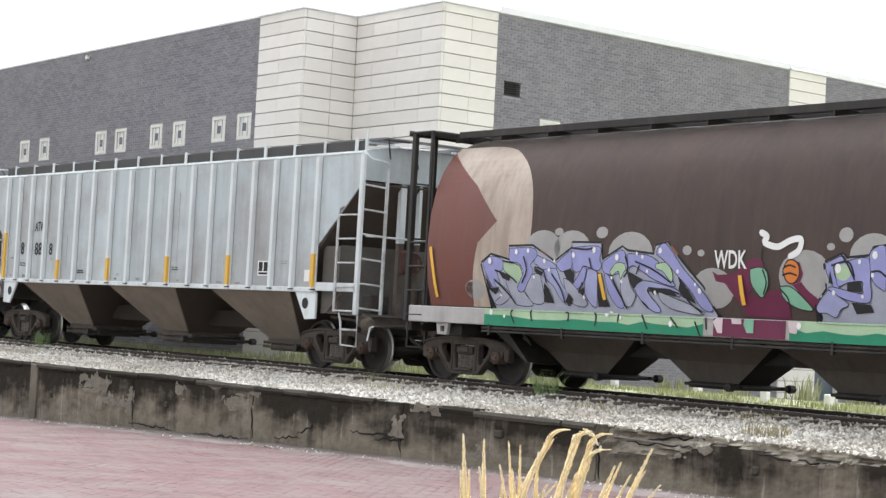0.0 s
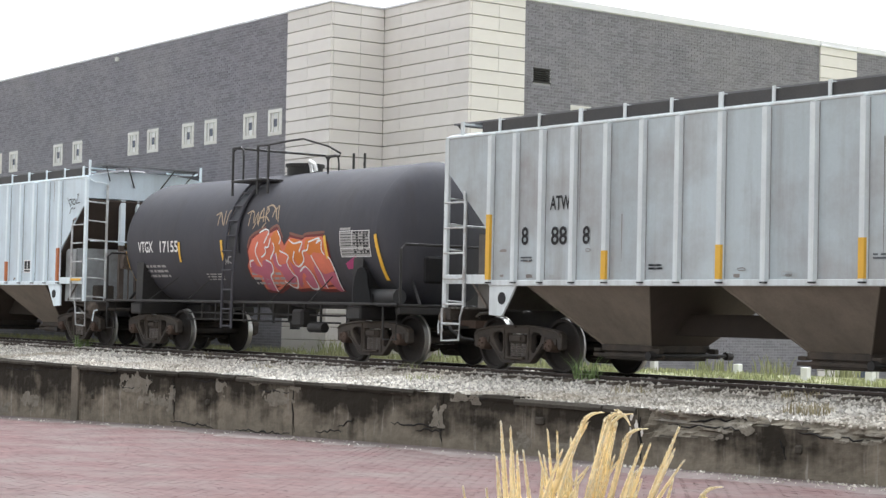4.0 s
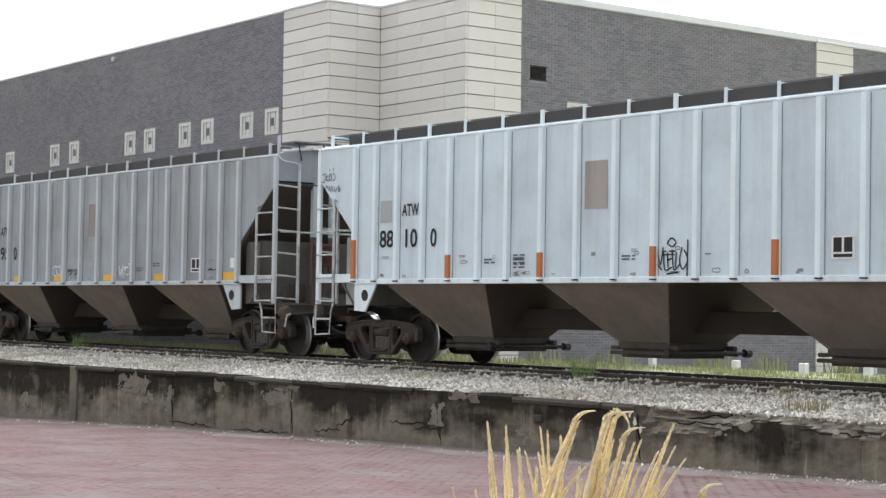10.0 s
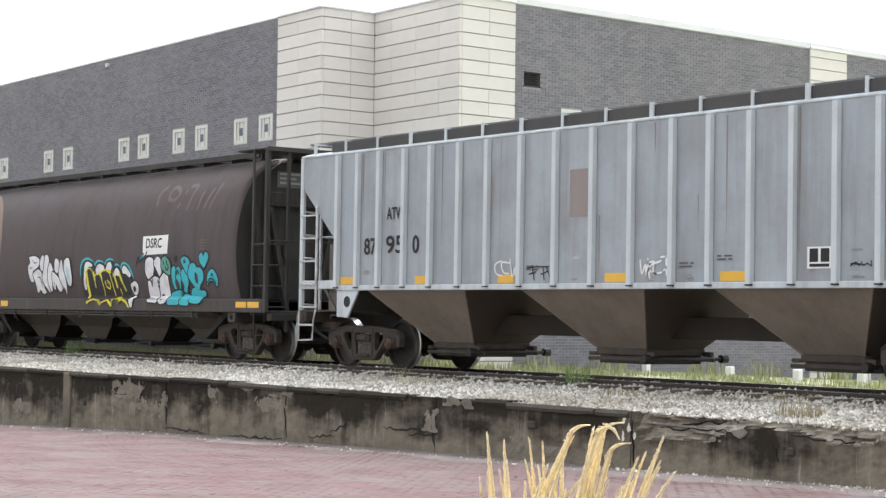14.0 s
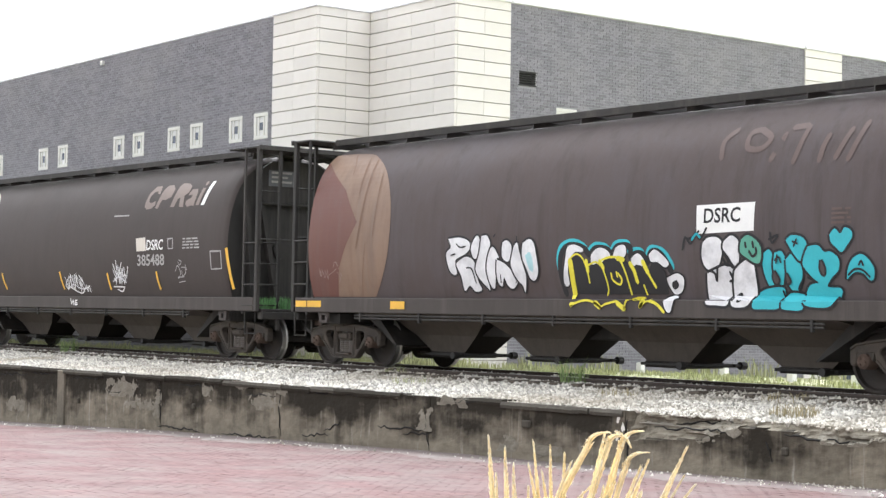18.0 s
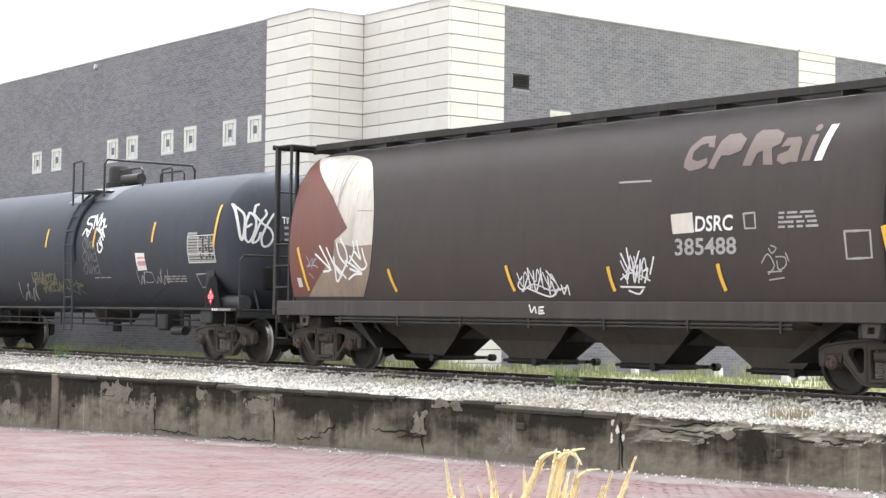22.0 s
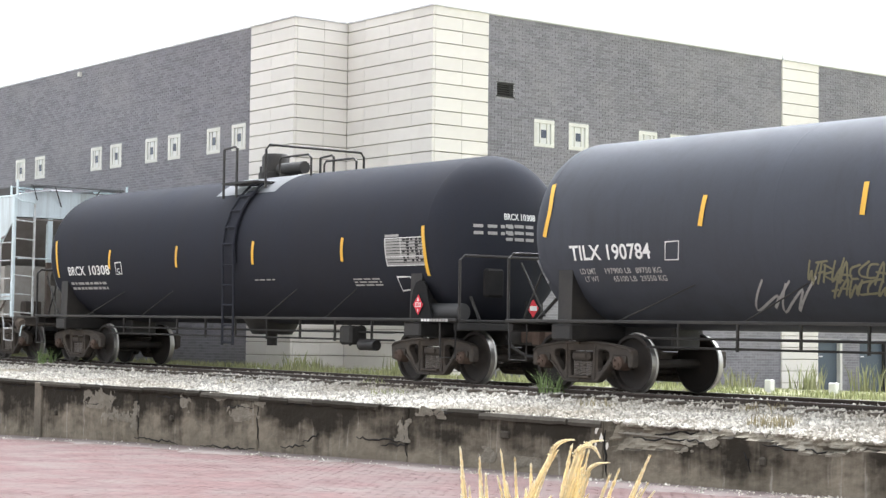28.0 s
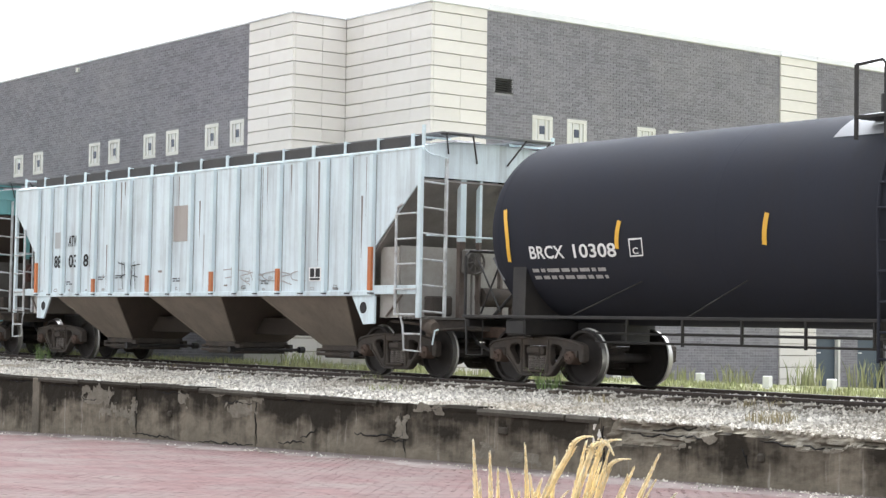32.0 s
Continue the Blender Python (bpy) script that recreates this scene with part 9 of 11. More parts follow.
for line in ([(-0.93, 2.72), (-0.92, 2.97), (-0.69, 2.71), (-0.74, 3)], [(-0.59, 2.74), (-0.58, 2.98), (-0.5, 3.02)], [(-0.37, 2.7), (-0.4, 2.95), (-0.4, 3.03)], [(-0.41, 2.52), (-0.39, 2.77)], [(-1.09, 2.94), (-0.94, 2.99)], [(0.19, 2.93), (0.32, 2.98), (0.43, 2.95)], [(0.31, 2.96), (0.34, 2.68)], [(0.46, 2.92), (0.55, 2.72), (0.6, 2.94), (0.7, 2.7), (0.71, 2.98)], [(0.73, 2.67), (0.75, 3.03), (0.9, 2.75)], [(0.74, 2.82), (0.9, 2.84)], [(0.97, 2.75), (0.91, 3.02), (1.01, 2.95), (0.95, 2.87), (1.12, 2.75)], [(0.87, 3.04), (1.04, 3.08), (1.21, 3.01)], [(1.22, 2.83), (1.24, 3.01), (1.39, 2.78)], [(1.27, 2.94), (1.33, 3.05), (1.47, 2.73)], [(0.9, 2.62), (1.01, 2.71)], [(0.54, 2.61), (0.62, 2.72)]):
    stroke(C2, short_tank_side, SPRAY_TAN, 0.032, line, 3, "tan_tag")
stroke(C2, short_tank_side, CHALK_DIM, 0.025, [(-0.73, 2.04), (-0.75, 1.91)], 3, "white_tag")
stroke(C2, short_tank_side, CHALK_DIM, 0.025, [(-0.73, 2.04), (-0.64, 2.01), (-0.74, 1.96), (-0.66, 1.9)], 3, "white_tag")
stroke(C2, short_tank_side, CHALK_DIM, 0.025, [(-0.6, 2.06), (-0.63, 1.93), (-0.56, 1.98), (-0.56, 1.91), (-0.47, 2.06)], 3, "white_tag", False)
stroke(C2, short_tank_side, CHALK_DIM, 0.025, [(-0.37, 2.05), (-0.5, 2.03), (-0.51, 1.95), (-0.43, 1.92)], 3, "white_tag")
fill(C2, short_tank_side, SPRAY_MAGENTA, [(3.82, 1.87), (4.23, 2.02), (4.22, 1.79), (3.85, 1.76)], 1, "magenta_tag")
words(C2, short_tank_side, CHALK, "VTGX", -4.47, 2.18, 0.70, 0.25, 2, "lettering")
words(C2, short_tank_side, CHALK, "17155", -3.44, 2.17, 0.82, 0.25, 2, "lettering")
print_bars(C2, short_tank_side, CHALK_DIM, -4.4, 1.61, 1.13, 0.32, 3, "small_print")
print_bars(C2, short_tank_side, CHALK_DIM, -1.65, 1.56, 0.69, 0.16, 3, "small_print")
print_bars(C2, short_tank_side, CHALK_DIM, 0.23, 1.46, 1.77, 0.28, 3, "small_print")
stroke(C2, short_tank_side, YELLOW, 0.1, [(-5.16, 2.38), (-5.08, 1.96), (-5.15, 1.56)], 5, "yellow_stripe")
stroke(C2, short_tank_side, YELLOW, 0.1, [(-2.55, 2.39), (-2.55, 2.17), (-2.56, 1.96)], 5, "yellow_stripe")
stroke(C2, short_tank_side, YELLOW, 0.1, [(-0.72, 2.4), (-0.71, 2.19), (-0.71, 1.98)], 5, "yellow_stripe")
stroke(C2, short_tank_side, YELLOW, 0.1, [(3.23, 2.41), (3.26, 2.19), (3.27, 1.97)], 5, "yellow_stripe")
stroke(C2, short_tank_side, YELLOW, 0.1, [(4.95, 2.4), (5.01, 1.98), (5, 1.56)], 5, "yellow_stripe")
data_panel(C2, short_tank_side, 3.75, 1.99, 1, 0.62)
# car 8: long tank car with tags
stroke(C7, tank_side, YELLOW, 0.1, [(-7.17, 3.29), (-7.08, 2.86), (-7.16, 2.44)], 3, "yellow_stripe")
stroke(C7, tank_side, YELLOW, 0.1, [(-3.71, 2.95), (-3.73, 2.72), (-3.76, 2.5)], 3, "yellow_stripe")
stroke(C7, tank_side, YELLOW, 0.1, [(-0.8, 2.99), (-0.8, 2.77), (-0.82, 2.55)], 3, "yellow_stripe")
stroke(C7, tank_side, YELLOW, 0.1, [(1.72, 2.93), (1.7, 2.72), (1.68, 2.5)], 3, "yellow_stripe")
stroke(C7, tank_side, YELLOW, 0.1, [(4.5, 2.99), (4.5, 2.77), (4.48, 2.55)], 3, "yellow_stripe")
stroke(C7, tank_side, YELLOW, 0.1, [(7.12, 3.27), (7.17, 2.83), (7.12, 2.41)], 3, "yellow_stripe")
words(C7, tank_side, CHALK, "TILX 190784", -6.6, 2.05, 1.78, 0.24, 2, "lettering")
words(C7, tank_side, CHALK_DIM, "LD LMT", -6.456, 1.845, 0.36, 0.085, 2, "small_lettering")
words(C7, tank_side, CHALK_DIM, "197900 LB", -5.89, 1.845, 0.57, 0.085, 2, "small_lettering")
words(C7, tank_side, CHALK_DIM, "89750 KG", -5.22, 1.845, 0.55, 0.085, 2, "small_lettering")
words(C7, tank_side, CHALK_DIM, "LT WT", -6.397, 1.725, 0.31, 0.085, 2, "small_lettering")
words(C7, tank_side, CHALK_DIM, "65100 LB", -5.76, 1.725, 0.51, 0.085, 2, "small_lettering")
words(C7, tank_side, CHALK_DIM, "29550 KG", -5.17, 1.725, 0.56, 0.085, 2, "small_lettering")
stroke(C7, tank_side, CHALK, 0.02, [(-4.48, 2.29), (-4.2, 2.3), (-4.27, 2.03), (-4.54, 2.03), (-4.48, 2.29)], 2, "stencil_box", False)
data_panel(C7, tank_side, 6.02, 2.07, 1.12, 0.72)
fill(C7, tank_side, CHALK, [(3.69, 2.33), (4.11, 2.32), (4.1, 1.95), (3.67, 1.94)], 2, "white_notice")
stroke(C7, tank_side, PINK_PRINT, 0.04, [(3.78, 2.22), (4.07, 2.22)], 3, "red_print", False)
stroke(C7, tank_side, PINK_PRINT, 0.10, [(3.79, 2.1), (4.07, 2.1)], 3, "red_print", False)
print_bars(C7, tank_side, CHALK_DIM, 4.79, 1.67, 0.89, 0.16, 3, "small_print")
print_bars(C7, tank_side, CHALK_DIM, 1.46, 1.78, 0.81, 0.05, 1, "small_print")
stroke(C7, tank_side, CHALK_DIM, 0.03, [(6.17, 1.84), (6.66, 1.85), (6.55, 1.59), (6.14, 1.57), (6.17, 1.84)], 2, "stencil_box", False)
stroke(C7, tank_side, CHALK, 0.055, [(1.43, 3.22), (1.17, 3.2), (1.18, 3.07), (1.45, 3.02), (1.42, 2.87), (1.24, 2.92)], 3, "white_tag")
stroke(C7, tank_side, CHALK, 0.055, [(1.58, 2.94), (1.49, 3.26), (1.72, 3), (1.72, 3.28), (1.9, 2.99)], 3, "white_tag")
stroke(C7, tank_side, CHALK, 0.055, [(1.91, 3.12), (1.82, 2.99), (1.97, 2.88), (2.06, 3.01), (1.9, 3.14)], 3, "white_tag")
stroke(C7, tank_side, CHALK, 0.055, [(2, 3.14), (2.07, 2.79)], 3, "white_tag")
stroke(C7, tank_side, CHALK, 0.055, [(2.2, 2.97), (2.04, 2.92), (2.21, 2.73)], 3, "white_tag")
stroke(C7, tank_side, CHALK, 0.055, [(1.09, 2.8), (1.22, 2.93), (1.35, 2.76), (1.44, 2.87)], 3, "white_tag")
stroke(C7, tank_side, CHALK, 0.055, [(2.08, 2.76), (1.96, 2.62), (2.14, 2.52)], 3, "white_tag")
stroke(C7, tank_side, CHALK, 0.055, [(1.89, 2.58), (1.96, 2.38), (2.14, 2.47), (2.05, 2.65)], 3, "white_tag")
stroke(C7, tank_side, CHALK, 0.055, [(1.72, 2.93), (1.98, 2.83), (2.17, 2.66)], 3, "white_tag")
for line in [[(1.22, 2.73), (1.14, 2.58), (1.23, 2.46), (1.33, 2.56), (1.24, 2.72), (1.38, 2.64), (1.41, 2.47)], [(1.41, 2.7), (1.41, 2.46), (1.51, 2.64), (1.53, 2.45)], [(1.64, 2.66), (1.57, 2.59), (1.62, 2.47), (1.72, 2.53), (1.65, 2.69), (1.76, 2.44)], [(1.25, 2.44), (1.13, 2.29), (1.18, 2.17), (1.31, 2.28), (1.27, 2.43), (1.39, 2.36), (1.37, 2.18)], [(1.49, 2.41), (1.41, 2.17), (1.59, 2.35), (1.57, 2.17)], [(1.76, 2.37), (1.65, 2.3), (1.67, 2.18), (1.81, 2.24), (1.78, 2.4), (1.84, 2.15)], [(1.24, 2.15), (1.07, 2.01), (1.09, 1.89), (1.25, 1.99), (1.25, 2.14), (1.35, 2.07), (1.28, 1.9)], [(1.51, 2.13), (1.35, 1.89), (1.61, 2.07), (1.53, 1.89)], [(1.81, 2.09), (1.66, 2.01), (1.65, 1.9), (1.82, 1.96), (1.84, 2.12), (1.82, 1.87)]]:
    stroke(C7, tank_side, SPRAY_GHOST, 0.034, line, 2, "faint_tag")
stroke(C7, tank_side, SPRAY_TANDIM, 0.03, [(-1.79, 1.97), (-1.92, 1.71), (-1.8, 1.84), (-1.88, 1.65), (-1.64, 1.94)], 3, "white_tag", False)
stroke(C7, tank_side, SPRAY_TANDIM, 0.03, [(-1.69, 1.94), (-1.49, 1.96)], 3, "white_tag", False)
stroke(C7, tank_side, SPRAY_TANDIM, 0.03, [(-1.59, 1.94), (-1.78, 1.66)], 3, "white_tag", False)
stroke(C7, tank_side, SPRAY_TANDIM, 0.03, [(-1.7, 1.8), (-1.59, 1.82)], 3, "white_tag", False)
stroke(C7, tank_side, SPRAY_TANDIM, 0.03, [(-1.54, 1.91), (-1.67, 1.68)], 3, "white_tag")
stroke(C7, tank_side, SPRAY_TANDIM, 0.03, [(-1.56, 1.91), (-1.43, 1.83), (-1.61, 1.78), (-1.52, 1.71)], 3, "white_tag")
stroke(C7, tank_side, SPRAY_TANDIM, 0.03, [(-1.35, 1.96), (-1.52, 1.68), (-1.29, 1.86), (-1.43, 1.66), (-1.19, 1.99)], 3, "white_tag", False)
stroke(C7, tank_side, SPRAY_TANDIM, 0.03, [(-1.39, 1.67), (-1.16, 1.95), (-1.27, 1.65)], 3, "white_tag", False)
stroke(C7, tank_side, SPRAY_TANDIM, 0.03, [(-1.32, 1.78), (-1.15, 1.76)], 3, "white_tag", False)
stroke(C7, tank_side, SPRAY_TANDIM, 0.03, [(-0.95, 1.9), (-1.12, 1.85), (-1.17, 1.73), (-1.06, 1.72)], 3, "white_tag")
stroke(C7, tank_side, SPRAY_TANDIM, 0.03, [(-0.79, 1.94), (-0.98, 1.84), (-1, 1.76), (-0.88, 1.73)], 3, "white_tag")
stroke(C7, tank_side, SPRAY_TANDIM, 0.03, [(-0.65, 1.9), (-0.79, 1.89), (-0.89, 1.74), (-0.76, 1.73)], 3, "white_tag")
stroke(C7, tank_side, SPRAY_TANDIM, 0.03, [(-0.82, 1.64), (-0.55, 1.93), (-0.67, 1.67)], 3, "white_tag", False)
stroke(C7, tank_side, SPRAY_TANDIM, 0.03, [(-0.72, 1.8), (-0.56, 1.78)], 3, "white_tag", False)
stroke(C7, tank_side, SPRAY_TANDIM, 0.03, [(-1.48, 1.72), (-1.32, 1.7)], 3, "white_tag", False)
stroke(C7, tank_side, SPRAY_TANDIM, 0.03, [(-1.38, 1.75), (-1.62, 1.47)], 3, "white_tag", False)
stroke(C7, tank_side, SPRAY_TANDIM, 0.03, [(-1.59, 1.56), (-1.47, 1.58)], 3, "white_tag", False)
stroke(C7, tank_side, SPRAY_TANDIM, 0.03, [(-1.54, 1.49), (-1.22, 1.73), (-1.38, 1.51)], 3, "white_tag", False)
stroke(C7, tank_side, SPRAY_TANDIM, 0.03, [(-1.42, 1.6), (-1.26, 1.58)], 3, "white_tag", False)
stroke(C7, tank_side, SPRAY_TANDIM, 0.03, [(-1.18, 1.7), (-1.35, 1.47), (-1.13, 1.64), (-1.2, 1.5), (-1, 1.7)], 3, "white_tag", False)
stroke(C7, tank_side, SPRAY_TANDIM, 0.03, [(-0.85, 1.69), (-1.06, 1.65), (-1.15, 1.52), (-1, 1.52)], 3, "white_tag")
stroke(C7, tank_side, SPRAY_TANDIM, 0.03, [(-0.68, 1.71), (-0.87, 1.67), (-1, 1.53), (-0.83, 1.53)], 3, "white_tag")
stroke(C7, tank_side, SPRAY_TANDIM, 0.03, [(-0.66, 1.7), (-0.85, 1.49), (-0.66, 1.6), (-0.75, 1.49), (-0.49, 1.73)], 3, "white_tag", False)
stroke(C7, tank_side, SPRAY_TANDIM, 0.03, [(-0.51, 1.7), (-0.67, 1.48)], 3, "white_tag")
stroke(C7, tank_side, SPRAY_TANDIM, 0.03, [(-0.53, 1.7), (-0.44, 1.62), (-0.57, 1.59), (-0.54, 1.5)], 3, "white_tag")
stroke(C7, tank_side, CHALK_DIM, 0.03, [(-2.76, 1.72), (-3.18, 1.3), (-2.6, 1.51), (-2.8, 1.33), (-2.27, 1.7)], 3, "white_tag", False)
stroke(C7, tank_side, CHALK_DIM, 0.03, [(-2.36, 1.66), (-2.69, 1.27), (-2.09, 1.59), (-2.4, 1.29), (-1.77, 1.75)], 3, "white_tag", False)
stroke(C7, tank_side, SPRAY_TANDIM, 0.03, [(-0.63, 1.45), (-0.15, 1.78), (-0.28, 1.42)], 3, "white_tag", False)
stroke(C7, tank_side, SPRAY_TANDIM, 0.03, [(-0.52, 1.62), (-0.12, 1.55)], 3, "white_tag", False)
stroke(C7, tank_side, SPRAY_TANDIM, 0.03, [(0.06, 1.77), (-0.17, 1.46)], 3, "white_tag")
stroke(C7, tank_side, SPRAY_TANDIM, 0.03, [(-0, 1.74), (0.3, 1.68), (-0.05, 1.57), (0.19, 1.43)], 3, "white_tag")
stroke(C7, tank_side, SPRAY_TANDIM, 0.03, [(0.44, 1.76), (0.19, 1.45)], 3, "white_tag")
stroke(C7, tank_side, SPRAY_TANDIM, 0.03, [(0.36, 1.69), (0.67, 1.64), (0.35, 1.59), (0.53, 1.42)], 3, "white_tag")
stroke(C7, tank_side, CHALK_DIM, 0.02, [(3.61, 1.96), (3.54, 1.65), (3.81, 1.84), (3.7, 1.64), (3.94, 1.92)], 3, "white_tag", False)
stroke(C7, tank_side, CHALK_DIM, 0.02, [(4.28, 1.89), (3.96, 1.9), (3.81, 1.7), (4.17, 1.69)], 3, "white_tag")
stroke(C7, tank_side, CHALK_DIM, 0.02, [(4.27, 1.9), (4.29, 1.66), (4.49, 1.8), (4.48, 1.67), (4.73, 1.96)], 3, "white_tag", False)
stroke(C7, tank_side, CHALK_DIM, 0.02, [(4.65, 1.92), (4.59, 1.63), (4.82, 1.83), (4.8, 1.66), (5, 1.94)], 3, "white_tag", False)
for line in ([(-1.26, 3.27), (-1.26, 3.05), (-1.25, 2.83), (-1.23, 2.62), (-1.19, 2.54), (-1.14, 2.84), (-1.13, 3.05), (-1.2, 3.17), (-1.27, 3.26)], [(-1.03, 3.1), (-1.12, 2.88), (-1.14, 2.58), (-1.06, 2.5), (-0.95, 2.76), (-0.93, 2.97), (-1.01, 3.1)], [(-1.1, 2.8), (-1.02, 2.86)], [(-0.95, 3.09), (-0.9, 3.24), (-0.83, 3.28)], [(-0.94, 3.06), (-0.81, 2.89), (-0.65, 2.77), (-0.59, 2.6), (-0.68, 2.44), (-0.8, 2.42), (-0.83, 2.59), (-0.74, 2.81), (-0.6, 3.03), (-0.53, 3.1)], [(-0.72, 3.16), (-0.71, 3.07), (-0.85, 2.89), (-0.98, 2.58), (-1, 2.48), (-0.9, 2.54), (-0.85, 2.69)]):
    head_stroke(C7, CHALK, 0.045, line)
# car 9: clean long tank car
stroke(C8, tank_side, YELLOW, 0.1, [(-7.06, 2.85), (-6.97, 2.42), (-6.99, 2)], 3, "yellow_stripe")
stroke(C8, tank_side, YELLOW, 0.1, [(-4.33, 2.58), (-4.39, 2.37), (-4.42, 2.16)], 3, "yellow_stripe")
stroke(C8, tank_side, YELLOW, 0.1, [(-1.37, 2.59), (-1.42, 2.37), (-1.45, 2.15)], 3, "yellow_stripe")
stroke(C8, tank_side, YELLOW, 0.1, [(1.63, 2.61), (1.59, 2.38), (1.56, 2.16)], 3, "yellow_stripe")
stroke(C8, tank_side, YELLOW, 0.1, [(4.7, 2.59), (4.66, 2.38), (4.64, 2.16)], 3, "yellow_stripe")
stroke(C8, tank_side, YELLOW, 0.1, [(7.11, 2.73), (7.16, 2.29), (7.14, 1.87)], 3, "yellow_stripe")
words(C8, tank_side, CHALK, "BRCX", -6.46, 2.035, 0.82, 0.205, 2, "lettering")
words(C8, tank_side, CHALK, "10308", -5.42, 2.035, 0.97, 0.215, 2, "lettering")
print_bars(C8, tank_side, CHALK_DIM, -6.49, 1.69, 1.72, 0.22, 2, "small_print")
stroke(C8, tank_side, CHALK, 0.03, [(-4.14, 2.29), (-3.87, 2.3), (-3.89, 2.05), (-4.16, 2.04), (-4.14, 2.29)], 2, "stencil_box", False)
words(C8, tank_side, CHALK, "C", -4.09, 2.07, 0.12, 0.10, 2, "lettering")
data_panel(C8, tank_side, 6, 2.05, 1.15, 0.62)
print_bars(C8, tank_side, CHALK_DIM, 4.84, 1.7, 0.85, 0.16, 3, "small_print")
print_bars(C8, tank_side, CHALK_DIM, 1.48, 1.83, 0.79, 0.05, 1, "small_print")
stroke(C8, tank_side, CHALK, 0.03, [(6.2, 1.86), (6.59, 1.86), (6.55, 1.64), (6.19, 1.62), (6.2, 1.86)], 2, "stencil_box", False)
head_words(C8, CHALK, "BRCX", -0.38, 2.86, 0.31, 0.115)
head_words(C8, CHALK, "10308", -0.02, 2.86, 0.34, 0.115)
head_words(C7, CHALK, "TILX 190784", -0.38, 2.89, 0.8, 0.15)
for k, (a, b) in enumerate(((0.0, 0.25), (0.33, 0.62), (0.72, 0.98)) * 3):
    head_bar(C7, CHALK_DIM, -0.34 + 0.8 * a, -0.34 + 0.8 * b, 2.81 - 0.125 * (k // 3))
for k, (a, b) in enumerate(((0.0, 0.22), (0.28, 0.60), (0.66, 0.95)) * 3):
    head_bar(C8, CHALK_DIM, -0.36 + 0.66 * a, -0.36 + 0.66 * b, 2.755 - 0.115 * (k // 3))
for car in (C7, C8):
    p = part("placard", Geo().prism([(0.02, 1.33), (0.15, 1.17), (0.28, 1.33), (0.15, 1.49)], 8.125, 8.131, "x"), RED, car, "red diamond hazard placard on the end rail")
    part("placard_panel", Geo().box(8.132, 8.136, 0.07, 0.23, 1.29, 1.37), CHALK, p)
    part("placard_holder", Geo().box(8.10, 8.124, -0.02, 0.32, 1.10, 1.46), TANKBLACK, car)
head_bar(C8, CHALK_DIM, -0.96, -0.79, 2.74)
head_bar(C8, CHALK_DIM, -0.71, -0.53, 2.74)
head_bar(C8, CHALK_DIM, -0.46, -0.38, 2.74)
head_bar(C8, CHALK_DIM, -0.32, -0.2, 2.74)
head_bar(C8, CHALK_DIM, -0.96, -0.79, 2.62)
head_bar(C8, CHALK_DIM, -0.71, -0.53, 2.62)
head_bar(C8, CHALK_DIM, -0.46, -0.38, 2.62)
head_bar(C8, CHALK_DIM, -0.32, -0.2, 2.62)
# grey hoppers
rib_tape(C1, 0, 1.1, YELLOW)
rib_tape(C1, 4, 0.45, YELLOW)
rib_tape(C1, 7, 0.5, YELLOW)
rib_tape(C1, 10, 0.55, YELLOW)
rib_tape(C1, 13, 0.58, YELLOW)
rib_tape(C3, 0, 0.72, ORANGE)
rib_tape(C3, 4, 0.4, ORANGE)
rib_tape(C3, 7, 0.4, ORANGE)
rib_tape(C3, 10, 0.45, ORANGE)
rib_tape(C3, 13, 0.5, ORANGE)
rib_tape(C3, 17, 0.8, ORANGE)
rib_tape(C9, 0, 0.7, ORANGE)
rib_tape(C9, 4, 0.3, ORANGE)
rib_tape(C9, 7, 0.35, ORANGE)
rib_tape(C9, 10, 0.4, ORANGE)
rib_tape(C9, 13, 0.43, ORANGE)
rib_tape(C9, 17, 0.78, ORANGE)
rib_tape(C1, 17, 0.62, YELLOW)
fill(C4, flat_side, YELLOW, [(-6.69, 1.55), (-6.27, 1.55), (-6.27, 1.69), (-6.69, 1.69)], 1, "yellow_mark")
fill(C4, flat_side, YELLOW, [(-4.34, 1.55), (-3.92, 1.55), (-3.92, 1.69), (-4.34, 1.69)], 1, "yellow_mark")
fill(C4, flat_side, YELLOW, [(-2.01, 1.55), (-1.59, 1.55), (-1.59, 1.69), (-2.01, 1.69)], 1, "yellow_mark")
fill(C4, flat_side, YELLOW, [(0.63, 1.55), (1.11, 1.55), (1.11, 1.69), (0.63, 1.69)], 1, "yellow_mark")
fill(C4, flat_side, YELLOW, [(3.09, 1.55), (3.59, 1.55), (3.59, 1.69), (3.09, 1.69)], 1, "yellow_mark")
fill(C4, flat_side, YELLOW, [(6.1, 1.51), (6.56, 1.51), (6.55, 1.7), (6.1, 1.71)], 1, "yellow_mark")
words(C4, flat_side, INK, "ATW", -5.23, 2.72, 0.53, 0.22, 2, "lettering")
words(C4, flat_side, INK, "87", -5.93, 2.09, 0.39, 0.31, 2, "lettering")
words(C4, flat_side, INK, "95", -5.24, 2.1, 0.54, 0.33, 2, "lettering")
words(C4, flat_side, INK, "0", -4.43, 2.09, 0.19, 0.33, 2, "lettering")
words(C3, flat_side, INK, "ATW", -5.32, 2.66, 0.51, 0.22, 2, "lettering")
words(C3, flat_side, INK, "88", -6.01, 2.1, 0.44, 0.32, 2, "lettering")
words(C3, flat_side, INK, "10", -5.21, 2.09, 0.36, 0.34, 2, "lettering")
words(C3, flat_side, INK, "0", -4.46, 2.09, 0.18, 0.33, 2, "lettering")
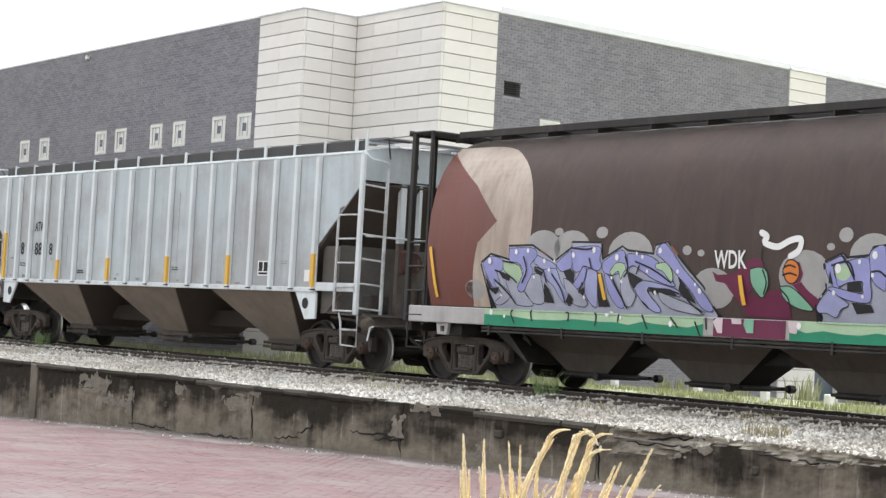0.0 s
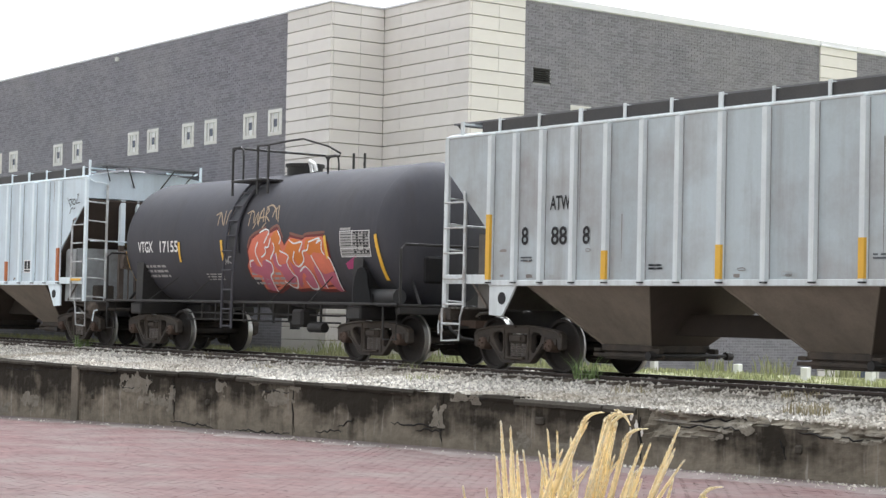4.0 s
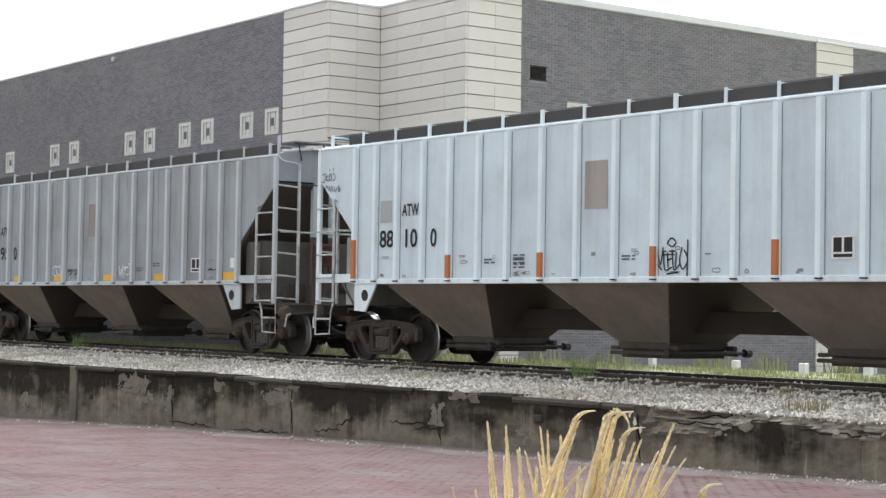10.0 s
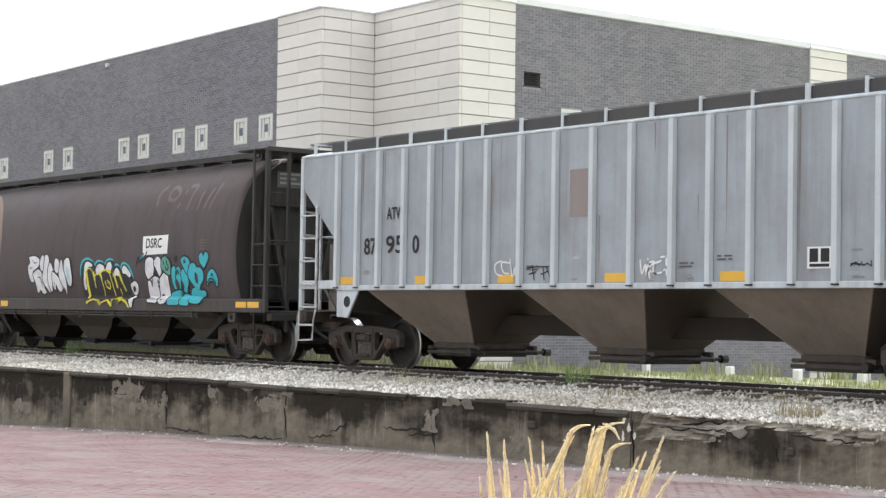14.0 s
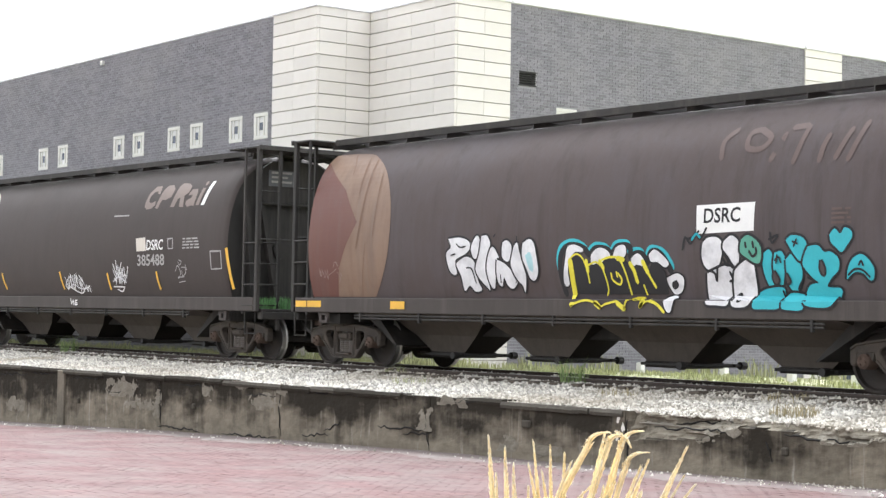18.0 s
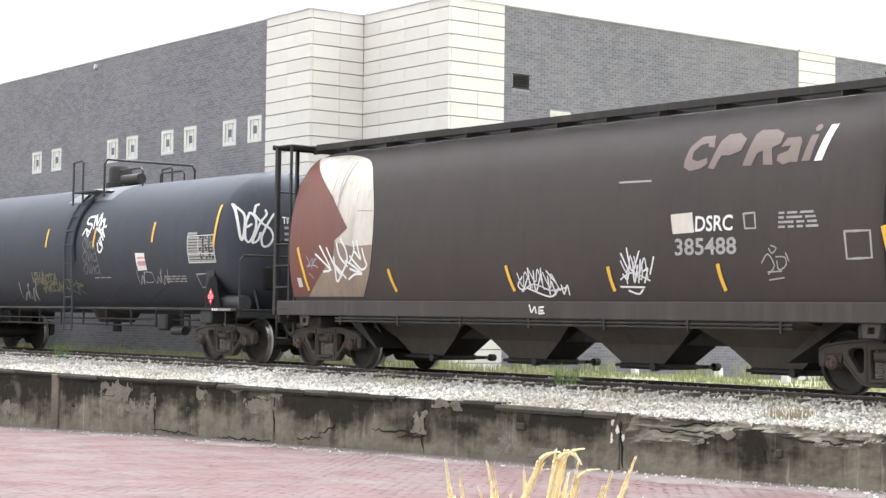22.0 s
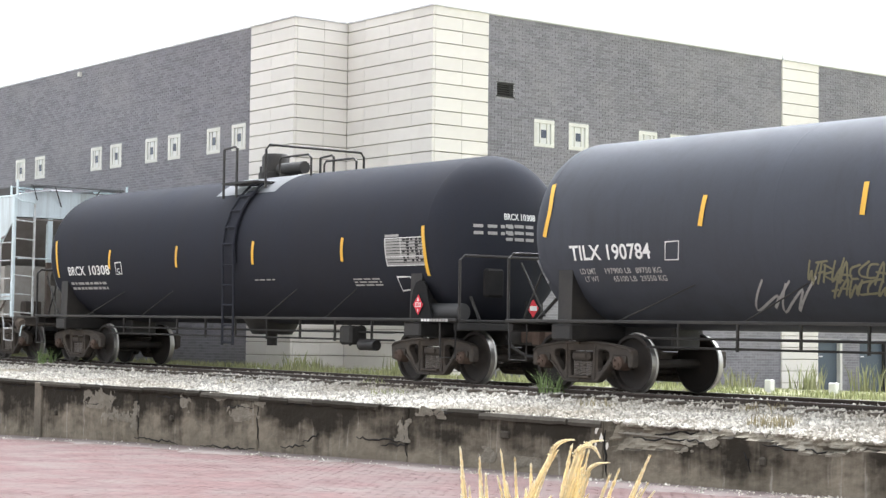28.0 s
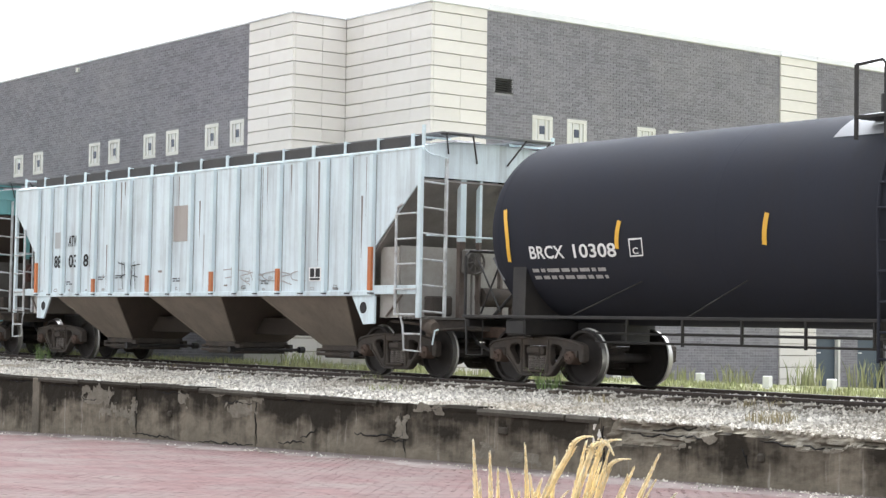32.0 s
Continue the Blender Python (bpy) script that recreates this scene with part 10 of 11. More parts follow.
words(C9, flat_side, INK, "ATW", -5.24, 2.6, 0.49, 0.25, 2, "lettering")
words(C9, flat_side, INK, "88", -5.94, 2.11, 0.35, 0.29, 2, "lettering")
words(C9, flat_side, INK, "03", -5.21, 2.11, 0.45, 0.30, 2, "lettering")
words(C9, flat_side, INK, "8", -4.48, 2.12, 0.25, 0.29, 2, "lettering")
words(C1, flat_side, INK, "ATW", -5.26, 2.67, 0.50, 0.23, 2, "lettering")
words(C1, flat_side, INK, "8", -5.97, 2.11, 0.17, 0.30, 2, "lettering")
words(C1, flat_side, INK, "88", -5.22, 2.1, 0.39, 0.30, 2, "lettering")
words(C1, flat_side, INK, "8", -4.45, 2.1, 0.17, 0.29, 2, "lettering")
stencil(C4, 4.73, 1.71, 0.44, 0.30)
stencil(C3, 4.66, 1.75, 0.41, 0.32)
stencil(C9, 4.69, 1.72, 0.41, 0.26)
stencil(C1, 4.73, 1.73, 0.40, 0.29)
fill(C4, flat_side, PATCH_RED, [(-0.22, 2.59), (0.27, 2.59), (0.27, 3.35), (-0.22, 3.35)], 1, "repainted_patch")
fill(C3, flat_side, PATCH_TAN, [(-0.39, 2.61), (0.14, 2.61), (0.14, 3.37), (-0.39, 3.37)], 1, "repainted_patch")
fill(C9, flat_side, PATCH_TAN, [(-0.42, 2.59), (0.16, 2.59), (0.16, 3.34), (-0.42, 3.34)], 1, "repainted_patch")
fill(C3, flat_side, PATCH_TAN2, [(-6, 2.56), (-5.65, 2.56), (-5.65, 2.96), (-6, 2.96)], 1, "repainted_patch")
fill(C9, flat_side, PATCH_TAN2, [(-5.93, 2.57), (-5.63, 2.57), (-5.63, 2.94), (-5.93, 2.94)], 1, "repainted_patch")
for line in ([(1.12, 2.14), (1.21, 1.82), (1.37, 1.64)], [(1.26, 2.01), (1.34, 1.71), (1.4, 1.97)], [(1.41, 1.9), (1.44, 1.64), (1.58, 1.67)], [(1.49, 1.89), (1.51, 1.67)], [(1.49, 1.78), (1.59, 1.8)], [(1.59, 1.93), (1.63, 1.64), (1.75, 1.71)], [(1.68, 1.89), (1.66, 1.67)], [(1.8, 1.96), (1.75, 1.78), (1.82, 1.64), (1.92, 1.78), (1.85, 1.92)], [(1.92, 2.07), (1.91, 1.54)], [(1.49, 1.57), (1.72, 1.6)], [(1.49, 2.04), (1.57, 2.11), (1.67, 2.05), (1.59, 1.98), (1.49, 2.03)]):
    stroke(C3, flat_side, INK, 0.024, line, 2, "black_tag")
for line in ([(7.06, 3.53), (7.12, 3.49), (7.25, 3.33)], [(7.12, 3.47), (7.26, 3.51)], [(7.32, 3.53), (7.27, 3.34)], [(7.42, 3.5), (7.36, 3.43), (7.45, 3.37), (7.52, 3.44), (7.47, 3.51), (7.39, 3.48)], [(7.6, 3.6), (7.69, 3.62), (7.6, 3.49), (7.56, 3.4), (7.76, 3.42)], [(7.21, 3.16), (7.29, 3.27), (7.37, 3.3)], [(7.41, 3.27), (7.51, 3.29)]):
    stroke(C3, flat_side, INK, 0.018, line, 2, "black_tag")
for line in ([(-7.95, 3.53), (-7.86, 3.55), (-7.87, 3.4), (-7.95, 3.4)], [(-7.81, 3.54), (-7.82, 3.44), (-7.75, 3.43)], [(-7.81, 3.49), (-7.76, 3.5)], [(-7.7, 3.53), (-7.72, 3.43), (-7.64, 3.44), (-7.65, 3.53), (-7.7, 3.54)], [(-7.59, 3.55), (-7.51, 3.5), (-7.54, 3.42), (-7.59, 3.42)], [(-7.84, 3.26), (-7.78, 3.32), (-7.73, 3.24)], [(-7.7, 3.3), (-7.67, 3.21), (-7.62, 3.31), (-7.59, 3.21)], [(-7.54, 3.29), (-7.51, 3.2), (-7.43, 3.28)], [(-7.39, 3.32), (-7.38, 3.19), (-7.34, 3.25)], [(-7.51, 3.01), (-7.46, 3.03), (-7.39, 2.98)], [(-7.71, 3.64), (-7.7, 3.6)], [(-7.57, 3.65), (-7.57, 3.6)]):
    stroke(C3, flat_side, SPRAY_SLATE, 0.018, line, 2, "black_tag")
stroke(C9, flat_side, INK, 0.02, [(-2.82, 2.19), (-2.53, 2.14)], 2, "black_tag", False)
stroke(C9, flat_side, INK, 0.02, [(-2.65, 2.2), (-2.59, 1.61)], 2, "black_tag", False)
stroke(C9, flat_side, INK, 0.02, [(-2.71, 1.86), (-2.5, 1.93)], 2, "black_tag", False)
stroke(C9, flat_side, INK, 0.02, [(-2.54, 2.19), (-2.42, 1.61), (-2.27, 1.97), (-2.21, 1.66), (-2.17, 2.13)], 2, "black_tag", False)
stroke(C9, flat_side, INK, 0.02, [(-2.23, 2.1), (-1.84, 2.14)], 2, "black_tag", False)
stroke(C9, flat_side, INK, 0.02, [(-2.09, 2.21), (-2.02, 1.61)], 2, "black_tag", False)
stroke(C9, flat_side, INK, 0.02, [(-2.14, 1.9), (-1.93, 1.86)], 2, "black_tag", False)
stroke(C9, flat_side, CHALK_DIM, 0.02, [(1.63, 1.97), (2.17, 2)], 2, "faint_tag", False)
stroke(C9, flat_side, CHALK_DIM, 0.02, [(1.93, 2.01), (1.93, 1.67)], 2, "faint_tag", False)
stroke(C9, flat_side, CHALK_DIM, 0.02, [(1.71, 1.81), (2.07, 1.84)], 2, "faint_tag", False)
stroke(C9, flat_side, CHALK_DIM, 0.02, [(2.08, 1.94), (2.2, 1.66)], 2, "faint_tag")
stroke(C9, flat_side, CHALK_DIM, 0.02, [(2.16, 1.97), (2.64, 1.9), (2.26, 1.83), (2.63, 1.67)], 2, "faint_tag")
stroke(C9, flat_side, CHALK_DIM, 0.02, [(2.61, 1.95), (2.77, 1.7)], 2, "faint_tag")
stroke(C9, flat_side, CHALK_DIM, 0.02, [(2.66, 1.91), (3.12, 1.85), (2.76, 1.84), (3.24, 1.69)], 2, "faint_tag")
stroke(C9, flat_side, CHALK_DIM, 0.02, [(3.6, 1.93), (3.09, 1.87), (3.23, 1.76), (3.68, 1.73)], 2, "faint_tag")
stroke(C9, flat_side, CHALK_DIM, 0.02, [(3.66, 1.94), (3.68, 1.65)], 2, "faint_tag")
stroke(C9, flat_side, CHALK_DIM, 0.02, [(3.58, 1.91), (4.08, 1.86), (3.63, 1.79), (4.11, 1.66)], 2, "faint_tag")
stroke(C9, flat_side, CHALK_DIM, 0.02, [(4.53, 1.93), (4.13, 1.88), (4.15, 1.76), (4.59, 1.73)], 2, "faint_tag")
stroke(C4, flat_side, CHALK, 0.025, [(-1.92, 1.92), (-2.08, 1.86), (-2.06, 1.72), (-1.91, 1.67)], 2, "white_tag")
stroke(C4, flat_side, CHALK, 0.025, [(-1.7, 1.88), (-1.91, 1.89), (-1.86, 1.73), (-1.72, 1.71)], 2, "white_tag")
stroke(C4, flat_side, CHALK, 0.025, [(-1.69, 1.94), (-1.63, 1.66), (-1.56, 1.81), (-1.56, 1.67), (-1.51, 1.94)], 2, "white_tag", False)
stroke(C4, flat_side, INK, 0.02, [(-1.26, 1.79), (-1.01, 1.81)], 2, "black_tag", False)
stroke(C4, flat_side, INK, 0.02, [(-1.12, 1.83), (-1.07, 1.6)], 2, "black_tag", False)
stroke(C4, flat_side, INK, 0.02, [(-1.2, 1.69), (-1.02, 1.73)], 2, "black_tag", False)
stroke(C4, flat_side, INK, 0.02, [(-1.03, 1.81), (-0.71, 1.81)], 2, "black_tag", False)
stroke(C4, flat_side, INK, 0.02, [(-0.85, 1.81), (-0.82, 1.6)], 2, "black_tag", False)
stroke(C4, flat_side, INK, 0.02, [(-0.9, 1.69), (-0.74, 1.73)], 2, "black_tag", False)
stroke(C4, flat_side, INK, 0.02, [(-0.76, 1.79), (-0.67, 1.64), (-0.56, 1.73), (-0.55, 1.62), (-0.52, 1.84)], 2, "black_tag", False)
stroke(C4, flat_side, CHALK, 0.03, [(1.42, 1.88), (1.46, 1.67), (1.53, 1.81), (1.55, 1.64), (1.59, 1.9)], 2, "white_tag", False)
stroke(C4, flat_side, CHALK, 0.03, [(1.59, 1.85), (1.63, 1.61)], 2, "white_tag")
stroke(C4, flat_side, CHALK, 0.03, [(1.59, 1.84), (1.73, 1.85), (1.6, 1.74), (1.77, 1.67)], 2, "white_tag")
stroke(C4, flat_side, CHALK, 0.03, [(1.87, 1.86), (1.72, 1.81), (1.73, 1.68), (1.89, 1.69)], 2, "white_tag")
stroke(C4, flat_side, CHALK, 0.03, [(1.87, 1.92), (2.07, 1.93)], 2, "white_tag", False)
stroke(C4, flat_side, CHALK, 0.03, [(1.98, 1.93), (1.99, 1.65)], 2, "white_tag", False)
stroke(C4, flat_side, CHALK, 0.03, [(1.93, 1.72), (2.04, 1.8)], 2, "white_tag", False)
stroke(C4, flat_side, INK, 0.02, [(5.49, 1.74), (5.58, 1.79), (5.65, 1.74)], 2, "black_tag", False)
stroke(C4, flat_side, INK, 0.02, [(5.5, 1.77), (5.67, 1.76)], 2, "black_tag", False)
stroke(C4, flat_side, INK, 0.02, [(5.68, 1.79), (5.7, 1.74), (5.78, 1.77), (5.85, 1.73), (5.84, 1.8)], 2, "black_tag", False)
fill(C4, flat_side, CHALK, [(6.38, 1.79), (6.54, 1.79), (6.54, 1.99), (6.38, 1.99)], 1, "paper_label")
fill(C1, flat_side, CHALK, [(6.37, 1.64), (6.55, 1.64), (6.55, 1.86), (6.37, 1.86)], 1, "paper_label")

part("yellow_rung", Geo().box(7.47, 8.0, -1.668, -1.632, 1.545, 1.60, 0.008), YELLOW, C3, "yellow-painted ladder rung")

# worn edges of old stickers, chips and small stencils along the lower sides
for car, count, seed in ((C1, 16, 3), (C3, 24, 4), (C4, 12, 5), (C9, 20, 6)):
    r = random.Random(seed)
    for _ in range(count):
        k = r.randrange(len(RIB_X) - 1)
        x, z = r.uniform(RIB_X[k] + 0.12, RIB_X[k + 1] - 0.42), r.choice((1.56, 1.58, r.uniform(1.6, 2.0)))
        w, h = r.uniform(0.08, 0.26), r.uniform(0.02, 0.08)
        mat = r.choice((STAIN, CHIP, CHIP, PATCH_TAN2))
        n = 9
        ring = [(x + w * (0.5 + 0.5 * math.copysign(abs(math.cos(6.283 * q / n)) ** 0.5, math.cos(6.283 * q / n)) * r.uniform(0.6, 1)), z + h * (0.5 + 0.5 * math.copysign(abs(math.sin(6.283 * q / n)) ** 0.5, math.sin(6.283 * q / n)) * r.uniform(0.6, 1))) for q in range(n)]
        if r.random() < 0.35:
            fill(car, flat_side, mat, ring, 0.6, "paint_chip")
        else:
            stroke(car, flat_side, mat, 0.012, ring + ring[:1], 0.8, "sticker_edge", False)
    for _ in range(count // 4):
        k = r.randrange(1, len(RIB_X) - 5)
        print_bars(car, flat_side, SPRAY_SLATE, RIB_X[k] + 0.14, r.uniform(1.65, 1.85), 0.3, 0.1, 2)

# ---- yard, street side and the pieces of the building ----
for x, y in ((-30.9, 29.6), (-27.6, 28.95), (-25.0, 28.2), (-23.0, 27.8), (-21.2, 27.4)):
    g = Geo().box(x - 0.085, x + 0.085, y - 0.07, y + 0.07, yard_z(x, y) - 0.05, yard_z(x, y) + 0.24, 0.015)
    solid("marker_block", g, WHITE, "small white-painted marker block in the weeds", "marker", "white markers by the building")

LEAF = material("weed_green", (0.32, 0.345, 0.17), 0.8, vary=0.2, scale=2, fine=20, bump=0, island=0.35, dirt=(0.42, 0.39, 0.24), dirt_amount=0.7, dirt_scale=0.8)
FRESH = material("fresh_weed_green", (0.20, 0.28, 0.11), 0.8, vary=0.2, scale=2, fine=20, bump=0, island=0.3)
STRAW = material("dry_straw", (0.30, 0.255, 0.15), 0.85, vary=0.15, scale=4, fine=30, bump=0, island=0.3)


def blades(g, x, y, z, n, spread_r, height, rnd, lean=0.35, width=0.012):
    for _ in range(n):
        a, r = rnd.uniform(0, 6.283), spread_r * math.sqrt(rnd.random())
        bx, by = x + r * math.cos(a), y + r * math.sin(a)
        h = height * rnd.uniform(0.45, 1.1)
        la, ll = rnd.uniform(0, 6.283), lean * h * rnd.random()
        wa = rnd.uniform(0, 3.1416)
        wx, wy = width * math.cos(wa), width * math.sin(wa)
        mx, my = bx + ll * 0.35 * math.cos(la), by + ll * 0.35 * math.sin(la)
        g.add([(bx - wx, by - wy, z - 0.02), (bx + wx, by + wy, z - 0.02), (mx + wx * 0.8, my + wy * 0.8, z + h * 0.6), (mx - wx * 0.8, my - wy * 0.8, z + h * 0.6),
               (bx + ll * math.cos(la), by + ll * math.sin(la), z + h)], [(0, 1, 2, 3), (3, 2, 4)])


rnd = random.Random(11)
g = Geo()
for i in range(8000):
    x, y = rnd.uniform(-62, -14), 22.9 + 6.5 * rnd.random() ** 1.3
    dens = noise.noise(Vector((x * 0.35, y * 0.5, 3)))
    if dens < -0.25 or (x < XR + 0.2 and y > YD - 0.05 and x < XC):
        continue
    blades(g, x, y, max(bed_z(x, y) if y < 23.5 else yard_z(x, y), yard_z(x, y) - 0.02), 3, 0.16, 0.10 + 0.14 * max(dens, 0), rnd)
for x, y, n, h in ((-34.2, 27.0, 60, 0.55), (-33.9, 26.6, 70, 0.7), (-33.0, 28.0, 40, 0.4), (-37.5, 24.0, 40, 0.4), (-32.6, 30.0, 50, 0.4), (-32.4, 33.0, 50, 0.4), (-31.9, 37.5, 60, 0.7), (-31.5, 39.5, 60, 0.8), (-30.0, 40.0, 80, 0.9), (-32.2, 35.0, 50, 0.5), (-36.4, 24.4, 70, 0.55), (-36.9, 24.7, 50, 0.4), (-32.4, 24.4, 60, 0.6), (-32.0, 24.8, 50, 0.5), (-46.3, 24.2, 50, 0.35)):
    blades(g, x, y, yard_z(x, y), n, 0.5, h, rnd, 0.5, 0.018)
for i in range(2600):
    x, y = rnd.uniform(-62, -30), rnd.uniform(22.9, 24.6)
    dens = noise.noise(Vector((x * 0.3, y * 0.5, 8)))
    if dens > -0.3:
        blades(g, x, y, bed_z(x, y) if y < 23.5 else yard_z(x, y), 3, 0.14, 0.26 + 0.16 * dens, rnd)
solid("weeds", g, LEAF, "low green weeds and grass along the far side of the track", "grass", kind="stuff", fix=False)

for i, (x, y, h, n, mat) in enumerate(((-22.2, 19.75, 0.42, 80, FRESH), (-40.6, 19.7, 0.40, 70, FRESH), (-19.9, 18.6, 0.16, 40, STRAW), (-15.6, 17.7, 0.16, 110, STRAW), (-24.8, 18.4, 0.14, 40, LEAF), (-34.5, 19.8, 0.12, 30, STRAW), (-27.0, 19.8, 0.14, 30, LEAF), (-30.2, 18.6, 0.10, 30, STRAW), (-17.2, 19.3, 0.14, 40, STRAW))):
    g = Geo()
    blades(g, x, y, bed_z(x, y), n, 0.22 if h > 0.3 else 0.35, h, rnd, 0.9, 0.007)
    solid("weed_tuft", g, mat, "tuft of weeds growing in the ballast by the rail", "weed", "weed tufts in the ballast", "stuff", fix=False)

# ballast stones
OCTA = [(1, 0, 0), (0, 1, 0), (-1, 0, 0), (0, -1, 0), (0, 0, 1), (0, 0, -1)]
OCTA_F = [(0, 1, 4), (1, 2, 4), (2, 3, 4), (3, 0, 4), (1, 0, 5), (2, 1, 5), (3, 2, 5), (0, 3, 5)]


def stones(count, x0, x1, y0, y1, size, seed, height):
    r = np.random.RandomState(seed)
    base = np.array(OCTA, float)
    xs, ys = r.uniform(x0, x1, count), r.uniform(y0, y1, count)
    zs = np.array([height(x, y) for x, y in zip(xs, ys)])
    sc = size * r.uniform(0.45, 1.25, (count, 1, 1)) * r.uniform(0.6, 1.3, (count, 1, 3))
    v = base[None] * r.uniform(0.7, 1.3, (count, 6, 1)) + r.uniform(-0.25, 0.25, (count, 6, 3))
    v = v * sc
    a = r.uniform(0, 6.283, count)
    c, s = np.cos(a), np.sin(a)
    t = r.uniform(-0.6, 0.6, count)
    vx, vy, vz = v[:, :, 0].copy(), v[:, :, 1].copy(), v[:, :, 2].copy()
    vz2 = vz * np.cos(t)[:, None] + vx * np.sin(t)[:, None]
    vx2 = vx * np.cos(t)[:, None] - vz * np.sin(t)[:, None]
    v = np.stack([vx2 * c[:, None] - vy * s[:, None] + xs[:, None], vx2 * s[:, None] + vy * c[:, None] + ys[:, None], vz2 + zs[:, None] + size * 0.15], 2)
    f = (np.array(OCTA_F)[None] + 6 * np.arange(count)[:, None, None]).reshape(-1, 3)
    me = bpy.data.meshes.new("ballast_stones")
    me.from_pydata(v.reshape(-1, 3).tolist(), [], f.tolist())
    me.materials.append(BALLAST)
    return me


for args in ((20000, -50, -9, WALL_Y + 0.07, 19.80, 0.034, 1), (12000, -50, -9, WALL_Y + 0.07, 19.85, 0.026, 5), (5500, -52, -9, 20.0, 23.3, 0.04, 2), (900, -42, -10, WALL_Y - 0.5, WALL_Y - 0.04, 0.028, 3), (420, -18.2, -11, WALL_Y - 0.24, WALL_Y - 0.05, 0.036, 4)):
    height = bed_z if args[3] > WALL_Y - 0.1 else road_z
    tagged(new("ballast_stones", stones(*args, height)), "loose pale limestone chips", "gravel", kind="stuff")

# ties under the rails
tie = made(Geo().box(-0.11, 0.11, -1.3, 1.3, -0.17, 0.0, 0.02), "tie", TIE)
for i in range(110):
    x = -62 + i * 0.53
    ob = new("tie", tie)
    ob.matrix_world = pose(x, TRACK_Y, rail_z(x) - 0.072, 0, 0, 0)
    tagged(ob, "creosoted timber tie half buried in ballast", "railway tie", "ties of the track", "structure")

# stone panels of the stepped corner and of the pier
PANELS = {}


def panel(w, h, along):
    key = (round(w, 3), round(h, 3), along)
    if key not in PANELS:
        g = Geo()
        if along == "x":
            g.box(0, w, -0.045, 0.03, 0, h, 0.006)
        else:
            g.box(-0.03, 0.045, 0, w, 0, h, 0.006)
        PANELS[key] = made(g, "stone_panel", STONE)
    return PANELS[key]


def stone_face(along, u0, u1, fixed, splits):
    first = 9.553
    for i in range(30):
        top = ROOF - 0.012 if i == 0 else first - (i - 1) * 0.3215 - 0.010
        lo = max(first - i * 0.3215 + 0.010, BASE)
        if top < lo + 0.02:
            break
        cuts = [u0] + [u0 + (u1 - u0) * s for s in splits[i % len(splits)]] + [u1]
        for a, b in zip(cuts, cuts[1:]):
            m = pose(a + 0.002, fixed, lo) if along == "x" else pose(fixed, a + 0.002, lo)
            place("stone_panel", panel(b - a - 0.004, top - lo, along), BUILDING, m)


stone_face("x", XE, XC + 0.045, YD, [(0.48,), (0.48,), (), (0.48,)])
stone_face("y", YD + 0.031, YB - 0.046, XC, [(0.53,)])
stone_face("x", XC + 0.046, XR + 0.045, YB, [(0.21, 0.77), (0.21, 0.5), (0.5, 0.77), (0.21, 0.5, 0.77)])
stone_face("y", YB + 0.031, YA - 0.002, XR, [(), (0.5,), (0.5,)])
stone_face("y", PIER0 + 0.002, PIER1, XR, [()])
for x0, x1, y0, y1 in ((-80, XE, YD - 0.03, YD + 0.40), (XE, XC + 0.08, YD - 0.08, YD + 0.30), (XC - 0.3, XC + 0.08, YD + 0.30, YB - 0.08), (XC - 0.3, XR + 0.08, YB - 0.08, YB + 0.3),
                       (XR - 0.3, XR + 0.08, YB + 0.3, YA), (XR - 0.4, XR + 0.03, YA, PIER0), (XR - 0.3, XR + 0.08, PIER0, PIER1), (XR - 0.4, XR + 0.03, PIER1, 62)):
    slab("coping", x0, x1, y0, y1, ROOF - 0.012, ROOF + 0.05, COPING, c=0.01)

# windows: square pale frames with narrow grey panes round a small dark square
FRAME = material("pale_window_frame", (0.67, 0.66, 0.62), 0.6, vary=0.06, scale=4, dirt=(0.4, 0.37, 0.33), dirt_amount=0.35)
PANE = material("grey_window_pane", (0.62, 0.62, 0.61), 0.45, spec=0.4, vary=0.1, scale=2)


def window(i, along, u, fixed):
    w = WIN
    def bx(a, b, c, d, lo, hi):
        g = Geo()
        if along == "x":
            return g.box(u + a, u + b, fixed + lo, fixed + hi, WZ0 + c, WZ0 + d, 0.006)
        return g.box(fixed - hi, fixed - lo, u + a, u + b, WZ0 + c, WZ0 + d, 0.006)
    win = thing("window_%d" % i, "small square window with a pale frame and grey panes", "window", "small square windows", "structure")
    fr = 0.17 * w
    for a, b, c, d in ((0, w, 0, fr * 0.8), (0, w, w - fr * 0.8, w), (0, fr, fr * 0.8, w - fr * 0.8), (w - fr, w, fr * 0.8, w - fr * 0.8)):
        part("window_frame", bx(a, b, c, d, -0.015, 0.10), FRAME, win)
    for a in (0.30 * w, 0.64 * w):
        part("mullion", bx(a, a + 0.06 * w, fr * 0.8, w - fr * 0.8, 0.0, 0.05), FRAME, win)
    for a, b in ((fr, 0.30 * w), (0.36 * w, 0.64 * w), (0.70 * w, w - fr)):
        part("pane", bx(a, b, fr * 0.8, w - fr * 0.8, 0.02, 0.03), PANE, win)
    part("dark_centre_pane", bx(0.375 * w, 0.625 * w, 0.34 * w, 0.64 * w, 0.004, 0.019), GLASS, win)


n_win = 0
for x in WIN_LEFT:
    n_win += 1
    window(n_win, "x", x * Q, YD)
for y in WIN_RIGHT:
    n_win += 1
    window(n_win, "y", y * Q, XR)

VENT = thing("wall_vent", "dark louvred vent set in the brick wall", "vent")
v0, v1, vz0, vz1 = 26.70 * Q, 27.20 * Q, EYE + 5.70 * Q, EYE + 6.01 * Q
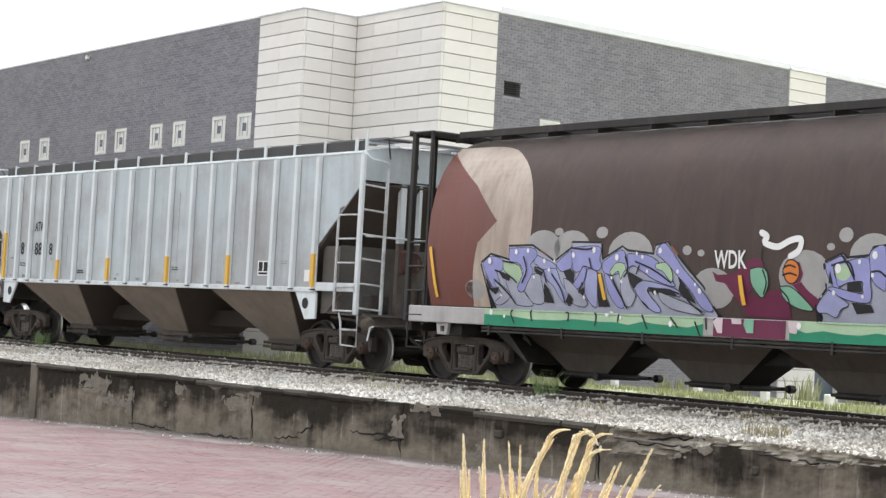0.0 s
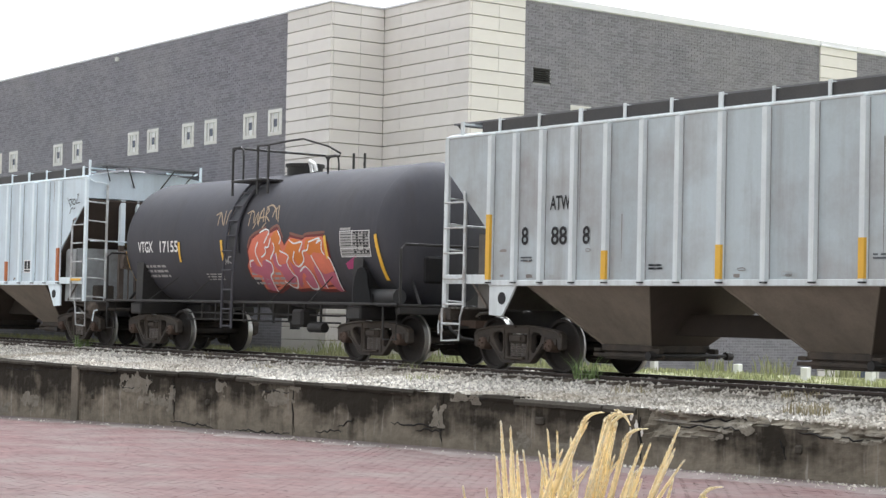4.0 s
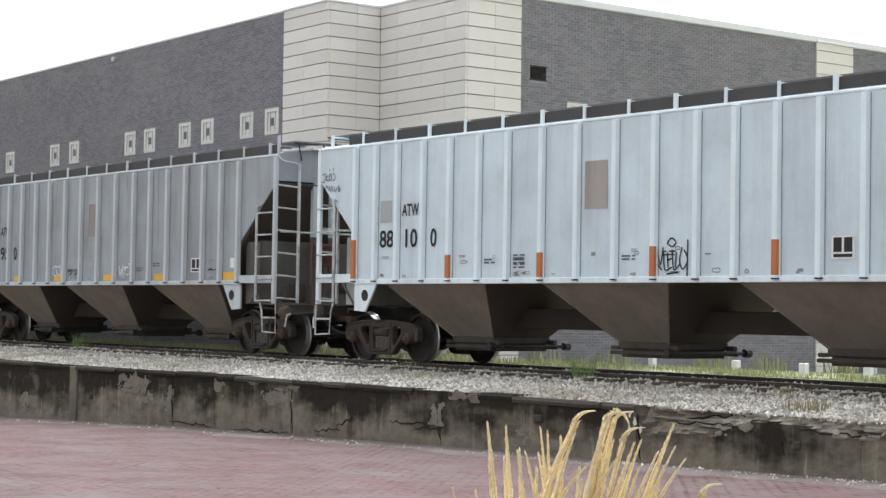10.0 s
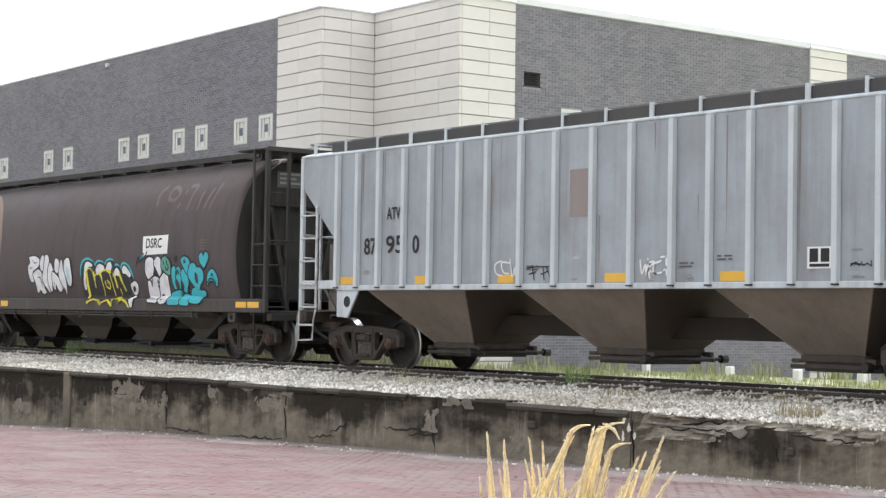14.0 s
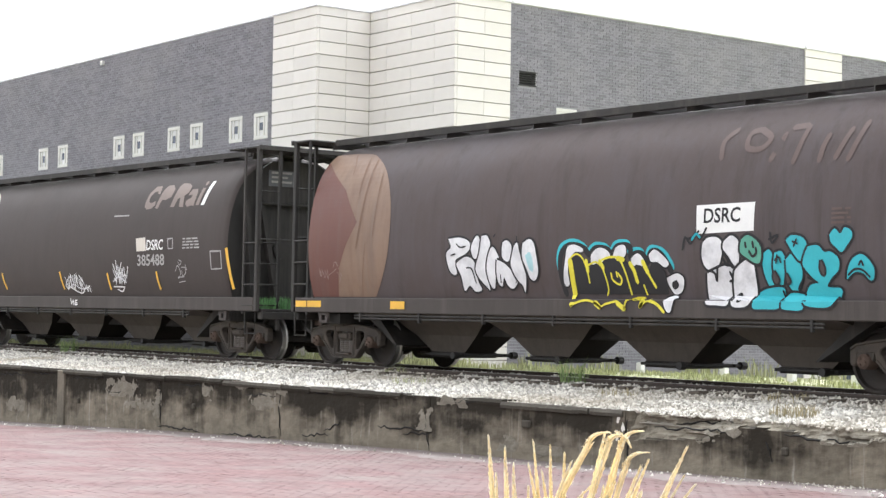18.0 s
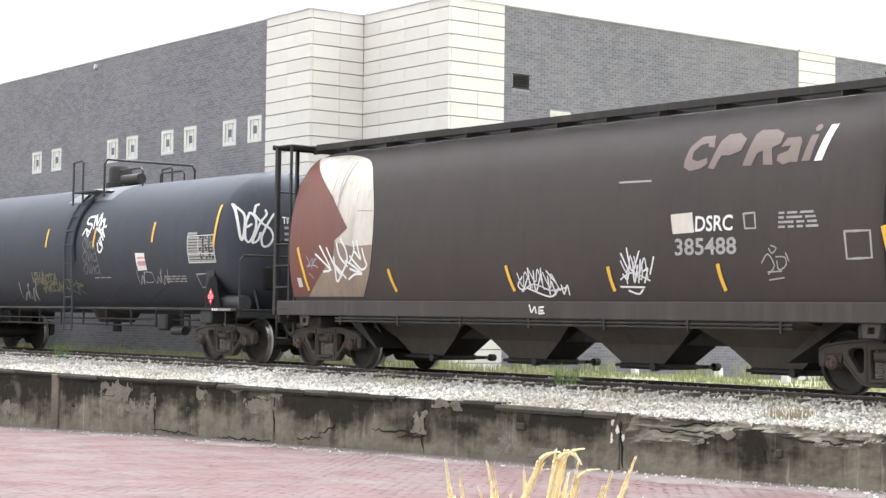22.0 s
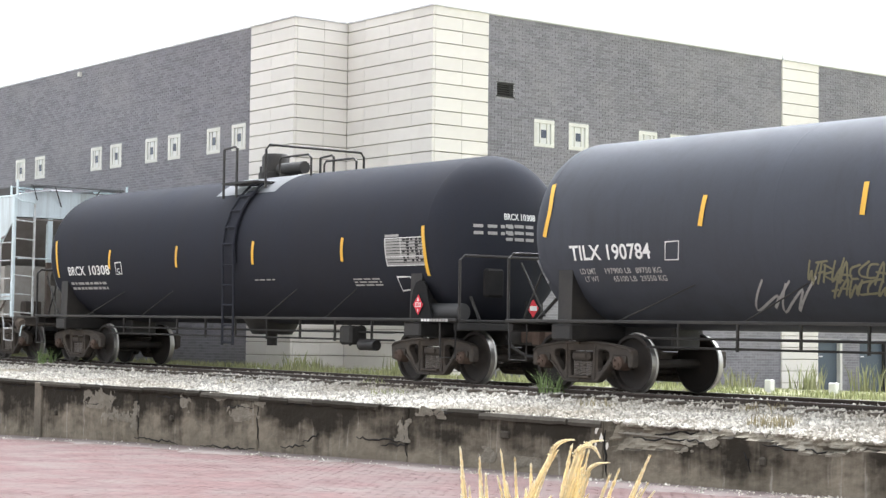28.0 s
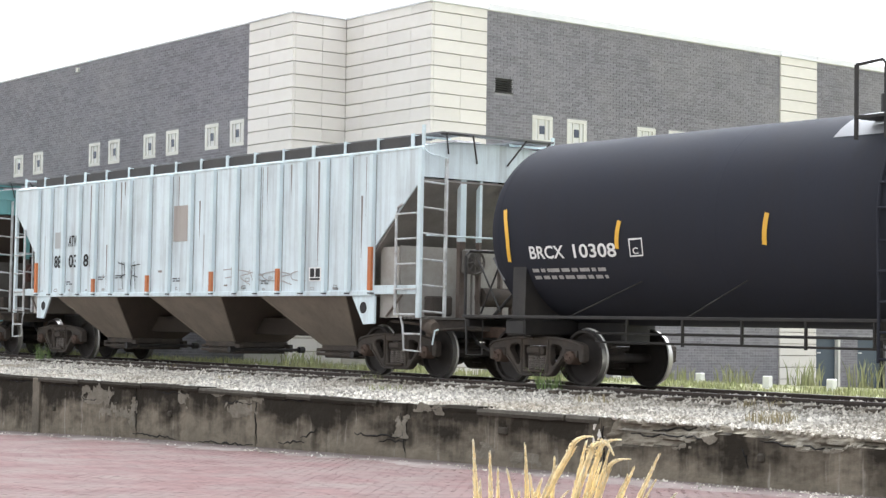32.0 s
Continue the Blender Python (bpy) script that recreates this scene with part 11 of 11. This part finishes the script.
DARKMETAL = material("dark_louvre_metal", (0.045, 0.043, 0.042), 0.6, 0.2, vary=0.1)
part("backing", Geo().box(XR - 0.2, XR - 0.15, v0, v1, vz0, vz1), INK, VENT)
for i in range(6):
    z = vz0 + (vz1 - vz0) * (i + 0.5) / 6
    part("slat", Geo().prism([(XR + 0.01, z - 0.025), (XR + 0.012, z - 0.01), (XR - 0.07, z + 0.03), (XR - 0.072, z + 0.015)], v0, v1), DARKMETAL, VENT)
for a, b, c, d in ((v0 - 0.02, v1 + 0.02, vz0 - 0.02, vz0 + 0.01), (v0 - 0.02, v1 + 0.02, vz1 - 0.01, vz1 + 0.02)):
    part("vent_frame", Geo().box(XR - 0.02, XR + 0.02, a, b, c, d), DARKMETAL, VENT)

for i, (y0, y1, top) in enumerate(((*D1, EYE + 0.15), (*D2, EYE + 0.15))):
    d = thing("door_%d" % (i + 1), "slate-blue steel service door in a pale frame", "door", kind="structure")
    part("door_leaf", Geo().box(XR - 0.16, XR - 0.11, y0, y1, BASE, top, 0.005), DOOR, d)
    part("door_frame", Geo().box(XR - 0.12, XR + 0.02, y1 - 0.05, y1 + 0.05, BASE, top, 0.005), FRAME if i == 0 else DARKMETAL, d)
    part("door_handle", Geo().rod((XR - 0.06, y0 + 0.12, BASE + 1.4), (XR - 0.06, y0 + 0.26, BASE + 1.4), 0.018, 6), COPING, d)

# camera-less wall lamp on the long wall
LAMP = thing("wall_lamp", "tiny pale wall lamp under the parapet", "lamp")
part("lamp_body", Geo().box(-46.30 * Q, -46.18 * Q, YD - 0.10, YD, EYE + 7.34 * Q, EYE + 7.46 * Q, 0.01), FRAME, LAMP)

# paving bricks of the street, where it is seen from near
def paving():
    r = np.random.RandomState(31)
    cells, row = [], 0
    y = 5.6
    while y < WALL_Y - 0.12:
        x = -46 + (0.11 if row % 2 else 0.0)
        x1 = -8.0
        while x < x1:
            if -2.1 * y - 14 < x < -0.72 * y - 1.0:
                cells.append((x, y))
            x += 0.222
        y += 0.104
        row += 1
    n = len(cells)
    c = np.array(cells)
    lift = np.array([road_z(a, b) for a, b in cells]) + 0.010 * np.array([noise.noise(Vector((a * 0.6, b * 0.6, 0))) for a, b in cells]) + r.uniform(-0.001, 0.002, n)
    tilt = r.uniform(-0.0014, 0.0014, (n, 4))
    v = np.zeros((n, 8, 3))
    for k, (dx, dy) in enumerate(((0.001, 0.001), (0.221, 0.001), (0.221, 0.103), (0.001, 0.103))):
        v[:, k] = np.stack([c[:, 0] + dx, c[:, 1] + dy, lift - 0.008], 1)
        v[:, k + 4] = np.stack([c[:, 0] + dx + (0.002 if dx < 0.1 else -0.002), c[:, 1] + dy + (0.002 if dy < 0.05 else -0.002), lift + 0.001 + tilt[:, k]], 1)
    quad = np.array([(4, 5, 6, 7), (0, 1, 5, 4), (1, 2, 6, 5), (2, 3, 7, 6), (3, 0, 4, 7)])
    f = (quad[None] + 8 * np.arange(n)[:, None, None]).reshape(-1, 4)
    me = bpy.data.meshes.new("paving_bricks")
    me.from_pydata(v.reshape(-1, 3).tolist(), [], f.tolist())
    me.materials.append(PAVER)
    return me


tagged(place("paving_bricks", paving(), bpy.data.objects["road"], Matrix.Identity(4)), "worn dusty red paving bricks", kind="stuff")

# bricks
BL, BH, JOINT = 0.215, 0.0715, 0.010


def brick_cells(u0, u1, z0, z1, holes):
    cells = []
    rows = int((z1 - z0) / BH)
    for j in range(rows):
        z = z1 - (j + 1) * BH
        u = u0 - (BL / 2 if j % 2 else 0)
        while u < u1:
            a, b = max(u, u0), min(u + BL, u1)
            u += BL
            if b - a < 0.04:
                continue
            am, bm_ = a + JOINT / 2, b - JOINT / 2
            clash = [h for h in holes if h[0] < bm_ and h[1] > am and h[2] < z + BH - 0.004 and h[3] > z + 0.004]
            if clash:
                h = clash[0]
                if am < h[0] - 0.03:
                    bm_ = h[0] - 0.003
                elif bm_ > h[1] + 0.03:
                    am = h[1] + 0.003
                else:
                    continue
            cells.append((am, bm_, z + JOINT / 2, z + BH - JOINT / 2))
    return cells


def brick_mass(cells, along, fixed):
    n = len(cells)
    c = np.array(cells)
    r = np.random.RandomState(7)
    front = 0.009 + 0.004 * r.rand(n)
    v = np.zeros((n, 8, 3))
    for k, (iu, iz, d) in enumerate(((0, 2, 0), (1, 2, 0), (1, 3, 0), (0, 3, 0), (0, 2, 1), (1, 2, 1), (1, 3, 1), (0, 3, 1))):
        depth = front if d else np.full(n, -0.01)
        if along == "x":
            v[:, k] = np.stack([c[:, iu], fixed - depth, c[:, iz]], 1)
        else:
            v[:, k] = np.stack([fixed + depth, c[:, iu], c[:, iz]], 1)
    quad = np.array([(4, 5, 6, 7), (0, 1, 5, 4), (1, 2, 6, 5), (2, 3, 7, 6), (3, 0, 4, 7)])
    f = (quad[None] + 8 * np.arange(n)[:, None, None]).reshape(-1, 4)
    me = bpy.data.meshes.new("bricks")
    me.from_pydata(v.reshape(-1, 3).tolist(), [], f.tolist())
    me.materials.append(BRICK)
    return fix_normals(me)


vent_hole = (26.70 * Q - 0.02, 27.20 * Q + 0.02, EYE + 5.70 * Q - 0.02, EYE + 6.01 * Q + 0.02)
cells_l = brick_cells(-60.0, XE, 0.75, ROOF - 0.02, holes_l)
cells_r = brick_cells(YA + 0.01, PIER0 - 0.002, 0.45, ROOF - 0.02, holes_r + [vent_hole])
cells_f = brick_cells(PIER1 + 0.01, 48.0, 0.45, ROOF - 0.02, [(*D1, 0, EYE + 0.15), (*D2, 0, EYE + 0.15)])
near = [c for c in cells_r if 1.25 < c[2] < 2.1 and c[0] < YA + 5.4]
near = near[:290]
chosen = set(near)
for name, cells, along, fixed in (("brick_field", cells_l, "x", YD), ("brick_field", [c for c in cells_r if c not in chosen], "y", XR), ("brick_field", cells_f, "y", XR)):
    tagged(place(name, brick_mass(cells, along, fixed), BUILDING, Matrix.Identity(4)), "dark grey facing bricks", kind="stuff")
one = {}
for a, b, z0, z1 in near:
    key = round(b - a, 3)
    if key not in one:
        one[key] = made(Geo().box(-0.01, 0.011, 0, b - a, 0, BH - JOINT, 0.002), "brick", BRICK_PIECE)
    place("brick", one[key], BUILDING, pose(XR, a, z0))

# ---- feathery grass in front of the camera ----
PLUME_TIP = material("pale_grass_plume", (0.88, 0.82, 0.64), 0.8, vary=0.08, scale=8, fine=60, bump=0, island=0.2)
PLUME = material("golden_grass_plume", (0.80, 0.66, 0.38), 0.8, vary=0.10, scale=8, fine=60, bump=0, island=0.25)
STALK = material("pale_grass_stalk", (0.50, 0.40, 0.20), 0.7, vary=0.12, scale=8, bump=0, island=0.15)
GX, GY = -3.686, 3.375
RIGHT = Vector((0.672, 0.740, 0))      # across the view
AWAY = Vector((-0.740, 0.672, 0))
GRASS = thing("ornamental_grass", "clump of dry golden feather reed grass swaying in the wind", "grass", at=pose(GX, GY, road_z(GX, GY)))


def plume(foot, low, tip, hook, seed, depth=0.0, fat=1.0):
    """One stalk through its foot, its side at 1.2 m and its tip; hook is the radius of the nodding end."""
    r = random.Random(seed)
    pts = []
    n = 40
    top = tip[1] - 0.8 * hook
    h = min(1.2 / top, 0.9)
    a2 = ((low - foot) / h - (tip[0] - foot)) / (h - 1)
    for i in range(n + 1):
        k = i / n
        s = foot + (tip[0] - foot - a2) * k + a2 * k * k
        pts.append(RIGHT * s + AWAY * (depth * (0.4 + k) + 0.012 * math.sin(3 * k + seed)) + Vector((0, 0, top * k)))
    if hook:
        wide, turn = (0.054, 1.6) if hook < 0.02 else (0.030, 2.7)
        for i in range(1, 13):
            a = turn * i / 12
            pts.append(pts[n] + RIGHT * wide * (1 - math.cos(a)) + Vector((0, 0, 0.8 * wide * math.sin(a) - max(0, a - 1.7) * wide * 0.6)))
    st = part("stalk", Geo().tube(pts, [0.0030 - 0.0020 * i / len(pts) for i in range(len(pts))], 5), STALK, GRASS)
    # the plume: fine spikelets laid close along the upper stalk
    g = Geo()
    m = len(pts)
    first = 25
    body = [fat * (0.0165 * math.sin(math.pi * min((i - first) / (m - 1 - first) * 0.75 + 0.22, 1)) ** 0.8 + 0.0015) * (0.5 if i <= n else 0.38) for i in range(first, m)]
    g.tube(pts[first:], body, 7)
    for i in range(first, m):
        k = (i - first) / (m - 1 - first)
        wide = fat * (0.0165 * math.sin(math.pi * min(k * 0.75 + 0.22, 1)) ** 0.8 + 0.0015)
        step = (pts[min(i + 1, m - 1)] - pts[i - 1])
        d = step.normalized()
        for _ in range(64 if i <= n else 34):
            g.use(1 if r.random() < (k - 0.4) * 1.2 else 0)
            a = r.uniform(0, 6.283)
            o = RIGHT * math.cos(a) + AWAY * math.sin(a)
            q = pts[i] - d * r.uniform(0, 0.03)
            reach = r.uniform(0.02, 0.055) * (1 - 0.65 * k) * (0.35 if i > n else 1)
            e = q + o * wide * (0.75 if i > n else 1) * r.uniform(0.35, 0.8) + d * reach
            w = d.cross(o).normalized() * 0.0019
            mid = q.lerp(e, 0.55) + o * 0.0015
            g.add([q, mid + w, e, mid - w], [(0, 1, 2, 3)])
    part("plume", g, [PLUME, PLUME_TIP], st, fix=False)
    return st


STALKS = []
TALL = ((-0.301, -0.321, 1.408, 0, 0.05, 1), (-0.26, -0.273, 1.403, 0, 0, 1), (-0.182, -0.203, 1.383, 0, 0.09, 0.7), (-0.165, -0.175, 1.383, 0, 0.05, 0.7), (-0.175, -0.083, 1.428, 0.019, 0.02, 1.0), (-0.162, -0.104, 1.392, 0, -0.04, 1), (-0.121, -0.121, 1.37, 0, 0.06, 1), (-0.068, -0.006, 1.449, 0.021, 0, 0.95), (-0.055, -0.018, 1.428, 0, 0.04, 1.1), (-0.045, 0.004, 1.424, 0.019, 0.03, 0.8), (-0.02, 0.022, 1.392, 0.019, -0.03, 0.8), (-0.077, -0.036, 1.392, 0, -0.05, 1.1), (-0.027, 0.015, 1.418, 0, 0.03, 0.9), (0.019, 0.076, 1.365, 0, 0, 1.1), (0.043, 0.097, 1.359, 0, 0.06, 1), (0.092, 0.169, 1.411, 0, 0.02, 1.2), (0.076, 0.137, 1.342, 0, -0.02, 1))
LOWER = ((-0.391, -0.416, 1.231, 0, 0, 0.8), (-0.342, -0.362, 1.223, 0, 0.04, 0.8), (-0.298, -0.309, 1.326, 0, -0.05, 1), (-0.25, -0.257, 1.329, 0, 0.06, 1), (-0.211, -0.211, 1.283, 0, 0.02, 1), (-0.186, -0.136, 1.349, 0, -0.03, 1.1), (-0.145, -0.136, 1.297, 0, 0.07, 1.1), (-0.101, -0.093, 1.3, 0, -0.06, 1.1), (-0.037, 0, 1.359, 0, 0.08, 1.2), (0.002, 0.038, 1.297, 0, -0.04, 1.1), (0.117, 0.146, 1.272, 0, 0.05, 1), (0.109, 0.192, 1.321, 0, 0, 1), (0.158, 0.245, 1.231, 0.012, 0, 0.8))
for i, (low, tx, tz, hook, depth, fat) in enumerate(TALL + LOWER):
    STALKS.append(plume(-0.06 + 0.32 * (low + 0.06) + 0.02 * math.sin(7.0 * i), low, (tx, tz), hook, 40 + i, depth, fat))
rnd = random.Random(19)
for i, (low, tx, tz, hook, depth, fat) in enumerate(TALL):     # shorter stalks crowd round each tall one
    e, f = rnd.uniform(-0.022, 0.022), rnd.uniform(-0.02, 0.02)
    STALKS.append(plume(-0.06 + 0.32 * (low + 0.06) + 0.02 * math.sin(3.0 * i), low + e, (tx + e + f, tz - rnd.uniform(0.05, 0.15)), 0, 140 + i, depth + rnd.uniform(-0.05, 0.05), rnd.uniform(0.7, 1.0)))
g = Geo()
rnd = random.Random(77)
for _ in range(260):
    a, s = rnd.uniform(-1, 1), rnd.uniform(-0.16, 0.14)
    foot = RIGHT * s + AWAY * rnd.uniform(-0.12, 0.12)
    top = foot + RIGHT * a * 0.35 + AWAY * rnd.uniform(-0.25, 0.25) + Vector((0, 0, rnd.uniform(0.4, 0.85)))
    mid = (foot + top) / 2 + Vector((0, 0, 0.12))
    w = RIGHT * 0.004
    g.add([foot - w, foot + w, mid + w, mid - w, top], [(0, 1, 2, 3), (3, 2, 4)])
part("leaf_tuft", g, STRAW, GRASS, fix=False)

# where the tallest plume stood in the wind: seconds, across, height
SWAY = [(0, .056, 1.673), (2, .047, 1.678), (4.5, .028, 1.680), (7, .020, 1.680), (9, .024, 1.676), (11, .011, 1.680), (13, .017, 1.653), (14.5, .018, 1.657),
        (17, .089, 1.648), (19, .032, 1.622), (20, .045, 1.628), (21, -.082, 1.585), (23, -.015, 1.596), (25, -.013, 1.625), (26.5, .036, 1.627), (29, .027, 1.639), (31, .092, 1.633), (32, .08, 1.635)]

# ---- what moves ----
TILT = math.degrees(math.atan(-GRADE))


def run_at(t):
    return lerp_table(TRAVEL, t)


def motions():
    for car, x0 in CARS:
        walk(car, [(t, pose(x0 + d, TRACK_Y, rail_z(x0 + d), 0, TILT, 0)) for t, d in TRAVEL])
    # every wheelset rolls while it is within 60 m to the left or 12 m to the right of its passing
    for ob, w, x in WHEELS:
        rows, last = [(0.0, 0.0)], None
        for i in range(1, 214):
            t = 0.15 * i
            at = x + w + run_at(t)
            if -56 < at < -4:
                rows.append((t, run_at(t) - run_at(0)))
        if rows[-1][0] < 31.99:
            rows.append((32.0, rows[-1][1]))
        if len(rows) > 2:
            rows[0] = (0.0, rows[1][1] - (0.6 if rows[1][0] > 0.2 else run_at(0.15) - run_at(0)))
        walk(ob, [(t, pose(w, 0, WHEEL_R, 0, math.degrees(d / WHEEL_R) % 360, 0)) for t, d in rows])

    foot = pose(GX, GY, road_z(GX, GY))
    rows = []
    for t, across, high in SWAY:
        near, back = 0.0, 0.0           # nods towards the street until its top is as low as it was
        while back < 0.5 and EYE - near > high:
            back += 0.002
            near = (EYE - 1.682 + 1.45 * (1 - math.cos(back))) / (1 - 0.29 * math.sin(back))
        rows.append((t, foot @ Matrix.Rotation((across - 0.02) / 1.45, 4, AWAY) @ Matrix.Rotation(back, 4, RIGHT)))
    walk(GRASS, rows)
    for i, ob in enumerate(STALKS):     # each stalk trembles on its own
        r = random.Random(900 + i)
        a, b, q = r.uniform(0, 6.28), r.uniform(0, 6.28), r.uniform(1.6, 2.6)
        walk(ob, [(k * 0.5, Matrix.Rotation(0.010 * math.sin(k * 0.5 * q + a), 4, AWAY) @ Matrix.Rotation(0.012 * math.sin(k * 0.4 * q + b), 4, RIGHT)) for k in range(65)])


motions()
